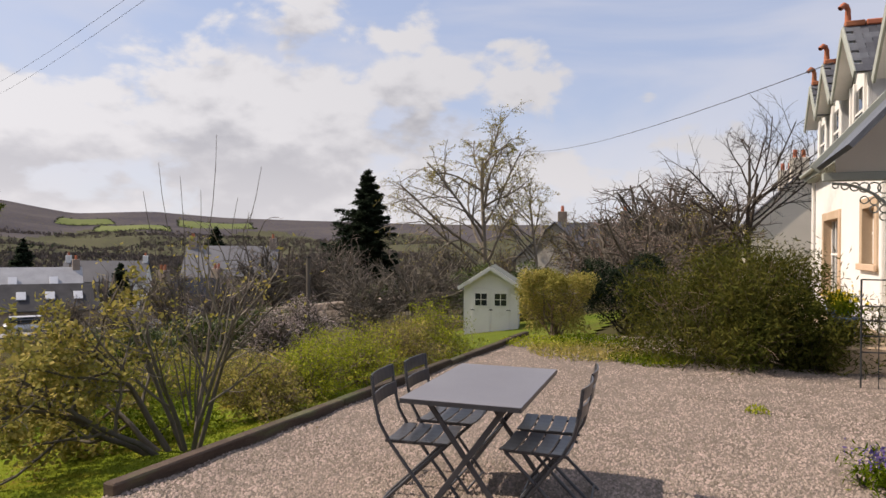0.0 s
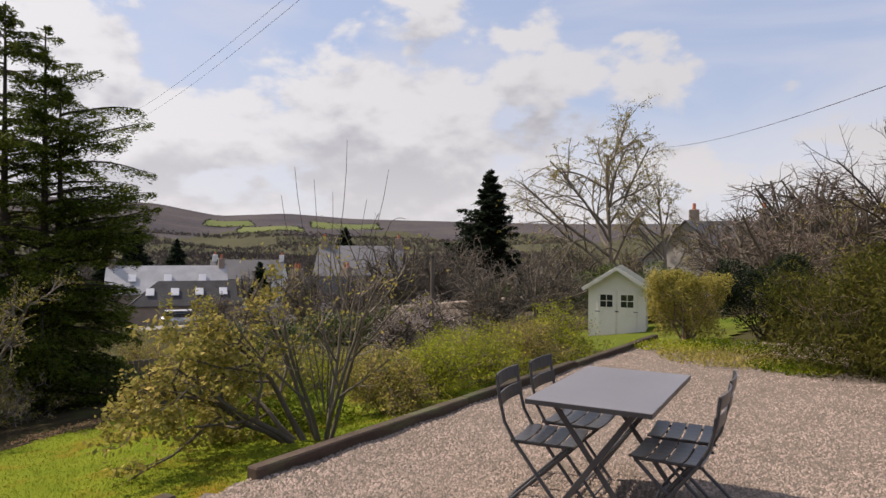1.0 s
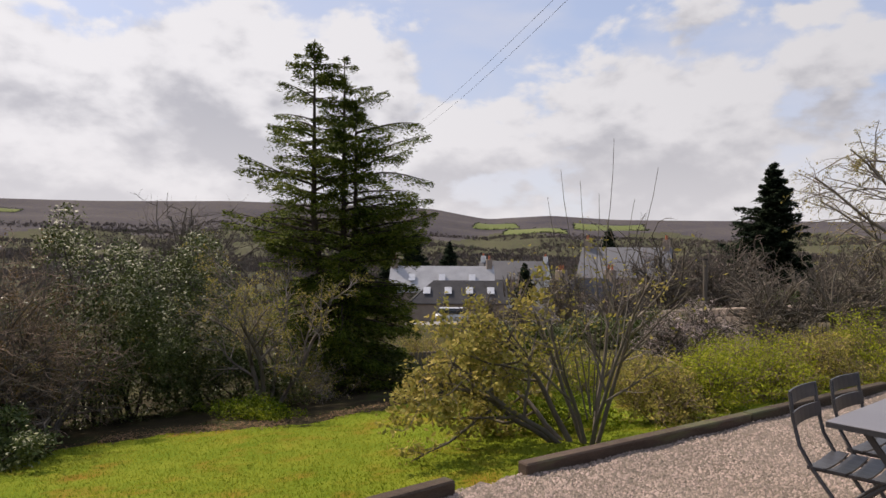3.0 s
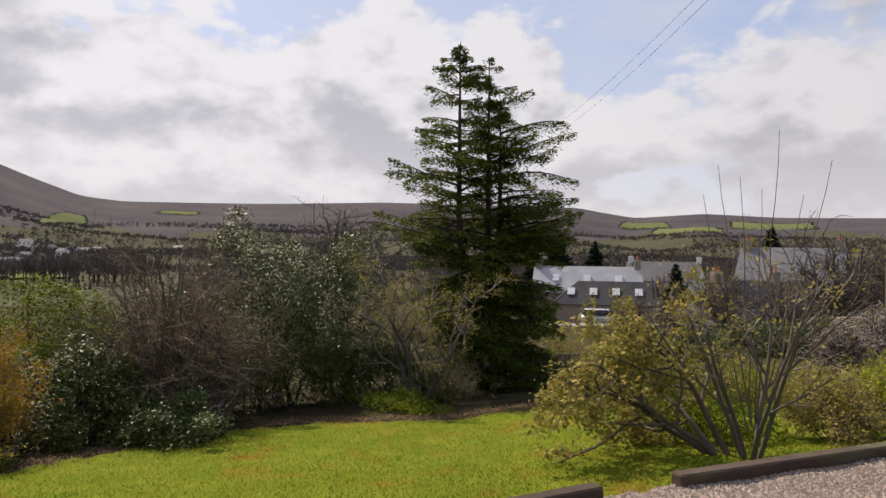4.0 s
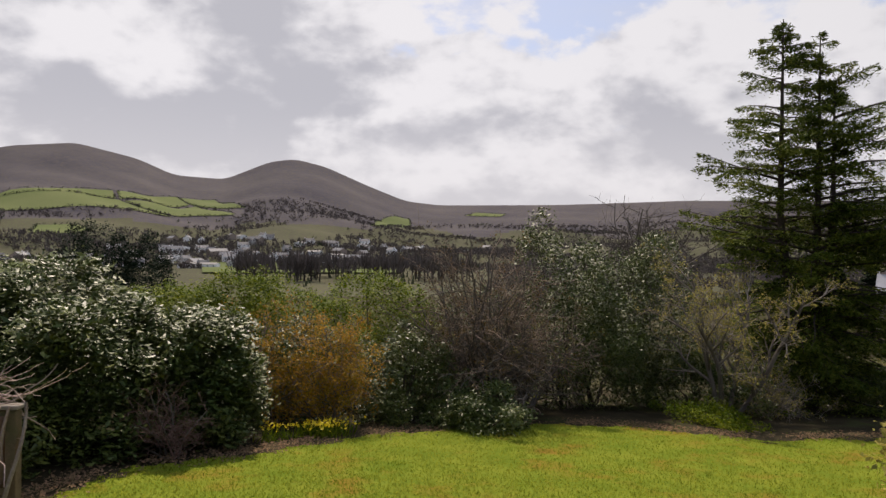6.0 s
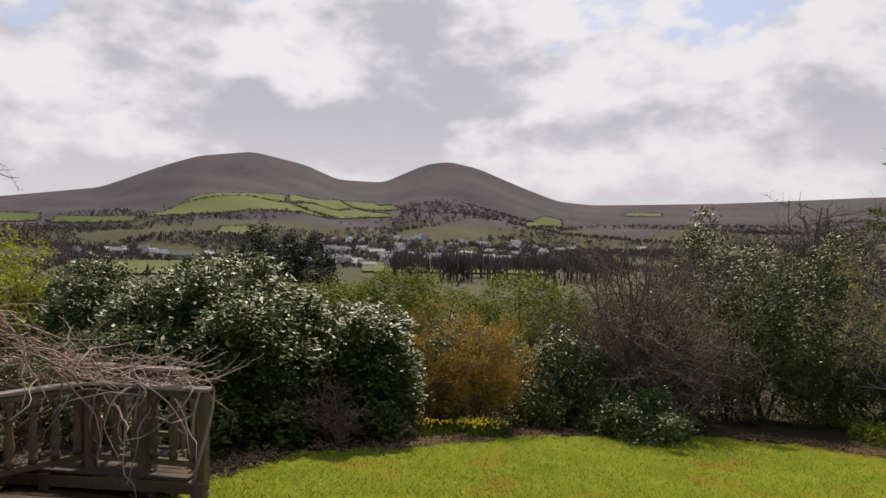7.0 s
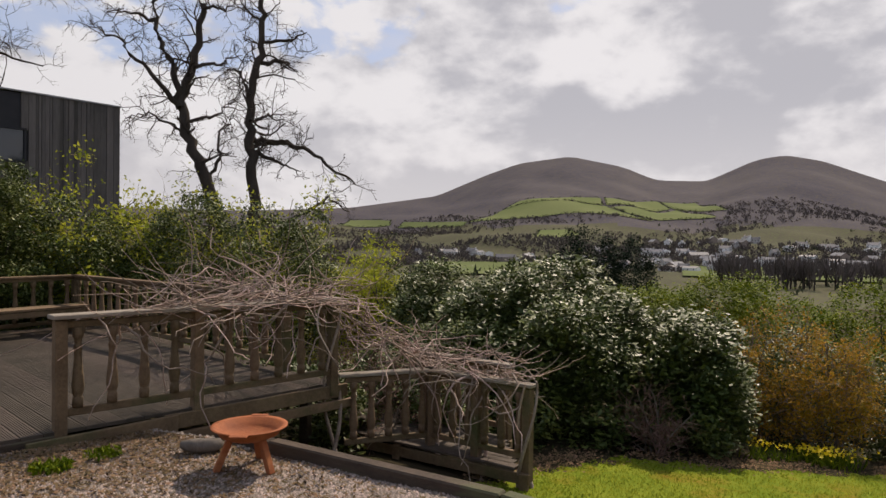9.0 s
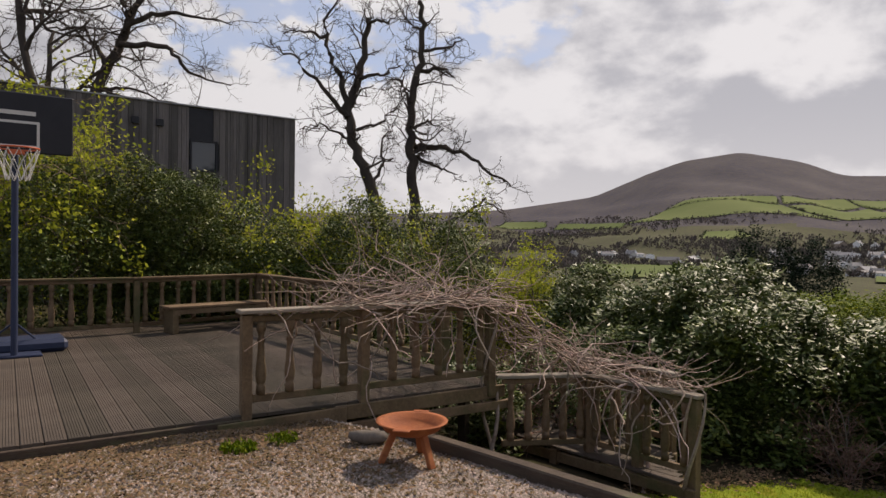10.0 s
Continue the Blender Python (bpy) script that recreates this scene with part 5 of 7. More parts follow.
def limbed_oak(label, base, bearing, limbs, seed, shoot=1.3, rmin=0.008):
    """A crooked oak of a few heavy limbs; each limb: (radius, its bends as metres sideways and metres above the terrace)."""
    rng = np.random.default_rng(seed)
    ob = thing("oak", label, "tree", tuple(base))
    right = np.array((math.cos(radians(bearing)), math.sin(radians(bearing)), 0.0))
    back = np.array((-right[1], right[0], 0.0))
    thick, thin = Sticks(), Sticks()
    for k, (r, bends) in enumerate(limbs):
        B = np.array(bends)
        n = 4 * len(B) + 1
        t, u = np.linspace(0, len(B) - 1, n), np.arange(len(B))
        depth = np.cumsum(rng.normal(0, 0.10, n)) * (0.3 if k == 0 else 1.0)
        side = np.interp(t, u, B[:, 0]) + rng.normal(0, 0.05, n)
        up = np.interp(t, u, B[:, 1]) - base[2] + rng.normal(0, 0.04, n)
        P = side[:, None] * right + depth[:, None] * back + up[:, None] * np.array((0, 0, 1.0))
        R = r * np.linspace(1, 0.35 if k == 0 else 0.18, n)
        thick.add(P, R)
        for q in range(2 if k == 0 else 1, n - 1):
            if B[0, 1] < 3 and t[q] < 2:
                continue
            if rng.uniform() < 0.75:
                d = unit(P[q + 1] - P[q]) * 0.6 + rng.normal(0, 0.7, 3)
                grow(rng, P[q], d, shoot * rng.uniform(0.5, 1.3), max(0.022, R[q] * 0.28), SHOOTS, thick, thin, 0.03, None, rmin)
    thick.build("trunk", M["barkd"], ob, 6)
    thin.build("crown", M["barkd"], ob, 3)
    return ob


limbed_oak("bare crooked oak forking high against the sky", spot(128.0, 27.0), 128, (
    (0.29, ((0.1, -2.2), (0, 2.2), (-0.34, 4.0), (-0.98, 5.4), (-1.25, 6.6), (-0.8, 7.9), (-0.57, 9.3), (-0.45, 10.4))),
    (0.15, ((-1.25, 6.4), (-1.48, 7.9), (-2.0, 9.0), (-2.2, 10.2), (-1.5, 11.1))),
    (0.10, ((-1.2, 6.5), (-2.4, 7.7), (-3.3, 8.6), (-4.2, 9.3))),
    (0.08, ((-2.1, 9.6), (-2.84, 9.9), (-3.75, 9.8))), (0.08, ((-0.75, 8.0), (0.2, 8.2), (0.9, 8.6))),
    (0.07, ((-0.47, 10.2), (0.3, 10.3), (0.8, 10.8))), (0.06, ((-1.0, 5.5), (-2.3, 6.1), (-3.1, 5.9))),
    (0.09, ((-0.3, 3.6), (0.2, 4.6), (0.1, 5.6), (0.7, 6.3))), (0.08, ((-0.95, 6.0), (0.0, 6.2), (0.8, 6.9)))), 91)
limbed_oak("bare crooked oak with long drooping side limbs", spot(124.95, 27.0), 125, (
    (0.26, ((0.1, -2.2), (0, 2.2), (-0.07, 4.5), (-0.18, 5.6), (-0.14, 7.0), (0.16, 8.6), (0.27, 10.0), (0.16, 11.0))),
    (0.14, ((-0.1, 5.4), (0.95, 5.4), (2.1, 5.1), (3.1, 4.2), (3.9, 3.85))), (0.10, ((0, 4.9), (0.95, 4.5), (1.7, 4.3))),
    (0.10, ((0.1, 8.3), (1.07, 8.5), (1.45, 8.1))), (0.08, ((0.2, 9.2), (1.3, 9.3), (2.0, 9.7))), (0.09, ((-0.16, 6.9), (-0.6, 7.9), (-1.0, 8.0))),
    (0.06, ((0.2, 9.9), (-0.35, 10.3), (-0.6, 10.8))), (0.12, ((0, 2.4), (1.0, 2.2), (2.2, 2.7), (2.8, 3.3), (3.6, 2.7))), (0.08, ((-0.1, 6.1), (0.5, 6.4), (0.9, 6.2)))), 97)
limbed_oak("bare spreading oak rising behind the timber house", spot(149.8, 36.0), 135, (
    (0.34, ((-0.6, -2.5), (-0.3, 5.0), (0, 8.5), (0.95, 10.4), (1.5, 12.0), (2.4, 13.7))),
    (0.16, ((1.35, 11.5), (2.6, 12.3), (4.2, 12.4), (6.2, 12.2))), (0.16, ((1.1, 10.7), (3.3, 10.8), (4.2, 9.6), (6.2, 9.0))),
    (0.14, ((0.6, 9.8), (-0.5, 11.4), (-2.4, 11.3))), (0.13, ((1.5, 12.0), (1.2, 13.4), (0.4, 14.6))), (0.10, ((0.1, 8.7), (1.8, 8.6), (3.6, 8.0)))), 93, 2.0, 0.010)
p = spot(153.5, 34.0)
bare_tree("oak", "tall bare oak beyond the spring shrubs", p, 14.0, 0.26, OAK, M["barkd"], M["barkd"], seed=94, split=0.05, rmin=0.007)
# towards the birch and the far gardens
BIRCH = [(15, 40, 0.62, 0.22, 0.04, 0.02, 12), (8, 40, 0.48, 0.25, 0.10, 0.0, 7), (7, 44, 0.5, 0.2, 0.14, -0.10, 5), (5, 40, 0.75, 0.2, 0.12, -0.2, 5)]
bare_tree("birch", "tall silver birch with hanging fine twigs in bud", spot(-3.7, 45.0), 11.6, 0.21, BIRCH, M["birch"], M["twigg"], seed=106, split=0.06, leaf=M["olive"], nleaf=9000, leafsize=0.10, rmin=0.006)
bare_tree("birch", "slender silver birch in bud", spot(-7.9, 47.0), 7.2, 0.14, BIRCH, M["birch"], M["twigg"], seed=102, split=0.05, leaf=M["olive"], nleaf=5000, leafsize=0.10, rmin=0.006)
bare_tree("cherry", "open bare tree beside the neighbour's house", spot(-24.3, 24.0), 4.9, 0.085, [(8, 44, 0.75, 0.35, 0.06, 0.06, 9), (8, 42, 0.55, 0.25, 0.10, 0.05, 6), (6, 42, 0.5, 0.2, 0.16, 0.03, 5), (4, 40, 0.5, 0.2, 0.18, 0.0, 4)],
          M["barkd"], M["barkd"], seed=103, split=0.03, stems=2, spread=0.22, rmin=0.005)
PINE = ((0.0, 2.6), (0.2, 3.0), (0.45, 2.3), (0.7, 1.5), (0.9, 0.7), (1.0, 0.15))
spray_conifer("yew_tree", "dark ragged conifer in the next garden", spot(6.4, 50.0), 10.8, PINE, ((0, 0, 1.0), (-1.1, 0.2, 0.70)), M["darkneedle"], 111, 26, 12, 0.34, -0.03, 26, 0.5)
for i, (b, d, h) in enumerate(((35.0, 110, 13.5), (37.0, 112, 11), (32.0, 118, 12), (18.7, 100, 11.5), (25.6, 100, 7), (39.5, 105, 9))):
    spray_conifer("fir_tree", "dark fir among the village gardens", spot(b, d), h, tuple((u, w * h / 11) for u, w in PINE), ((0, 0, 1.0),), M["darkneedle"], 120 + i, 18, 11, 0.7, -0.03, 9, 0.6)
GARDEN = ((14.0, 40, 3.2, 5.6, "pink"), (9.5, 42, 3.2, 5.4, "pink"), (17.8, 36, 2.0, 3.6, "pink"), (6.5, 27, 1.8, 3.0, "twigg"), (2.3, 27, 1.9, 3.4, "twigg"), (21.5, 40, 2.6, 4.0, "twig"),
          (25.5, 34, 2.0, 2.6, "twig"), (-12.8, 36, 2.6, 4.4, "twig"), (-15.5, 32, 2.4, 4.8, "twigr"), (-18.6, 28, 2.4, 5.0, "twigr"), (-21.5, 24, 1.8, 3.6, "twig"), (-16.3, 20, 1.4, 3.0, "pink"),
          (-0.8, 58, 3.5, 6.0, "twig"), (-9.8, 60, 4.0, 6.0, "twig"), (-6, 56, 3.0, 4.0, "twig"), (3.0, 62, 3.0, 4.5, "twigr"), (29, 44, 2.2, 2.6, "twig"), (12.0, 24, 1.3, 2.0, "lichen"), (14.2, 23, 0.9, 1.7, "lichen"), (-13.5, 56, 3.0, 6.0, "twig"), (-18, 50, 4, 7.5, "twigr"))
for i, (b, d, rx, h, tw) in enumerate(GARDEN):
    twig_bush("fruit_tree", "bare garden tree with dense fine twigs", spot(b, d), (rx, rx, h), 30, 9, M[tw], 130 + i, 0.03 + 0.01 * h, category="tree", rmin=0.00022 * d + 0.001,
              leaf=M["olive"] if tw == "twig" else None, nleaf=1500, leafsize=0.08)
for i, (b, d, rx, rz) in enumerate(((12.5, 34, 2.6, 1.0), (19.0, 31, 2.2, 0.9), (4.5, 33, 2.0, 1.3), (25.0, 29, 2.2, 0.8), (-3.2, 30, 2.0, 1.5), (-7.5, 27, 1.6, 1.3))):
    bush("clipped_hedge", "dark green garden hedge in the gardens below", spot(b, d), (rx, 1.2, rz), 7000, 0.13, M["rhodo"], 180 + i, lump=0.2)

twig_bush("bare_tree", "big round bare tree beyond the cedar", spot(54.0, 62.0), (4.2, 4.2, 11.0), 44, 10, M["twigr"], 171, 0.12, category="tree", rmin=0.014)
twig_bush("bare_tree", "bare trees beyond the laurel hedge", spot(63.0, 70.0), (4.0, 4.0, 8.0), 34, 9, M["twig"], 172, 0.1, category="tree", rmin=0.015)
# two bushes added so the shaded space under the deck stays dark
bush("evergreen_shrub", "dark evergreen growth filling the space below the deck", (-7.3, -4.6, -1.1), (0.9, 1.2, 0.75), 9000, 0.08, M["rhodo"], 173, lump=0.2)
bush("evergreen_shrub", "dark evergreen growth beside the landing", (-8.3, -3.4, -1.2), (0.8, 1.0, 0.9), 9000, 0.08, M["rhodo"], 174, lump=0.2)


def build_shoots():
    """Long straight water shoots over the young tree."""
    rng = np.random.default_rng(175)
    p = spot(20.2, 9.1)
    ob = thing("young_shoot", "long straight bare shoots rising from the young tree", "shoots", tuple(p))
    for b, top in ((22.9, 6.5), (21.4, 5.6), (18.7, 9.0), (15.2, 6.6), (24.0, 4.2), (19.8, 4.5), (17.0, 4.0)):
        q = way(b) * 9.2
        end = np.array((q.x, q.y, EYE + 9.2 * math.tan(radians(top)))) - p
        P = np.array([end * (0.0, 0.0, 0.0) + (end * (0.45, 0.45, 1)) * t if t < 0.5 else end * (0.45 + 0.55 * (t - 0.5) * 2, 0.45 + 0.55 * (t - 0.5) * 2, 1) * (1, 1, t) for t in np.linspace(0.12, 1, 9)])
        P[:, :2] = end[:2] * np.linspace(0.05, 1, 9)[:, None] ** 0.8
        P += rng.normal(0, 0.012, P.shape)
        rod([tuple(v) for v in P], list(np.linspace(0.011, 0.003, 9)), M["bark"], "shoot", ob, 5)


build_shoots()

# ---- valley, village and hills ----
def along(bearing, height):
    """The place on the far slope that lies at this bearing and angle of height."""
    rs = np.linspace(420, RIDGE, 800)
    x, y = -np.sin(radians(bearing)) * rs, np.cos(radians(bearing)) * rs
    e = np.degrees(np.arctan2(land(x, y) - EYE, rs))
    i = int(np.argmax(e > height))
    return np.array((x[i], y[i]))


def field(corners):
    """A pasture draped over the slope, between four corners given as (bearing, height)."""
    p = [along(*c) for c in corners]
    n = 10
    V = []
    for i in range(n + 1):
        for j in range(n + 1):
            u, v = i / n, j / n
            q = (p[0] * (1 - u) + p[1] * u) * (1 - v) + (p[3] * (1 - u) + p[2] * u) * v
            V.append((q[0], q[1], float(land(*q)) + 1.4))
    F = [(i * (n + 1) + j, (i + 1) * (n + 1) + j, (i + 1) * (n + 1) + j + 1, i * (n + 1) + j + 1) for i in range(n) for j in range(n)]
    tagged(piece("field", V, F, M["field"], smooth=True), "bright green pasture on the far hillside", "field", "far fields", "structure")
    return p


FIELDS = (((104.0, 2.63), (95.8, 3.06), (96.0, 3.66), (102.6, 3.40)), ((107.0, 1.55), (91.6, 1.75), (95.6, 2.98), (104.2, 2.55)),
          ((95.5, 3.05), (90.5, 2.75), (91.5, 3.35), (95.7, 3.66)), ((90.3, 2.75), (86.2, 2.65), (88.6, 3.2), (91.3, 3.30)),
          ((91.3, 1.8), (87.0, 2.1), (90.0, 2.65), (95.2, 2.9)), ((113.0, 1.0), (107.5, 1.2), (107.0, 1.6), (112.5, 1.5)),
          ((110.5, -2.9), (100.5, -2.9), (100.5, -1.9), (110.5, -1.9)), ((89.5, -2.7), (73.5, -2.7), (73.5, -2.0), (89.5, -1.8)),
          ((76.0, 1.35), (72.6, 1.4), (72.8, 1.95), (75.0, 1.9)), ((68.0, 2.3), (65.0, 2.25), (64.5, 2.45), (67.0, 2.55)), ((27.5, 1.0), (22.0, 1.05), (22.5, 1.5), (27.0, 1.45)),
          ((21.5, 1.5), (15.5, 1.4), (16.0, 1.85), (21.5, 2.0)), ((30.0, 1.55), (26.0, 1.6), (26.5, 1.95), (29.5, 2.0)), ((118, 1.2), (113.6, 1.2), (113.6, 1.6), (117, 1.6)),
          ((101.5, 0.4), (97.5, 0.6), (98.5, 1.0), (101.0, 0.9)))
AREAS = [field(c) for c in FIELDS]


def far_tree(rng, P, h, w, k, spiky):
    """Thin upright blades, a trunk's height up, that make a bare or dark far tree."""
    V = []
    n = len(P)
    for _ in range(k):
        a = rng.uniform(0, 2 * np.pi, n)
        r = rng.uniform(0, 1, n) ** 0.7 * w
        c = P + np.stack([np.cos(a) * r, np.sin(a) * r, h * rng.uniform(0.0 if not spiky else 0.25, 0.55, n)], -1)
        top = c + np.stack([np.cos(a) * r * 0.5, np.sin(a) * r * 0.5, h * rng.uniform(0.25, 0.45, n) * (1.15 - (r / (w + 1e-6)) * 0.5)], -1)
        b = rng.uniform(0, np.pi, n)
        sd = np.stack([np.cos(b), np.sin(b), np.zeros(n)], -1) * (w * (0.10 if spiky else 0.28))[:, None]
        V.append(np.stack([c - sd, c + sd, top], 1))
    return np.concatenate(V).reshape(-1, 3)


def build_woods():
    rng = np.random.default_rng(77)

    def scatter(n, b0, b1, r0, r1, thresh, scale):
        b, R = np.radians(rng.uniform(b0, b1, n)), np.sqrt(rng.uniform(r0 ** 2, r1 ** 2, n))
        x, y = -np.sin(b) * R, np.cos(b) * R
        f = np.sin(x / scale + 1.7 * np.sin(y / scale * 0.7)) * np.sin(y / scale * 1.1 + 1.3 * np.sin(x / scale * 0.6))
        keep = f > thresh
        for p in AREAS:
            c = np.array(p)
            inside = np.ones(n, bool)
            for i in range(4):
                d, e = c[(i + 1) % 4] - c[i], np.stack([x, y], -1) - c[i]
                inside &= (d[0] * e[:, 1] - d[1] * e[:, 0]) * np.sign(np.cross(np.append(c[1] - c[0], 0), np.append(c[2] - c[1], 0))[2]) > 0
            keep &= ~inside
        x, y = x[keep], y[keep]
        return np.stack([x, y, land(x, y)], -1)

    for name, label, mat, P, h, k, spiky in (
            ("woodland", "bare brown woods and hedgerows across the valley", M["wood"], np.concatenate([scatter(12000, 0, 130, 610, 950, -0.5, 60), scatter(12000, 0, 130, 950, 1450, -0.25, 110), scatter(1500, 10, 66, 330, 610, -0.4, 40)]), (5, 10), 10, False),
            ("evergreen_wood", "dark evergreen clumps across the valley", M["farleaf"], scatter(2400, 0, 130, 300, 1500, 0.45, 70), (6, 12), 9, False),
            ("village_trees", "bare trees and hedges among the village gardens", M["wood"], scatter(1500, -40, 50, 75, 330, -0.3, 18), (3, 7), 16, True)):
        hh = rng.uniform(*h, len(P))
        V = far_tree(rng, P, hh, hh * 0.38, k, spiky)
        tagged(piece(name, V, np.arange(len(V)).reshape(-1, 3), mat), label, "woodland", kind="stuff")
    # the avenue of tall bare trees below the town
    b = np.sort(rng.uniform(67.5, 87.0, 130))
    R = rng.uniform(415, 520, 130)
    x, y = -np.sin(np.radians(b)) * R, np.cos(np.radians(b)) * R
    P = np.stack([x, y, land(x, y)], -1)
    hh = rng.uniform(17, 23, 130)
    V = far_tree(rng, P, hh, hh * 0.24, 34, True)
    tagged(piece("tree_row", V, np.arange(len(V)).reshape(-1, 3), M["wood"]), "row of tall bare trees below the town", "trees", kind="stuff")
    s = Sticks()
    for p, h in zip(P, hh):
        s.add(np.array([p, p + (0, 0, h * 0.4), p + (0, 0, h * 0.85)]), [0.45, 0.35, 0.1])
    tagged(s.build("tree_row", M["barkd"], None, 4), "dark trunks of the row of bare trees", "trees", kind="stuff")
    # hedgerows along the field edges
    C = []
    for p in AREAS[:6] + AREAS[8:]:
        for i in range(4):
            q, r = p[i], p[(i + 1) % 4]
            m = max(4, int(np.hypot(*(r - q)) / 4))
            t = rng.uniform(0, 1, m)[:, None]
            C.append(q * (1 - t) + r * t + rng.normal(0, 1.2, (m, 2)))
    C = np.concatenate(C)
    P = np.stack([C[:, 0], C[:, 1], land(C[:, 0], C[:, 1]) + 1.5], -1)
    hh = rng.uniform(2.5, 5, len(P))
    V = far_tree(rng, P, hh, hh * 0.5, 7, False)
    tagged(piece("hedgerow", V, np.arange(len(V)).reshape(-1, 3), M["farleaf"]), "dark hedgerows between the hill pastures", "hedge", kind="stuff")


build_woods()


def cottage(name, label, at, turn, w, d, h, rise, wall, roof, group="", windows=0, chimney=False, win_mat="glass", category="house", hip=0.0):
    """A gabled house: walls, roof with eaves, windows, chimney; hip: how far one end of the ridge is drawn in."""
    ob = thing(name, label, category, at, turn, group)
    bm = bmesh.new()
    pts = [(-d / 2, -4), (d / 2, -4), (d / 2, h), (0, h + rise), (-d / 2, h)]
    f0 = [bm.verts.new((-w / 2 + (hip if z > h else 0), y, z)) for y, z in pts]
    f1 = [bm.verts.new((w / 2, y, z)) for y, z in pts]
    bm.faces.new(f0)
    bm.faces.new(f1[::-1])
    for i in range(5):
        j = (i + 1) % 5
        bm.faces.new((f0[j], f0[i], f1[i], f1[j]))
    bmesh.ops.recalc_face_normals(bm, faces=bm.faces)
    part("wall", bm, M[wall], ob)
    for s in (-1, 1):
        k = rise / (d / 2)
        bm = bmesh.new()
        q = [(x, s * y, z) for x in (-w / 2 - 0.2, w / 2 + 0.2) for y, z in ((0, h + rise + 0.06), (d / 2 + 0.25, h - 0.25 * k + 0.06))]
        q[0] = (q[0][0] + hip, q[0][1], q[0][2])
        lo = [bm.verts.new(c) for c in q]
        hi = [bm.verts.new((c[0], c[1], c[2] + 0.1)) for c in q]
        for f in ((0, 1, 3, 2), (0, 2, 2, 0)):
            if len(set(f)) == 4:
                bm.faces.new([hi[i] for i in f])
                bm.faces.new([lo[i] for i in f[::-1]])
        for a, b in ((0, 1), (1, 3), (3, 2), (2, 0)):
            bm.faces.new((lo[a], lo[b], hi[b], hi[a]))
        bmesh.ops.recalc_face_normals(bm, faces=bm.faces)
        part("roof", bm, M[roof], ob)
    if hip:
        bm = bmesh.new()
        q = ((-w / 2 - 0.2 + hip, 0, h + rise + 0.06), (-w / 2 - 0.25, -d / 2 - 0.25, h - 0.02), (-w / 2 - 0.25, d / 2 + 0.25, h - 0.02))
        lo, hi = [bm.verts.new(c) for c in q], [bm.verts.new((c[0], c[1], c[2] + 0.1)) for c in q]
        bm.faces.new(hi)
        bm.faces.new(lo[::-1])
        for a, b in ((0, 1), (1, 2), (2, 0)):
            bm.faces.new((lo[a], lo[b], hi[b], hi[a]))
        bmesh.ops.recalc_face_normals(bm, faces=bm.faces)
        part("roof", bm, M[roof], ob)
    for k in range(windows):
        x = -w / 2 + w * (k + 0.5) / windows
        for s in (-1, 1):
            part("window", box((x - 0.45, s * (d / 2 + 0.03) - 0.02, h - 1.9), (x + 0.45, s * (d / 2 + 0.03) + 0.02, h - 0.7)), M[win_mat], ob)
    if chimney:
        for x in (-w / 2 + 0.4, w / 2 - 0.4):
            c = part("chimney", box((x - 0.35, -0.45, h + rise - 0.5), (x + 0.35, 0.45, h + rise + 1.0), 0.03), M[wall], ob)
            for y in (-0.2, 0.2):
                part("chimney_pot", lathe([(0.12, h + rise + 1.0), (0.1, h + rise + 1.45)], 8, Matrix.Translation((x, y, 0))), M["terracotta"], c)
    return ob


def build_town():
    rng = random.Random(9)
    proto = [cottage("town_house", "small pale house of the far town with slate roof", (0, 0, 0), 0, w, d, h, r, wall, "farslate", "houses of the far town", 3, ch)
             for w, d, h, r, wall, ch in ((14, 8, 5, 3, "white", True), (10, 7, 4.5, 3, "roughcast", True), (22, 9, 5.5, 3, "rubble", False), (16, 10, 4, 1.5, "white", False))]
    k = 0
    for n, b0, b1, r0, r1 in ((46, 76, 97, 640, 800), (34, 72, 92, 800, 1000), (9, 104, 112, 820, 850), (8, 66, 76, 900, 1050), (6, 97, 104, 700, 760)):
        for _ in range(n):
            p = spot(rng.uniform(b0, b1), rng.uniform(r0, r1), -0.3)
            m = pose(*p, 0, 0, rng.uniform(0, 180))
            if k < 4:
                proto[k].matrix_world = m
            else:
                copy_thing(proto[rng.randrange(4)], m)
            k += 1


build_town()


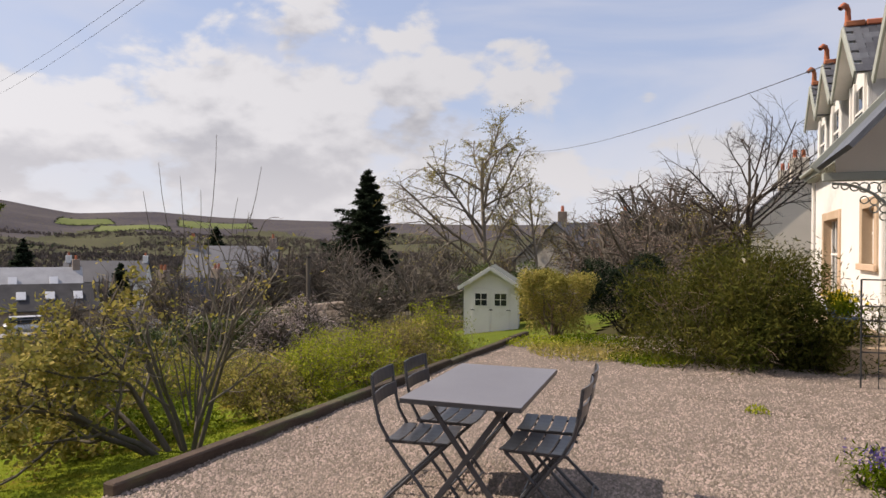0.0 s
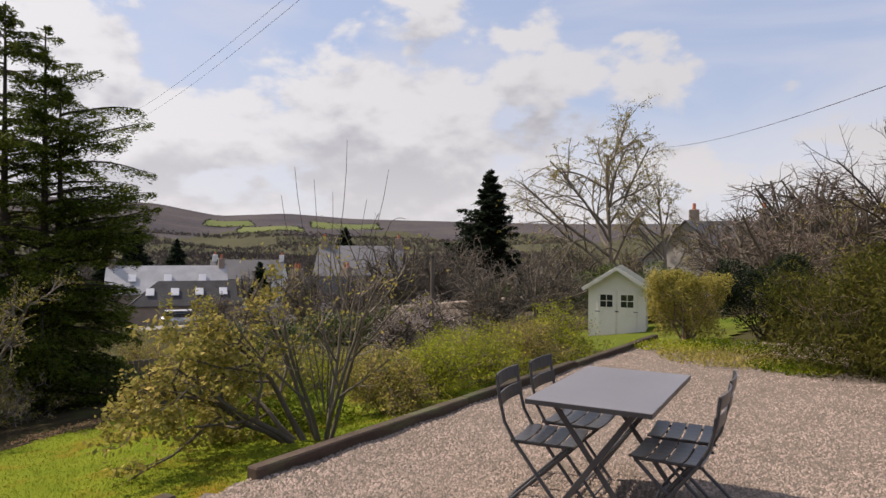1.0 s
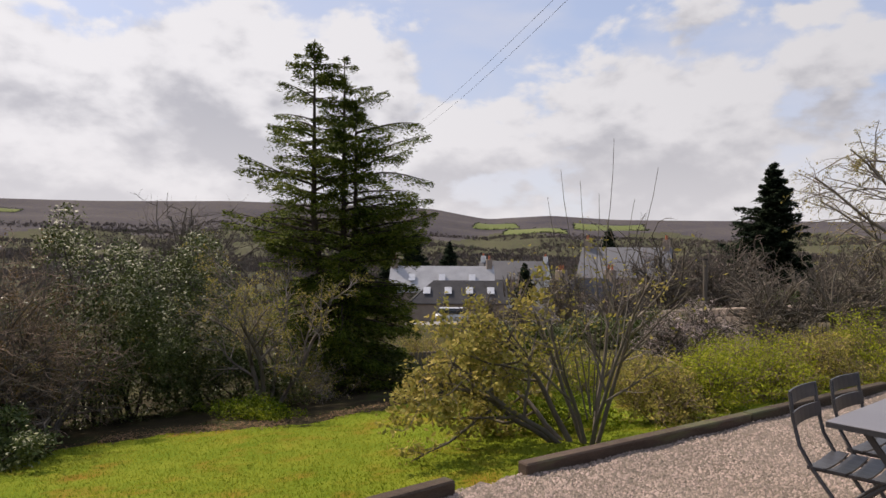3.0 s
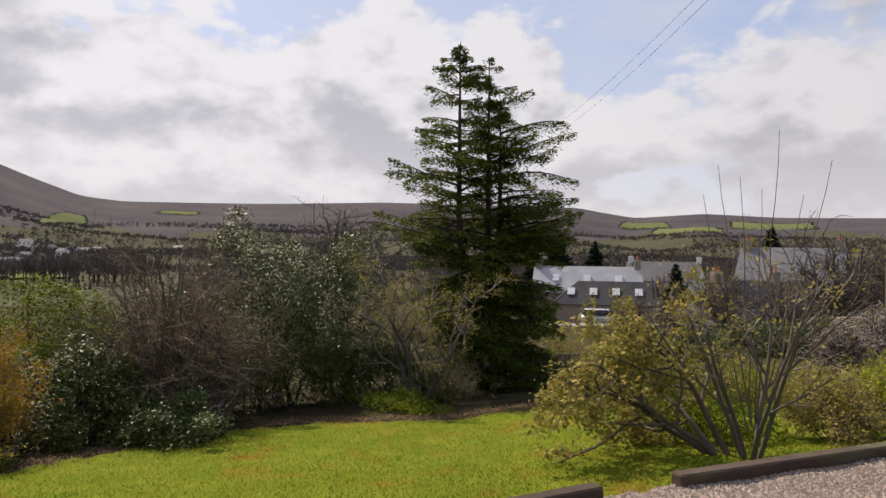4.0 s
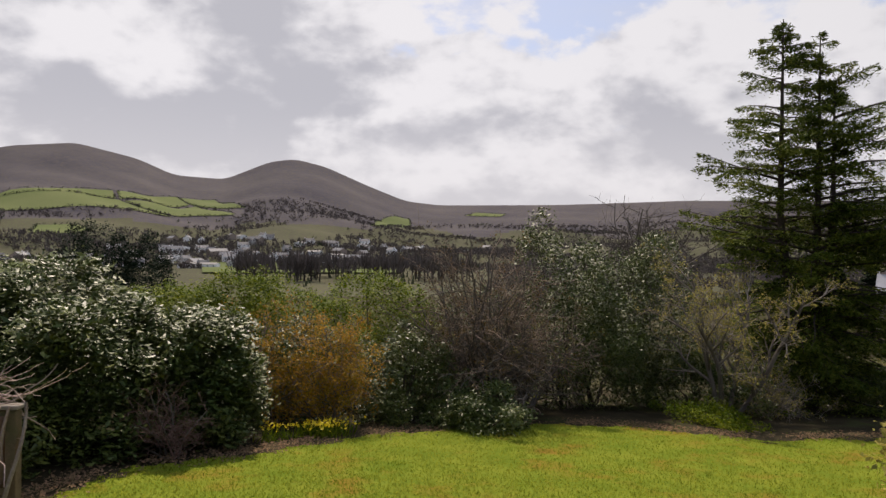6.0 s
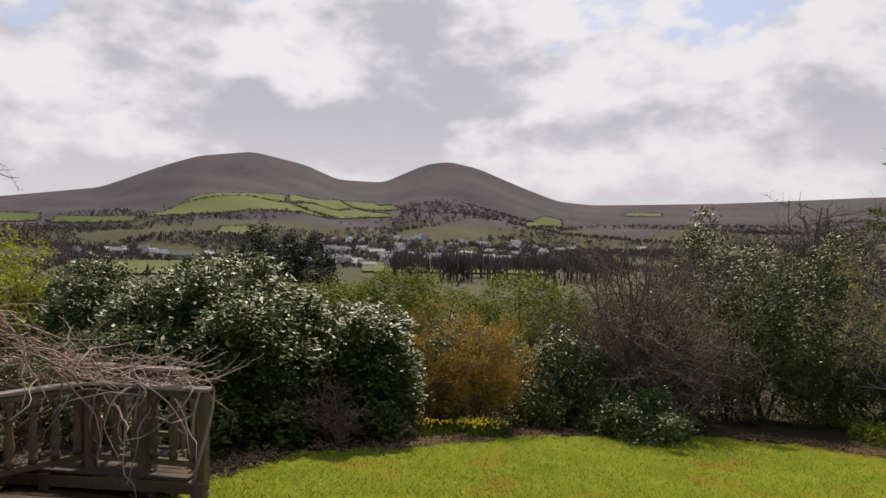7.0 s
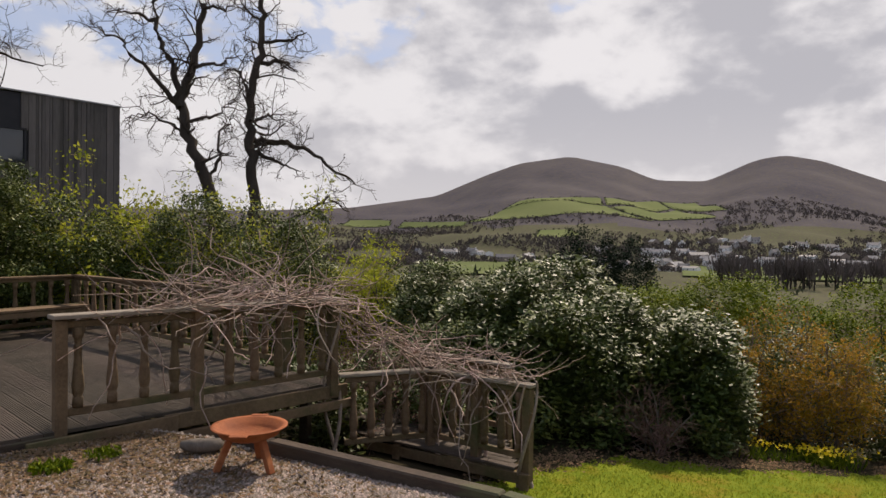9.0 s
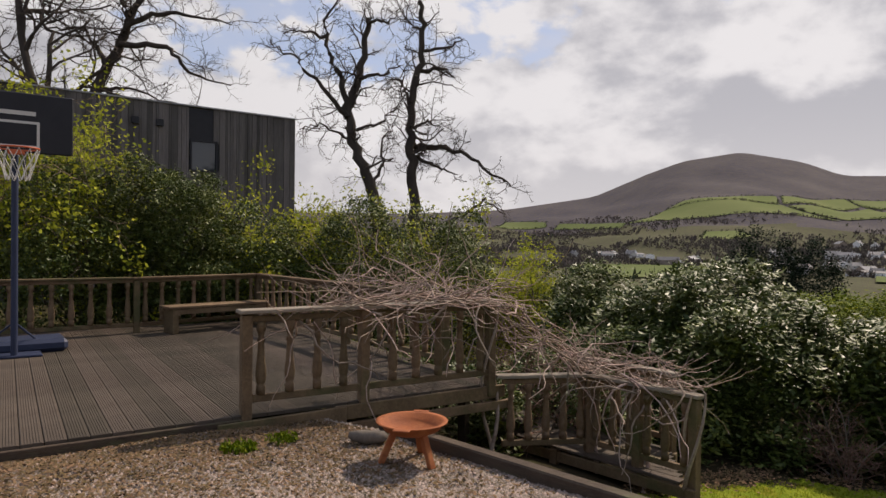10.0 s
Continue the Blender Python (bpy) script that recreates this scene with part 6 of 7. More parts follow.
def build_village():
    # the long steading with slates coloured pale for glare, and rooflights
    p = spot(32.6, 84.0)
    top = EYE + 84 * math.tan(radians(-1.75))
    base = top - 6.4
    c = cottage("steading", "long stone steading with wet-bright slate roof and rooflights", (p[0], p[1], base), 32, 12.5, 7.0, 3.6, 2.8, "rubble", "slateb", "", 0, True)
    q = spot(31.2, 77.0)
    c2 = cottage("steading", "low stone wing with grey slate roof and four rooflights", (q[0], q[1], -6.9), 32, 10.5, 6.4, 2.3, 2.2, "rubble", "darkslate", "", 0, False, hip=2.6)
    for ob, w, d, h, r, n in ((c, 12.5, 7.0, 3.6, 2.8, 3), (c2, 10.5, 6.4, 2.3, 2.2, 4)):
        for k in range(n):
            x = -w / 2 + w * (k + 0.7) / (n + 0.4)
            m = Matrix.Translation((x, -d / 4 - 0.15, h + r / 2 + 0.15)) @ Matrix.Rotation(math.atan2(r, d / 2), 4, "X")
            part("rooflight", box((-0.4, -0.6, 0.02), (0.4, 0.6, 0.12), 0.02, m), M["silver"], ob, "pale rooflight")
    # white gabled cottage with chimneys
    p = spot(20.5, 62.0)
    cottage("cottage", "stone cottage with dark slate roof and tall chimneys", (p[0], p[1], -7.4), 66, 7.0, 5.5, 3.0, 3.0, "rubble", "farslate", "", 2, True)
    p = spot(22.7, 46.0)
    cottage("outbuilding", "low white rendered outbuilding with slate lean-to roof", (p[0], p[1], -6.0), 20, 4.2, 3.4, 2.6, 1.0, "white", "farslate", "", 0, False, category="outbuilding")
    p = spot(17.3, 75.0)
    cottage("cottage", "stone house roof with chimney behind the garden trees", (p[0], p[1], -5.5), 10, 9.0, 7.0, 4.0, 3.0, "rubble", "farslate", "", 2, True)
    p = spot(26.5, 120.0)
    cottage("cottage", "pale distant house beyond the fir trees", (p[0], p[1], -9), 15, 12.0, 8.0, 5.0, 3.0, "white", "farslate", "", 3, True)
    p = spot(-10.8, 52.0)
    cottage("cottage", "grey harled cottage with paired gables behind the birches", (p[0], p[1], -2.4), 60, 7.0, 6.0, 3.2, 2.6, "roughcast", "farslate", "", 2, False)
    p = spot(-12.6, 53.0)
    cottage("cottage", "slate-roofed wing of the cottage behind the hedge", (p[0], p[1], -2.2), -12, 5.5, 5.0, 3.3, 2.4, "rubble", "farslate", "", 2, True)
    p = spot(-27.4, 44.0)
    cottage("neighbour_house", "yellow sandstone villa with white sash windows", (p[0], p[1], -1.2), 68.7, 7.0, 5.0, 4.4, 2.4, "cream", "farslate", "", 3, True)
    # yard, car and walls
    y = spot(30.0, 66)
    sheet("yard", "pale tarmac yard beside the steading", "road", lambda x, yy: np.hypot((x - y[0]) / 7, (yy - y[1]) / 4.5) < 1, y[0] - 8, y[0] + 8, y[1] - 6, y[1] + 6, 1.0, lambda x, yy: land(x, yy) + 0.05, M["asphalt"])
    car = spot(31.3, 64.0, 0.05)
    cob = thing("car", "silver estate car parked in the yard", "car", tuple(car), 35)
    bm = box((-2.1, -0.85, 0.3), (2.1, 0.85, 0.95), 0.15)
    part("body", bm, M["silver"], cob, smooth=True)
    bm = box((-1.9, -0.72, 0.93), (0.9, 0.72, 1.5), 0.22)
    part("cabin", bm, M["glass"], cob)
    part("roof", box((-1.7, -0.64, 1.48), (0.55, 0.64, 1.53), 0.02), M["silver"], cob)
    for x in (-1.3, 1.3):
        for s in (-0.82, 0.82):
            w = part("wheel", lathe([(0.33, -0.1), (0.33, 0.1)], 16, Matrix.Translation((x, s, 0.33)) @ Matrix.Rotation(math.pi / 2, 4, "X")), M["black"], cob)
            part("rim", lathe([(0.2, -0.115), (0.2, 0.115)], 12, Matrix.Translation((x, s, 0.33)) @ Matrix.Rotation(math.pi / 2, 4, "X")), M["silver"], w)
    # garden walls and hedges below the terrace
    for b0, d0, b1, d1, h, mat, nm, lab in ((16.5, 36, 3.5, 30, 1.5, "rubble", "garden_wall", "dark rubble stone garden wall"), (20, 33, 2.5, 26, 0.9, "sleeper", "fence", "grey weathered board fence below the wall"),
                                            (38.5, 21.0, 33.0, 20.0, 0.9, "sleeper", "fence", "low dark timber fence at the lawn's foot")):
        a, b = spot(b0, d0), spot(b1, d1)
        ob = thing(nm, lab, nm.replace("_", " "), tuple(a))
        a, b = Vector(a), Vector(b)
        n = int((b - a).length / (0.42 if mat == "rubble" else 0.14))
        if mat == "rubble":
            part("core", bar((0, 0, h / 2 - 0.3), tuple(b - a + Vector((0, 0, h / 2 - 0.3))), 0.3, h + 0.5), M["rubble"], ob)
            rng = random.Random(4)
            me = None
            for r in range(4):
                for k in range(n):
                    if me is None:
                        bm = box((-0.2, -0.21, -h / 9.5), (0.2, 0.21, h / 9.5), 0.035)
                        me = bpy.data.meshes.new("stone")
                        bm.to_mesh(me)
                        bm.free()
                        me.materials.append(M["rubble"])
                    o = under(new("stone", me), ob)
                    t = (k + (0.5 if r % 2 else 0)) / n
                    q = (b - a) * t
                    o.matrix_local = pose(q.x, q.y, q.z + h * (r + 0.5) / 4, rng.uniform(-4, 4), rng.uniform(-4, 4), math.degrees(math.atan2((b - a).y, (b - a).x)) + rng.uniform(-4, 4))
        else:
            me = None
            ang = math.degrees(math.atan2((b - a).y, (b - a).x))
            for k in range(n):
                if me is None:
                    bm = box((-0.055, -0.012, -0.1), (0.055, 0.012, h), 0.004)
                    me = bpy.data.meshes.new("fence_board")
                    bm.to_mesh(me)
                    bm.free()
                    me.materials.append(M["cap"])
                o = under(new("fence_board", me), ob)
                q = (b - a) * (k / n)
                zz = float(land(a.x + q.x, a.y + q.y)) - a.z
                o.matrix_local = pose(q.x, q.y, zz, 0, 0, ang)


build_village()


def build_wires():
    for i, (a, b, sag, r) in enumerate((((34.5, 60, 12.0), (-12, 9.0, 9.2), 0.5, 0.009), ((34.8, 60, 12.6), (-13.5, 9.0, 9.6), 0.5, 0.009), ((-5.5, 60, 10.5), (-30.0, 14, 5.0), 0.8, 0.009), ((112, 160, 2.0), (95, 150, -3.5), 1.5, 0.05))):
        p, q = way(a[0]) * a[1], way(b[0]) * b[1]
        p.z, q.z = a[2], b[2]
        P = [tuple(p.lerp(q, t) - Vector((0, 0, sag * 4 * t * (1 - t)))) for t in np.linspace(0, 1, 24)]
        V, F = tube(P, r, 4)
        tagged(piece("overhead_cable", V, F, M["wire"]), "thin black overhead cable against the sky", "cable", "overhead cables")
    for b, d, h in ((29.0, 85, 6.5), (11.3, 30, 3.6), (112.0, 60, 4.2)):
        p = spot(b, d)
        ob = thing("utility_pole", "plain grey timber utility pole", "pole", tuple(p), group="utility poles")
        rod([(0, 0, -0.3), (0, 0, h / 2), (0, 0, h)], 0.09, M["bark"], "pole", ob, 8)
        rod([(0, 0, h), (0, 0, h + 0.05)], 0.1, M["iron"], "cap", ob, 8)


build_wires()

# ---- the house ----
HU, HN = Vector((0.3633, 0.9317, 0)), Vector((0.9317, -0.3633, 0))      # along the front, and into the house


def hs(a, b, z=0.0):
    return HU * a + HN * b + Vector((0, 0, z))


HM = Matrix((HU, HN, Vector((0, 0, 1)))).transposed().to_4x4()      # local x along, y into the house


def house_block(ob, name, lo, hi, mat, bevel=0.0, label="", parent=None):
    o = part(name, box(lo, hi, bevel), mat, parent or ob, label)
    return o


def slate_mesh():
    bm = box((-0.5, -0.5, -0.006), (0.5, 0.5, 0.006))
    me = bpy.data.meshes.new("slate")
    bm.to_mesh(me)
    bm.free()
    me.materials.append(M["slates"])
    return me


SLATE = slate_mesh()


def build_house():
    ob = thing("house", "white rendered house with slate roof and gabled dormers", "house")
    ob.matrix_world = HM
    F, EV = 2.82, 3.65
    for a0, a1, z0, z1 in ((10.9, 13.7, 0.2, EV), (13.7, 15.1, 0.2, 1.25), (13.7, 15.1, 2.6, EV), (15.1, 17.2, 0.2, EV), (17.2, 19.6, 2.55, EV), (19.6, 21.0, 0.2, EV), (17.2, 19.6, 0.2, 0.45)):
        house_block(ob, "wall", (a0, F, z0), (a1, F + 0.4, z1), M["white"])
    house_block(ob, "wall", (20.6, F + 0.4, 0.2), (21.0, F + 7.0, EV), M["white"])
    house_block(ob, "wall", (10.9, F + 6.6, 0.2), (20.6, F + 7.0, EV), M["white"])
    # stone window surrounds and sashes
    for a0, a1, z0, z1 in ((13.7, 15.1, 1.25, 2.6), (17.2, 19.6, 0.45, 2.55)):
        win = house_block(ob, "window", (a0 + 0.2, F + 0.2, z0 + 0.12), (a1 - 0.2, F + 0.215, z1 - 0.2), M["glass"], label="dark sash window in a sandstone surround")
        house_block(ob, "jamb", (a0, F - 0.04, z0), (a0 + 0.2, F + 0.22, z1), M["stone"], 0.01, parent=win)
        house_block(ob, "jamb", (a1 - 0.2, F - 0.04, z0), (a1, F + 0.22, z1), M["stone"], 0.01, parent=win)
        house_block(ob, "lintel", (a0 + 0.2, F - 0.04, z1 - 0.2), (a1 - 0.2, F + 0.22, z1), M["stone"], 0.01, parent=win)
        house_block(ob, "sill", (a0 - 0.05, F - 0.09, z0), (a1 + 0.05, F - 0.042, z0 + 0.12), M["stone"], 0.01, parent=win)
        n = 2 if a1 - a0 < 2 else 4
        for k in range(n + 1):
            x = a0 + 0.22 + (a1 - a0 - 0.44) * k / n
            house_block(ob, "sash_bar", (x - 0.03, F + 0.15, z0 + 0.12), (x + 0.03, F + 0.195, z1 - 0.2), M["white"], 0.004, parent=win)
        house_block(ob, "sash_bar", (a0 + 0.2, F + 0.14, (z0 + z1) / 2), (a1 - 0.2, F + 0.149, (z0 + z1) / 2 + 0.05), M["white"], parent=win)
    # main roof: courses of slate, each a step proud of the one below
    for k in range(26):
        y, z = F - 0.28 + k * 0.17, EV + 0.03 + k * 0.15
        bm = bmesh.new()
        n = 34
        for i in range(n):
            x = 10.7 + (21.15 - 10.7) * (i + (0.5 if k % 2 else 0)) / n
            w = (21.15 - 10.7) / n
            if x + w > 21.2:
                continue
            v = [bm.verts.new(c) for c in ((x + 0.005, y, z), (x + w - 0.005, y, z), (x + w - 0.005, y + 0.2, z + 0.165), (x + 0.005, y + 0.2, z + 0.165),
                                            (x + 0.005, y, z - 0.012), (x + w - 0.005, y, z - 0.012))]
            bm.faces.new(v[:4])
            bm.faces.new((v[4], v[5], v[1], v[0]))
        tagged(part("slate_course", bm, M["slate"], ob), kind="stuff")
    bm = bmesh.new()
    v = [bm.verts.new(c) for c in ((10.7, F - 0.26, EV), (21.15, F - 0.26, EV), (21.15, F + 4.2, EV + 3.93), (10.7, F + 4.2, EV + 3.93))]
    bm.faces.new(v)
    part("roof", bm, M["slate"], ob)
    bm = bmesh.new()
    v = [bm.verts.new(c) for c in ((10.7, F + 4.2, EV + 3.93), (21.15, F + 4.2, EV + 3.93), (21.15, F + 7.4, EV - 0.1), (10.7, F + 7.4, EV - 0.1))]
    bm.faces.new(v)
    part("roof", bm, M["slate"], ob)
    gut = rod([(10.5, F - 0.33, EV + 0.02), (16, F - 0.33, EV + 0.01), (21.2, F - 0.33, EV)], 0.055, M["sage"], "gutter", ob, 8)
    house_block(ob, "fascia", (10.7, F - 0.27, EV - 0.14), (21.15, F - 0.24, EV), M["sage"])
    house_block(ob, "soffit", (10.7, F - 0.24, EV - 0.1), (21.1, F - 0.002, EV - 0.07), M["cream"])
    for k in range(24):
        a = 10.9 + k * 0.43
        house_block(ob, "rafter_end", (a, F - 0.23, EV - 0.19), (a + 0.07, F - 0.003, EV - 0.102), M["sage"], 0.006)
    rod([(20.95, F - 0.06, EV - 0.1), (20.95, F - 0.06, 0.3)], 0.04, M["white"], "downpipe", ob, 8)
    rod([(13.2, F - 0.05, EV - 0.1), (13.2, F - 0.05, 0.3)], 0.035, M["white"], "downpipe", ob, 8)
    # wallhead dormers
    for a, w, top in ((11.3, 2.1, 5.5), (15.1, 2.1, 5.95), (17.55, 1.8, 5.85), (19.45, 1.7, 5.8)):
        h = w / 2
        ev = top - h * 1.0
        face = F - 0.02
        bm = bmesh.new()
        pts = [(a - h + 0.18, EV + 0.02), (a + h - 0.18, EV + 0.02), (a + h - 0.18, ev + 0.1), (a, top - 0.1), (a - h + 0.18, ev + 0.1)]
        f0 = [bm.verts.new((x, face, z)) for x, z in pts]
        f1 = [bm.verts.new((x, face + 2.0, z)) for x, z in pts]
        bm.faces.new(f0)
        bm.faces.new(f1[::-1])
        for i in range(5):
            j = (i + 1) % 5
            bm.faces.new((f0[j], f0[i], f1[i], f1[j]))
        bmesh.ops.recalc_face_normals(bm, faces=bm.faces)
        dorm = part("dormer", bm, M["white"], ob, "white gabled dormer with sash window")
        part("cheek", box((a - h + 0.165, face + 0.30, EV), (a - h + 0.176, face + 1.9, ev)), M["slate"], dorm)
        part("pane", box((a - 0.42, face - 0.012, EV + 0.25), (a + 0.42, face - 0.004, ev - 0.12)), M["glass"], dorm)
        for x in (a - h + 0.18, a - 0.52, a + 0.42, a + h - 0.28):
            part("pilaster", box((x, face - 0.06, EV + 0.05), (x + 0.10, face - 0.002, ev + 0.05), 0.008), M["white"], dorm)
        part("sash_bar", box((a - 0.42, face - 0.03, (EV + ev) / 2), (a + 0.42, face - 0.0125, (EV + ev) / 2 + 0.05)), M["white"], dorm)
        for s in (-1, 1):
            ln = math.hypot(h + 0.12, top - ev + 0.1)
            rise = top - ev + 0.1
            tilt = math.atan2(rise, h + 0.12)
            for c in range(9):
                t = (c + 0.6) / 9
                for i in range(8):
                    y0 = face - 0.18 + i * 0.27 + (0.13 if c % 2 else 0)
                    o = under(new("slate", SLATE), dorm)
                    o.matrix_local = (Matrix.Translation((a + s * (h + 0.12) * t, y0, top - rise * t + 0.06)) @ Matrix.Rotation(s * tilt, 4, "Y")
                                      @ Matrix.Rotation(s * 0.07, 4, "Y") @ Matrix.Diagonal((ln / 9 * 1.25, 0.262, 1, 1)))
            part("barge_board", bar((a, face - 0.33, top - 0.03), (a + s * (h + 0.12), face - 0.33, ev - 0.13), 0.04, 0.16, 0.006), M["sage"], dorm)
            part("verge_soffit", bar((a, face - 0.16, top - 0.02), (a + s * (h + 0.1), face - 0.16, ev - 0.10), 0.31, 0.02), M["white"], dorm)
        for k in range(6):
            y0 = face - 0.3 + k * 0.36
            part("ridge_tile", box((a - 0.09, y0, top + 0.02), (a + 0.09, y0 + 0.35, top + 0.13 + (0.03 if k == 2 else 0)), 0.02), M["terracotta"], dorm)
        V, Fc = tube([(a, face - 0.24, top + 0.1), (a, face - 0.24, top + 0.36), (a - 0.03, face - 0.27, top + 0.42), (a - 0.10, face - 0.33, top + 0.43), (a - 0.13, face - 0.40, top + 0.36)], [0.06, 0.05, 0.055, 0.06, 0.05], 8)
        piece("finial", V, Fc, M["terracotta"], dorm, smooth=True)
    # porch end: boarded gable, beam, post and cast-iron fretwork
    pa = 10.6
    bm = bmesh.new()
    v = [(1.66, 2.68), (2.8, 2.68), (2.8, 4.1), (1.66, 2.92)]
    f0 = [bm.verts.new((pa, y, z)) for y, z in v]
    f1 = [bm.verts.new((pa - 0.06, y, z)) for y, z in v]
    bm.faces.new(f0)
    bm.faces.new(f1[::-1])
    for i in range(4):
        j = (i + 1) % 4
        bm.faces.new((f0[j], f0[i], f1[i], f1[j]))
    bmesh.ops.recalc_face_normals(bm, faces=bm.faces)
    part("porch_gable", bm, M["cream"], ob, "cream boarded gable end of the porch")
    house_block(ob, "porch_beam", (pa - 0.1, 1.5, 2.56), (pa + 0.04, 2.6, 2.677), M["sage"], 0.01)
    part("porch_roof", bar((pa - 2.2, 1.98, 3.32), (pa + 0.12, 1.98, 3.32), 1.55, 0.06, 0.0, up=(0, -0.74, 0.67)), M["slate"], ob)
    part("porch_verge", bar((pa + 0.10, 1.42, 2.74), (pa + 0.10, 2.6, 4.04), 0.05, 0.16, 0.006), M["sage"], ob)
    for k in range(9):
        y, z = 1.55 + k * 0.125, 2.80 + k * 0.137
        part("bracket", box((pa + 0.0, y, z), (pa + 0.095, y + 0.05, z + 0.09), 0.005), M["sage"], ob)
    fret = thing("porch_fretwork", "sage-painted cast-iron scrollwork bracket of the porch", "ironwork")
    fret.matrix_world = HM
    fret.parent = None
    arc = [(pa - 0.03, 1.62 + 0.78 * (1 - math.cos(t)), 1.85 + 0.0 + 0.68 * math.sin(t)) for t in np.linspace(0.0, math.pi / 2, 12)]
    arc = [(x, 4.02 - y, z) for x, y, z in arc]
    rod(arc, 0.022, M["sage"], "arch", fret, 6)
    for k in range(7):
        y = 1.66 + k * 0.115
        r = 0.035 + 0.010 * min(k, 4)
        zc = 2.535 - r
        rod([(pa - 0.03, y + r * math.cos(t), zc + r * math.sin(t)) for t in np.linspace(0, 2 * math.pi, 13)], 0.011, M["sage"], "scroll", fret, 5)
        if k > 2:
            r2 = 0.05
            for q in range(1, k - 1):
                rod([(pa - 0.03, y + r2 * math.cos(t), zc - r - q * 0.105 + r2 * math.sin(t)) for t in np.linspace(0, 2 * math.pi, 11)], 0.010, M["sage"], "scroll", fret, 5)
    house_block(ob, "porch_post", (pa - 0.08, 2.38, 0.35), (pa + 0.02, 2.48, 2.56), M["iron"], 0.01)
    # black sheet across the porch opening, standing in for the shade inside
    house_block(ob, "porch_opening_shade", (pa - 0.6, 2.50, 0.35), (pa - 0.55, 3.6, 2.5), M["black"])


build_house()


def build_house_terrace():
    bm = box((10.2, 1.55, -0.1), (23.0, 2.55, 0.34), 0.01)
    o = part("paving", bm, M["stone"])
    o.matrix_world = HM
    tagged(o, "sandstone-edged paved strip along the house front", "paving", kind="structure")
    fence = thing("iron_railing", "thin dark iron railing between juniper and house", "railing", (4.92, 7.9, 0.30))
    d = Vector((0.9, -0.25, 0)).normalized()
    fence_len = 2.6
    for z in (0.97, 0.66, 0.49, 0.31, 0.12):
        rod([(0, 0, z), tuple(d * fence_len / 2 + Vector((0, 0, z - 0.006))), tuple(d * fence_len + Vector((0, 0, z)))], 0.009, M["iron"], "rail", fence, 5)
    for k in range(15):
        p = d * (fence_len * k / 14)
        top = 0.97 if k % 5 == 0 else 0.66
        rod([(p.x, p.y, -0.31), (p.x, p.y, top)], 0.011 if k % 5 == 0 else 0.006, M["iron"], "upright", fence, 5)
    for i, (a, b, r, h) in enumerate(((11.9, 1.95, 0.17, 0.36), (10.9, 1.85, 0.15, 0.34), (12.9, 2.05, 0.15, 0.3))):
        p = hs(a, b, 0.34)
        pot = thing("plant_pot", "blue glazed pot of spring flowers by the house", "plant pot", tuple(p), group="pots by the house")
        part("pot", lathe([(r * 0.7, 0), (r * 0.95, h * 0.9), (r * 1.05, h * 0.92), (r * 1.05, h), (r * 0.9, h), (r * 0.85, h * 0.9), (0.02, h * 0.88)], 16), M["bluepot"], pot, smooth=True)
        rng = np.random.default_rng(200 + i)
        C = rng.normal(0, 1, (260, 3)) * (r * 0.6, r * 0.6, 0.07) + (0, 0, h + 0.13)
        V, F = leaves(rng, C, 0.14, 0.14, 0.0, 0.0, np.tile([0, 0, 1.0], (260, 1)), 2.0)
        piece("foliage", V, F, M["laurel"], pot)
        C = rng.normal(0, 1, (60, 3)) * (r * 0.7, r * 0.7, 0.04) + (0, 0, h + 0.24)
        V, F = leaves(rng, C, 0.05, 0.8, 0.3)
        piece("blossom", V, F, M["yellow"], pot)


build_house_terrace()

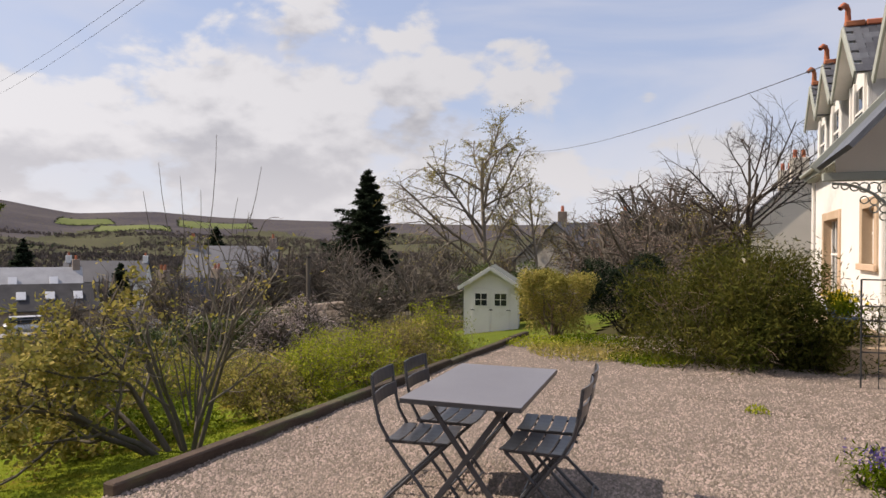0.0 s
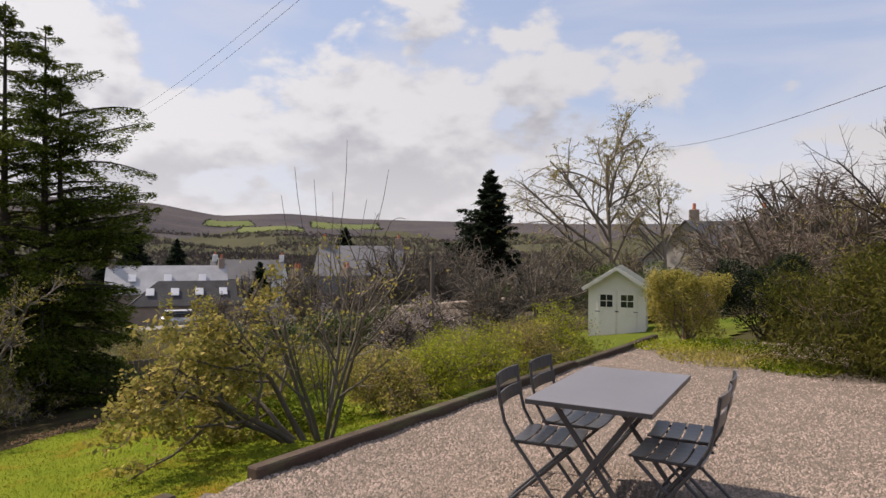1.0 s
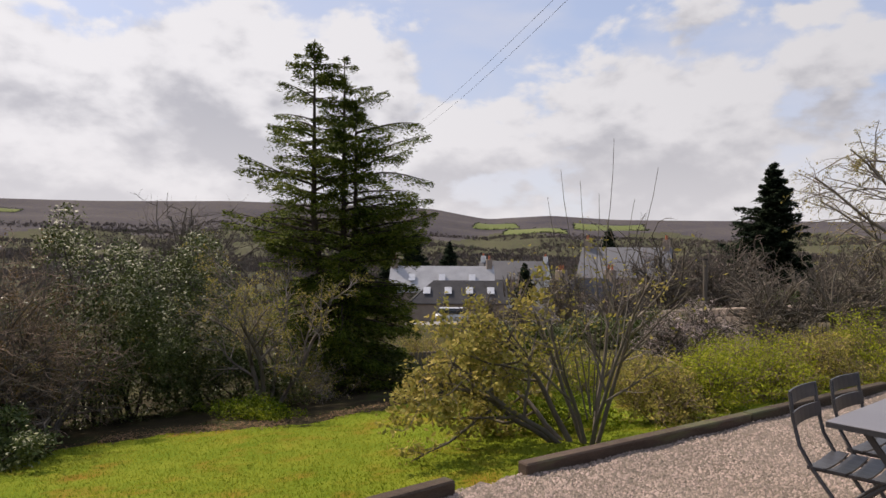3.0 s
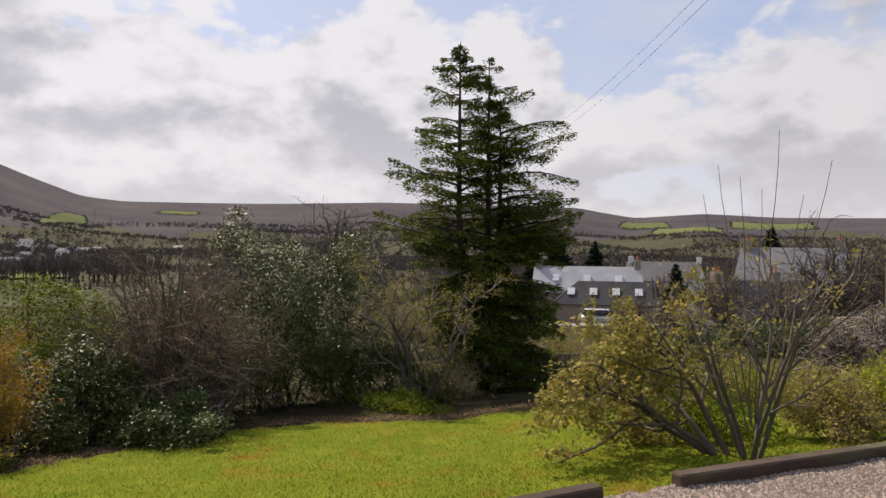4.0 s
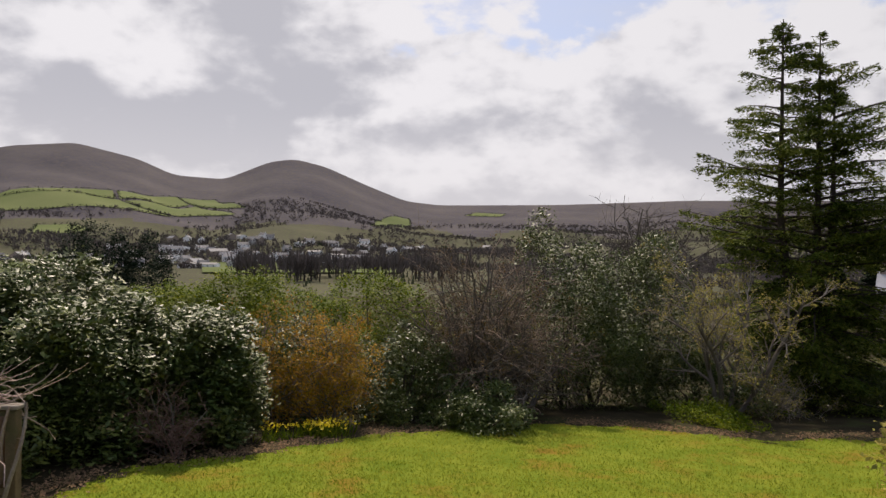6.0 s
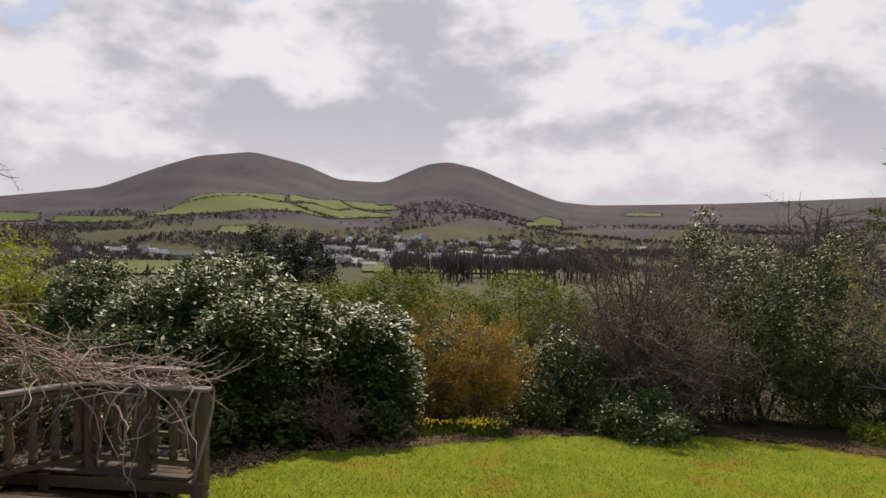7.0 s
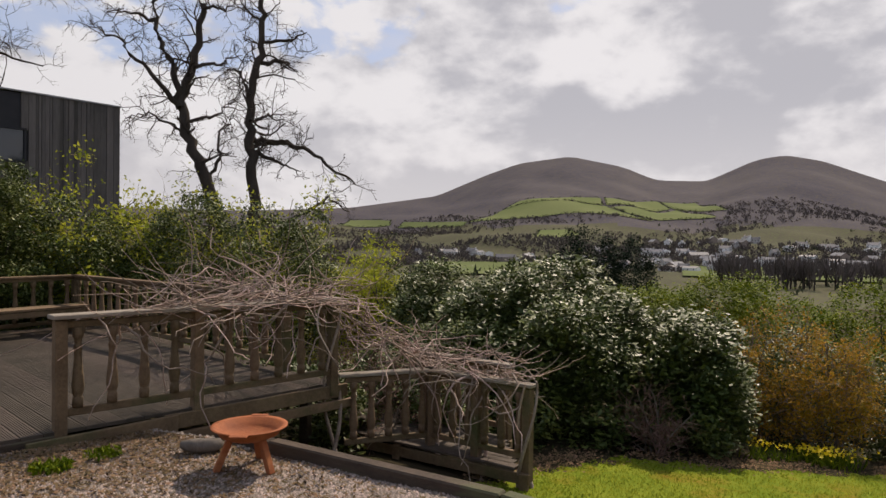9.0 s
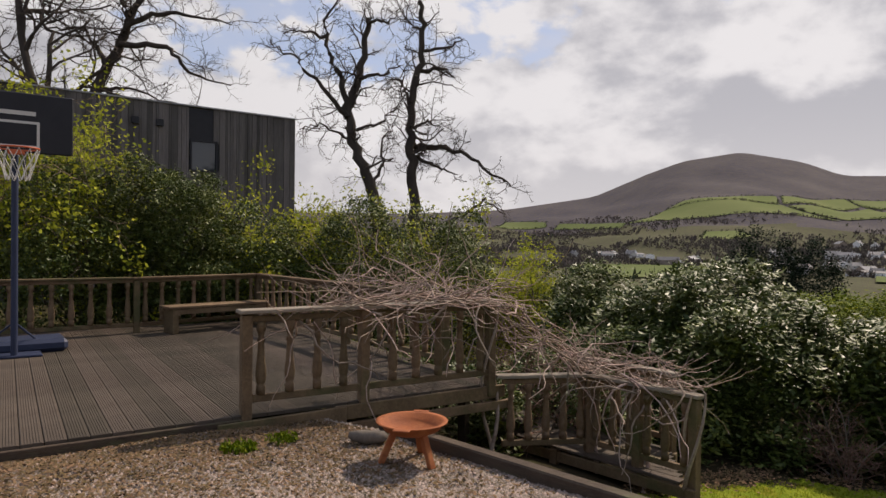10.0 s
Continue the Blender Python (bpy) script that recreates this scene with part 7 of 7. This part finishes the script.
# ---- timber-clad house behind the deck, and the basketball stand ----
def build_timber_house():
    pr, pl = way(134.9) * 22.3, way(146.7) * 20.75
    u = (pl - pr).normalized()
    ln = 13.0
    n = Vector((u.y, -u.x, 0))
    if n.dot(-pr) < 0:
        n = -n
    ob = thing("timber_house", "flat-roofed house clad in dark weathered vertical boards", "house", (pr.x, pr.y, 0))
    ob.matrix_world = Matrix.Translation((pr.x, pr.y, 0)) @ Matrix((u, -n, Vector((0, 0, 1)))).transposed().to_4x4()
    top = 5.42
    rng = random.Random(12)
    part("wall", box((0.02, 0.03, -1.5), (ln, 5.0, top - 0.03)), M["black"], ob)
    x = 0.0
    wins = ((2.55, 3.25, 3.6, 4.42), (2.75, 3.3, 2.1, 2.75))
    while x < ln:
        w = rng.choice((0.07, 0.1, 0.14, 0.18))
        d = rng.uniform(0.0, 0.028)
        spans = [(-1.5, top)]
        for a, b, z0, z1 in wins:
            if x + w > a and x < b:
                spans = [s for lo, hi in spans for s in ((lo, z0), (z1, hi)) if z0 > lo and z1 < hi] or spans
        for lo, hi in spans:
            part("cladding_board", box((x + 0.004, -d, lo), (x + w - 0.004, 0.028, hi)), M["cladding"], ob)
        x += w
    part("roof_edge", box((-0.03, -0.06, top + 0.002), (ln, 5.0, top + 0.04)), M["slateb"], ob)
    for a, b, z0, z1 in wins:
        w = part("window", box((a, 0.012, z0), (b, 0.026, z1)), M["glass"], ob, "square window in a black frame")
        part("frame", box((a - 0.05, -0.045, z0 - 0.05), (a, 0.01, z1 + 0.05)), M["black"], w)
        part("frame", box((b, -0.045, z0 - 0.05), (b + 0.05, 0.01, z1 + 0.05)), M["black"], w)
        part("frame", box((a, -0.045, z1), (b, 0.01, z1 + 0.05)), M["black"], w)
        part("frame", box((a, -0.045, z0 - 0.05), (b, 0.01, z0)), M["black"], w)
    for a in (4.05, 4.7):
        part("vent", box((a, -0.09, 4.75), (a + 0.2, -0.032, 4.95), 0.01), M["black"], ob)


build_timber_house()


def build_basket():
    ob = thing("basketball_stand", "portable basketball stand with black backboard on the deck", "basketball hoop", (-4.25, -9.0, DECK_Z), -22)
    # local x runs along the board, y out over the court
    rod([(0, 0, 0.0), (0, 0, 1.6), (0, 0, 2.55)], 0.04, M["navy"], "pole", ob, 10)
    part("base", box((-0.62, -0.85, 0.0), (0.62, -0.25, 0.17), 0.05), M["navy"], ob)
    part("foot", box((-0.3, -0.25, 0.0), (0.3, 0.06, 0.035), 0.01), M["navy"], ob)
    for s in (-1, 1):
        rod([(0.3 * s, -0.5, 0.12), (0.02 * s, -0.02, 0.42)], 0.014, M["navy"], "strut", ob, 6)
        rod([(0.1 * s, 0.0, 2.35), (0.1 * s, 0.2, 2.72)], 0.016, M["navy"], "arm", ob, 6)
    bd = part("backboard", box((-0.6, 0.2, 2.50), (0.6, 0.235, 3.22), 0.012), M["black"], ob, "black backboard with white square")
    for lo, hi in (((-0.24, 0.237, 2.56), (0.24, 0.24, 2.59)), ((-0.24, 0.237, 2.85), (0.24, 0.24, 2.88)), ((-0.24, 0.237, 2.59), (-0.21, 0.24, 2.85)), ((0.21, 0.237, 2.59), (0.24, 0.24, 2.85)), ((-0.2, 0.237, 2.95), (0.2, 0.24, 3.0))):
        part("marking", box(lo, hi), M["cord"], bd)
    rim = rod([(0.22 * math.cos(t), 0.49 + 0.22 * math.sin(t), 2.52) for t in np.linspace(0, 2 * math.pi, 25)], 0.011, M["orange"], "rim", ob, 6)
    part("rim_bracket", box((-0.09, 0.237, 2.47), (0.09, 0.29, 2.53), 0.006), M["orange"], ob)
    net = Sticks()
    for k in range(12):
        for s in (-1, 1):
            t0 = 2 * math.pi * k / 12
            P = [(r * math.cos(t0 + s * q), 0.49 + r * math.sin(t0 + s * q), 2.51 - z) for r, q, z in ((0.22, 0, 0), (0.19, 0.26, 0.12), (0.15, 0.5, 0.24), (0.12, 0.75, 0.36))]
            net.add(np.array(P), [0.004] * 4)
    net.build("net", M["cord"], ob, 4)


build_basket()

# ---- vine over the balustrades, litter, weeds, flowers ----
def build_vine():
    rng = np.random.default_rng(61)
    runs = ((np.array((*POST_1, 0.98)), np.array((*POST_3, 1.0)), 0.42, 140), (np.array((*POST_3, 0.9)), np.array((-7.3, -6.0, 1.05)), 0.5, 110), (np.array((*POST_3, 0.9)), np.array((*LP_A, 0.22)), 0.3, 80),
            (np.array((*LP_A, 0.2)), np.array((*LP_C, 0.2)), 0.26, 70), (np.array((-7.5, -3.6, 0.35)), np.array((-7.7, -2.0, 0.15)), 0.4, 80))
    ob = thing("climbing_vine", "leafless tangled vine sprawling over deck and landing rails", "climbing plant")
    thick, thin = Sticks(), Sticks()
    for j, (a, b, w, n) in enumerate(runs):
        u = unit(b - a)
        for k in range(n):
            t = rng.uniform(0.15 if j == 0 else 0.0, 1.0) ** (0.75 if j == 0 else 1)
            p = a + (b - a) * t + rng.normal(0, w * 0.36, 3) * (1, 1, 0.30) + np.array([0, 0, 0.03])
            d = u * rng.choice((-1, 1)) * rng.uniform(0.4, 1.4) + rng.normal(0, 0.5, 3) * (1, 1, 0.45)
            L = rng.uniform(0.3, 1.3 if j < 2 else 0.75)
            P = branch(rng, p, d, L, 9, 0.22, -0.015 if rng.uniform() < 0.7 else 0.04)
            P[:, 2] = np.maximum(P[:, 2], p[2] - 0.35)
            thin.add(P, np.linspace(rng.uniform(0.003, 0.010), 0.003, 9))
    # long stems that hang and wind down the posts
    for k in range(90):
        a, b, w, n = runs[rng.integers(0, 4)]
        p = a + (b - a) * rng.uniform(0.1, 1) + rng.normal(0, 0.1, 3)
        P = branch(rng, p, rng.normal(0, 0.6, 3) + (0, 0, -0.6), rng.uniform(0.5, 1.2), 10, 0.3, -0.05)
        P[:, 2] = np.maximum(P[:, 2], land(P[:, 0], P[:, 1]) + 0.05)
        thick.add(P, np.linspace(rng.uniform(0.006, 0.014), 0.004, 10))
    for q in (LP_C, LP_B, POST_3, LP_A):
        z0 = float(land(*q))
        for s in range(2):
            ph = rng.uniform(0, 6)
            zz = np.linspace(z0, 0.2 if q != POST_3 else 0.9, 14)
            P = np.stack([q[0] + 0.09 * np.cos(zz * 3.2 + ph), q[1] + 0.09 * np.sin(zz * 3.2 + ph), zz], -1)
            thick.add(P, np.linspace(0.024, 0.012, 14))
    thick.build("stem", M["vine"], ob, 5)
    thin.build("tangle", M["vine"], ob, 3)


build_vine()
twig_bush("bare_shrub", "fine reddish leafless shrub behind the landing rails", (-8.0, -3.6, -1.25), (0.8, 0.8, 1.75), 26, 9, M["twigr"], 176, 0.014)


def build_litter():
    rng = np.random.default_rng(62)
    n = 24000
    t = rng.uniform(0, 1, n)
    c = np.stack([DECK_A[0] + FRONT[0] * t * 1.0, DECK_A[1] + FRONT[1] * t, np.zeros(n)], -1)
    off = rng.exponential(1.1, n)
    c[:, 0] += -AY.x * off + rng.normal(0, 0.1, n)
    c[:, 1] += -AY.y * off + rng.normal(0, 0.1, n)
    keep = on_gravel(c[:, 0], c[:, 1]) & (c[:, 0] > edge_x(c[:, 1]) + 0.08)
    c = c[keep]
    c[:, 2] = gravel_z(c[:, 0], c[:, 1]) + 0.014
    V, F = leaves(rng, c, 0.036, 0.5, 1.2)
    # browns the gravel, and stands in for the self-shading of backlit stones
    tagged(piece("leaf_litter", V, F, M["litter"]), "brown dead leaf litter strewn on the gravel by the deck", "leaf litter", kind="stuff")
    m = 9000
    b, e = rng.uniform(30, 108, m), rng.normal(0.3, 0.3, m)
    reach = np.interp(b, *zip(*LAWN_REACH)) + e
    c = np.stack([-np.sin(np.radians(b)) * reach, np.cos(np.radians(b)) * reach, np.zeros(m)], -1)
    c = c[(np.sin(b * 1.1) + np.sin(b * 0.37 + 1) + rng.normal(0, 0.8, m) > -0.6) & (fall(c[:, 0], c[:, 1]) > 0.3)]
    c[:, 2] = land(c[:, 0], c[:, 1]) + 0.085
    V, F = leaves(rng, c, 0.05, 0.5, 1.2)
    tagged(piece("leaf_litter", V, F, M["litter"]), "brown fallen leaves along the edge of the lawn", "leaf litter", kind="stuff")
    for i, (x, y, r, n, m) in enumerate(((-3.55, -4.15, 0.14, 260, "laurel"), (-3.9, -4.05, 0.14, 160, "laurel"), (2.2, 10.4, 0.9, 2400, "olive"), (1.7, 11.4, 0.7, 1600, "spring"), (3.0, 9.7, 0.6, 1500, "laurel"), (2.6, 11.6, 0.8, 1800, "laurel"), (3.1, 6.6, 0.12, 70, "spring"))):
        a, q = rng.uniform(0, 6.3, n), r * rng.uniform(0, 1, n) ** 0.6
        C = np.stack([np.cos(a) * q, np.sin(a) * q, rng.uniform(0.01, 0.06 if i > 1 else 0.05, n)], -1)
        V, F = leaves(rng, C, 0.06, 0.25, 0.1, 0.0, np.tile([0, 0, 1.0], (n, 1)), 1.4)
        ob = thing("weed_patch", "low green weeds growing through the gravel", "weeds", (x, y, 0.0), group="weeds in the gravel")
        piece("foliage", V, F, M[m], ob)


build_litter()


def build_daffodils():
    rng = np.random.default_rng(63)
    for b, d, n in ((80.0, 11.2, 14), (81.2, 11.2, 10), (83.6, 11.0, 5), (84.6, 10.9, 4), (78.8, 11.4, 8)):
        p = spot(b, d)
        ob = thing("daffodil_clump", "clump of yellow daffodils at the lawn's edge", "flowers", tuple(p), group="daffodils")
        C = rng.normal(0, 0.13, (n * 9, 3)) * (1, 1, 0) + (0, 0, 0.12)
        V, F = leaves(rng, C, 0.3, 0.07, 0.0, 0.0, np.tile([0, 0, 1.0], (len(C), 1)), 2.5)
        piece("foliage", V, F, M["laurel"], ob)
        C = rng.normal(0, 0.15, (n * 5, 3)) * (1, 1, 0.15) + (0, 0, 0.27)
        V, F = leaves(rng, C, 0.05, 0.9, 0.2)
        piece("blossom", V, F, M["yellow"], ob)


build_daffodils()


def build_lavender():
    ob = bush("lavender", "low grey-green lavender tuft with purple flower heads", (2.98, 4.46, -0.02), (0.24, 0.22, 0.15), 900, 0.07, M["laurel"], 64, aspect=0.18, lump=0.4, up=0.1, stems=6)
    rng = np.random.default_rng(65)
    C = rng.normal(0, 1, (150, 3)) * (0.11, 0.11, 0.03) + (0, 0, 0.24)
    V, F = leaves(rng, C, 0.04, 0.45, 0.1)
    piece("blossom", V, F, M["lavender"], ob)


build_lavender()
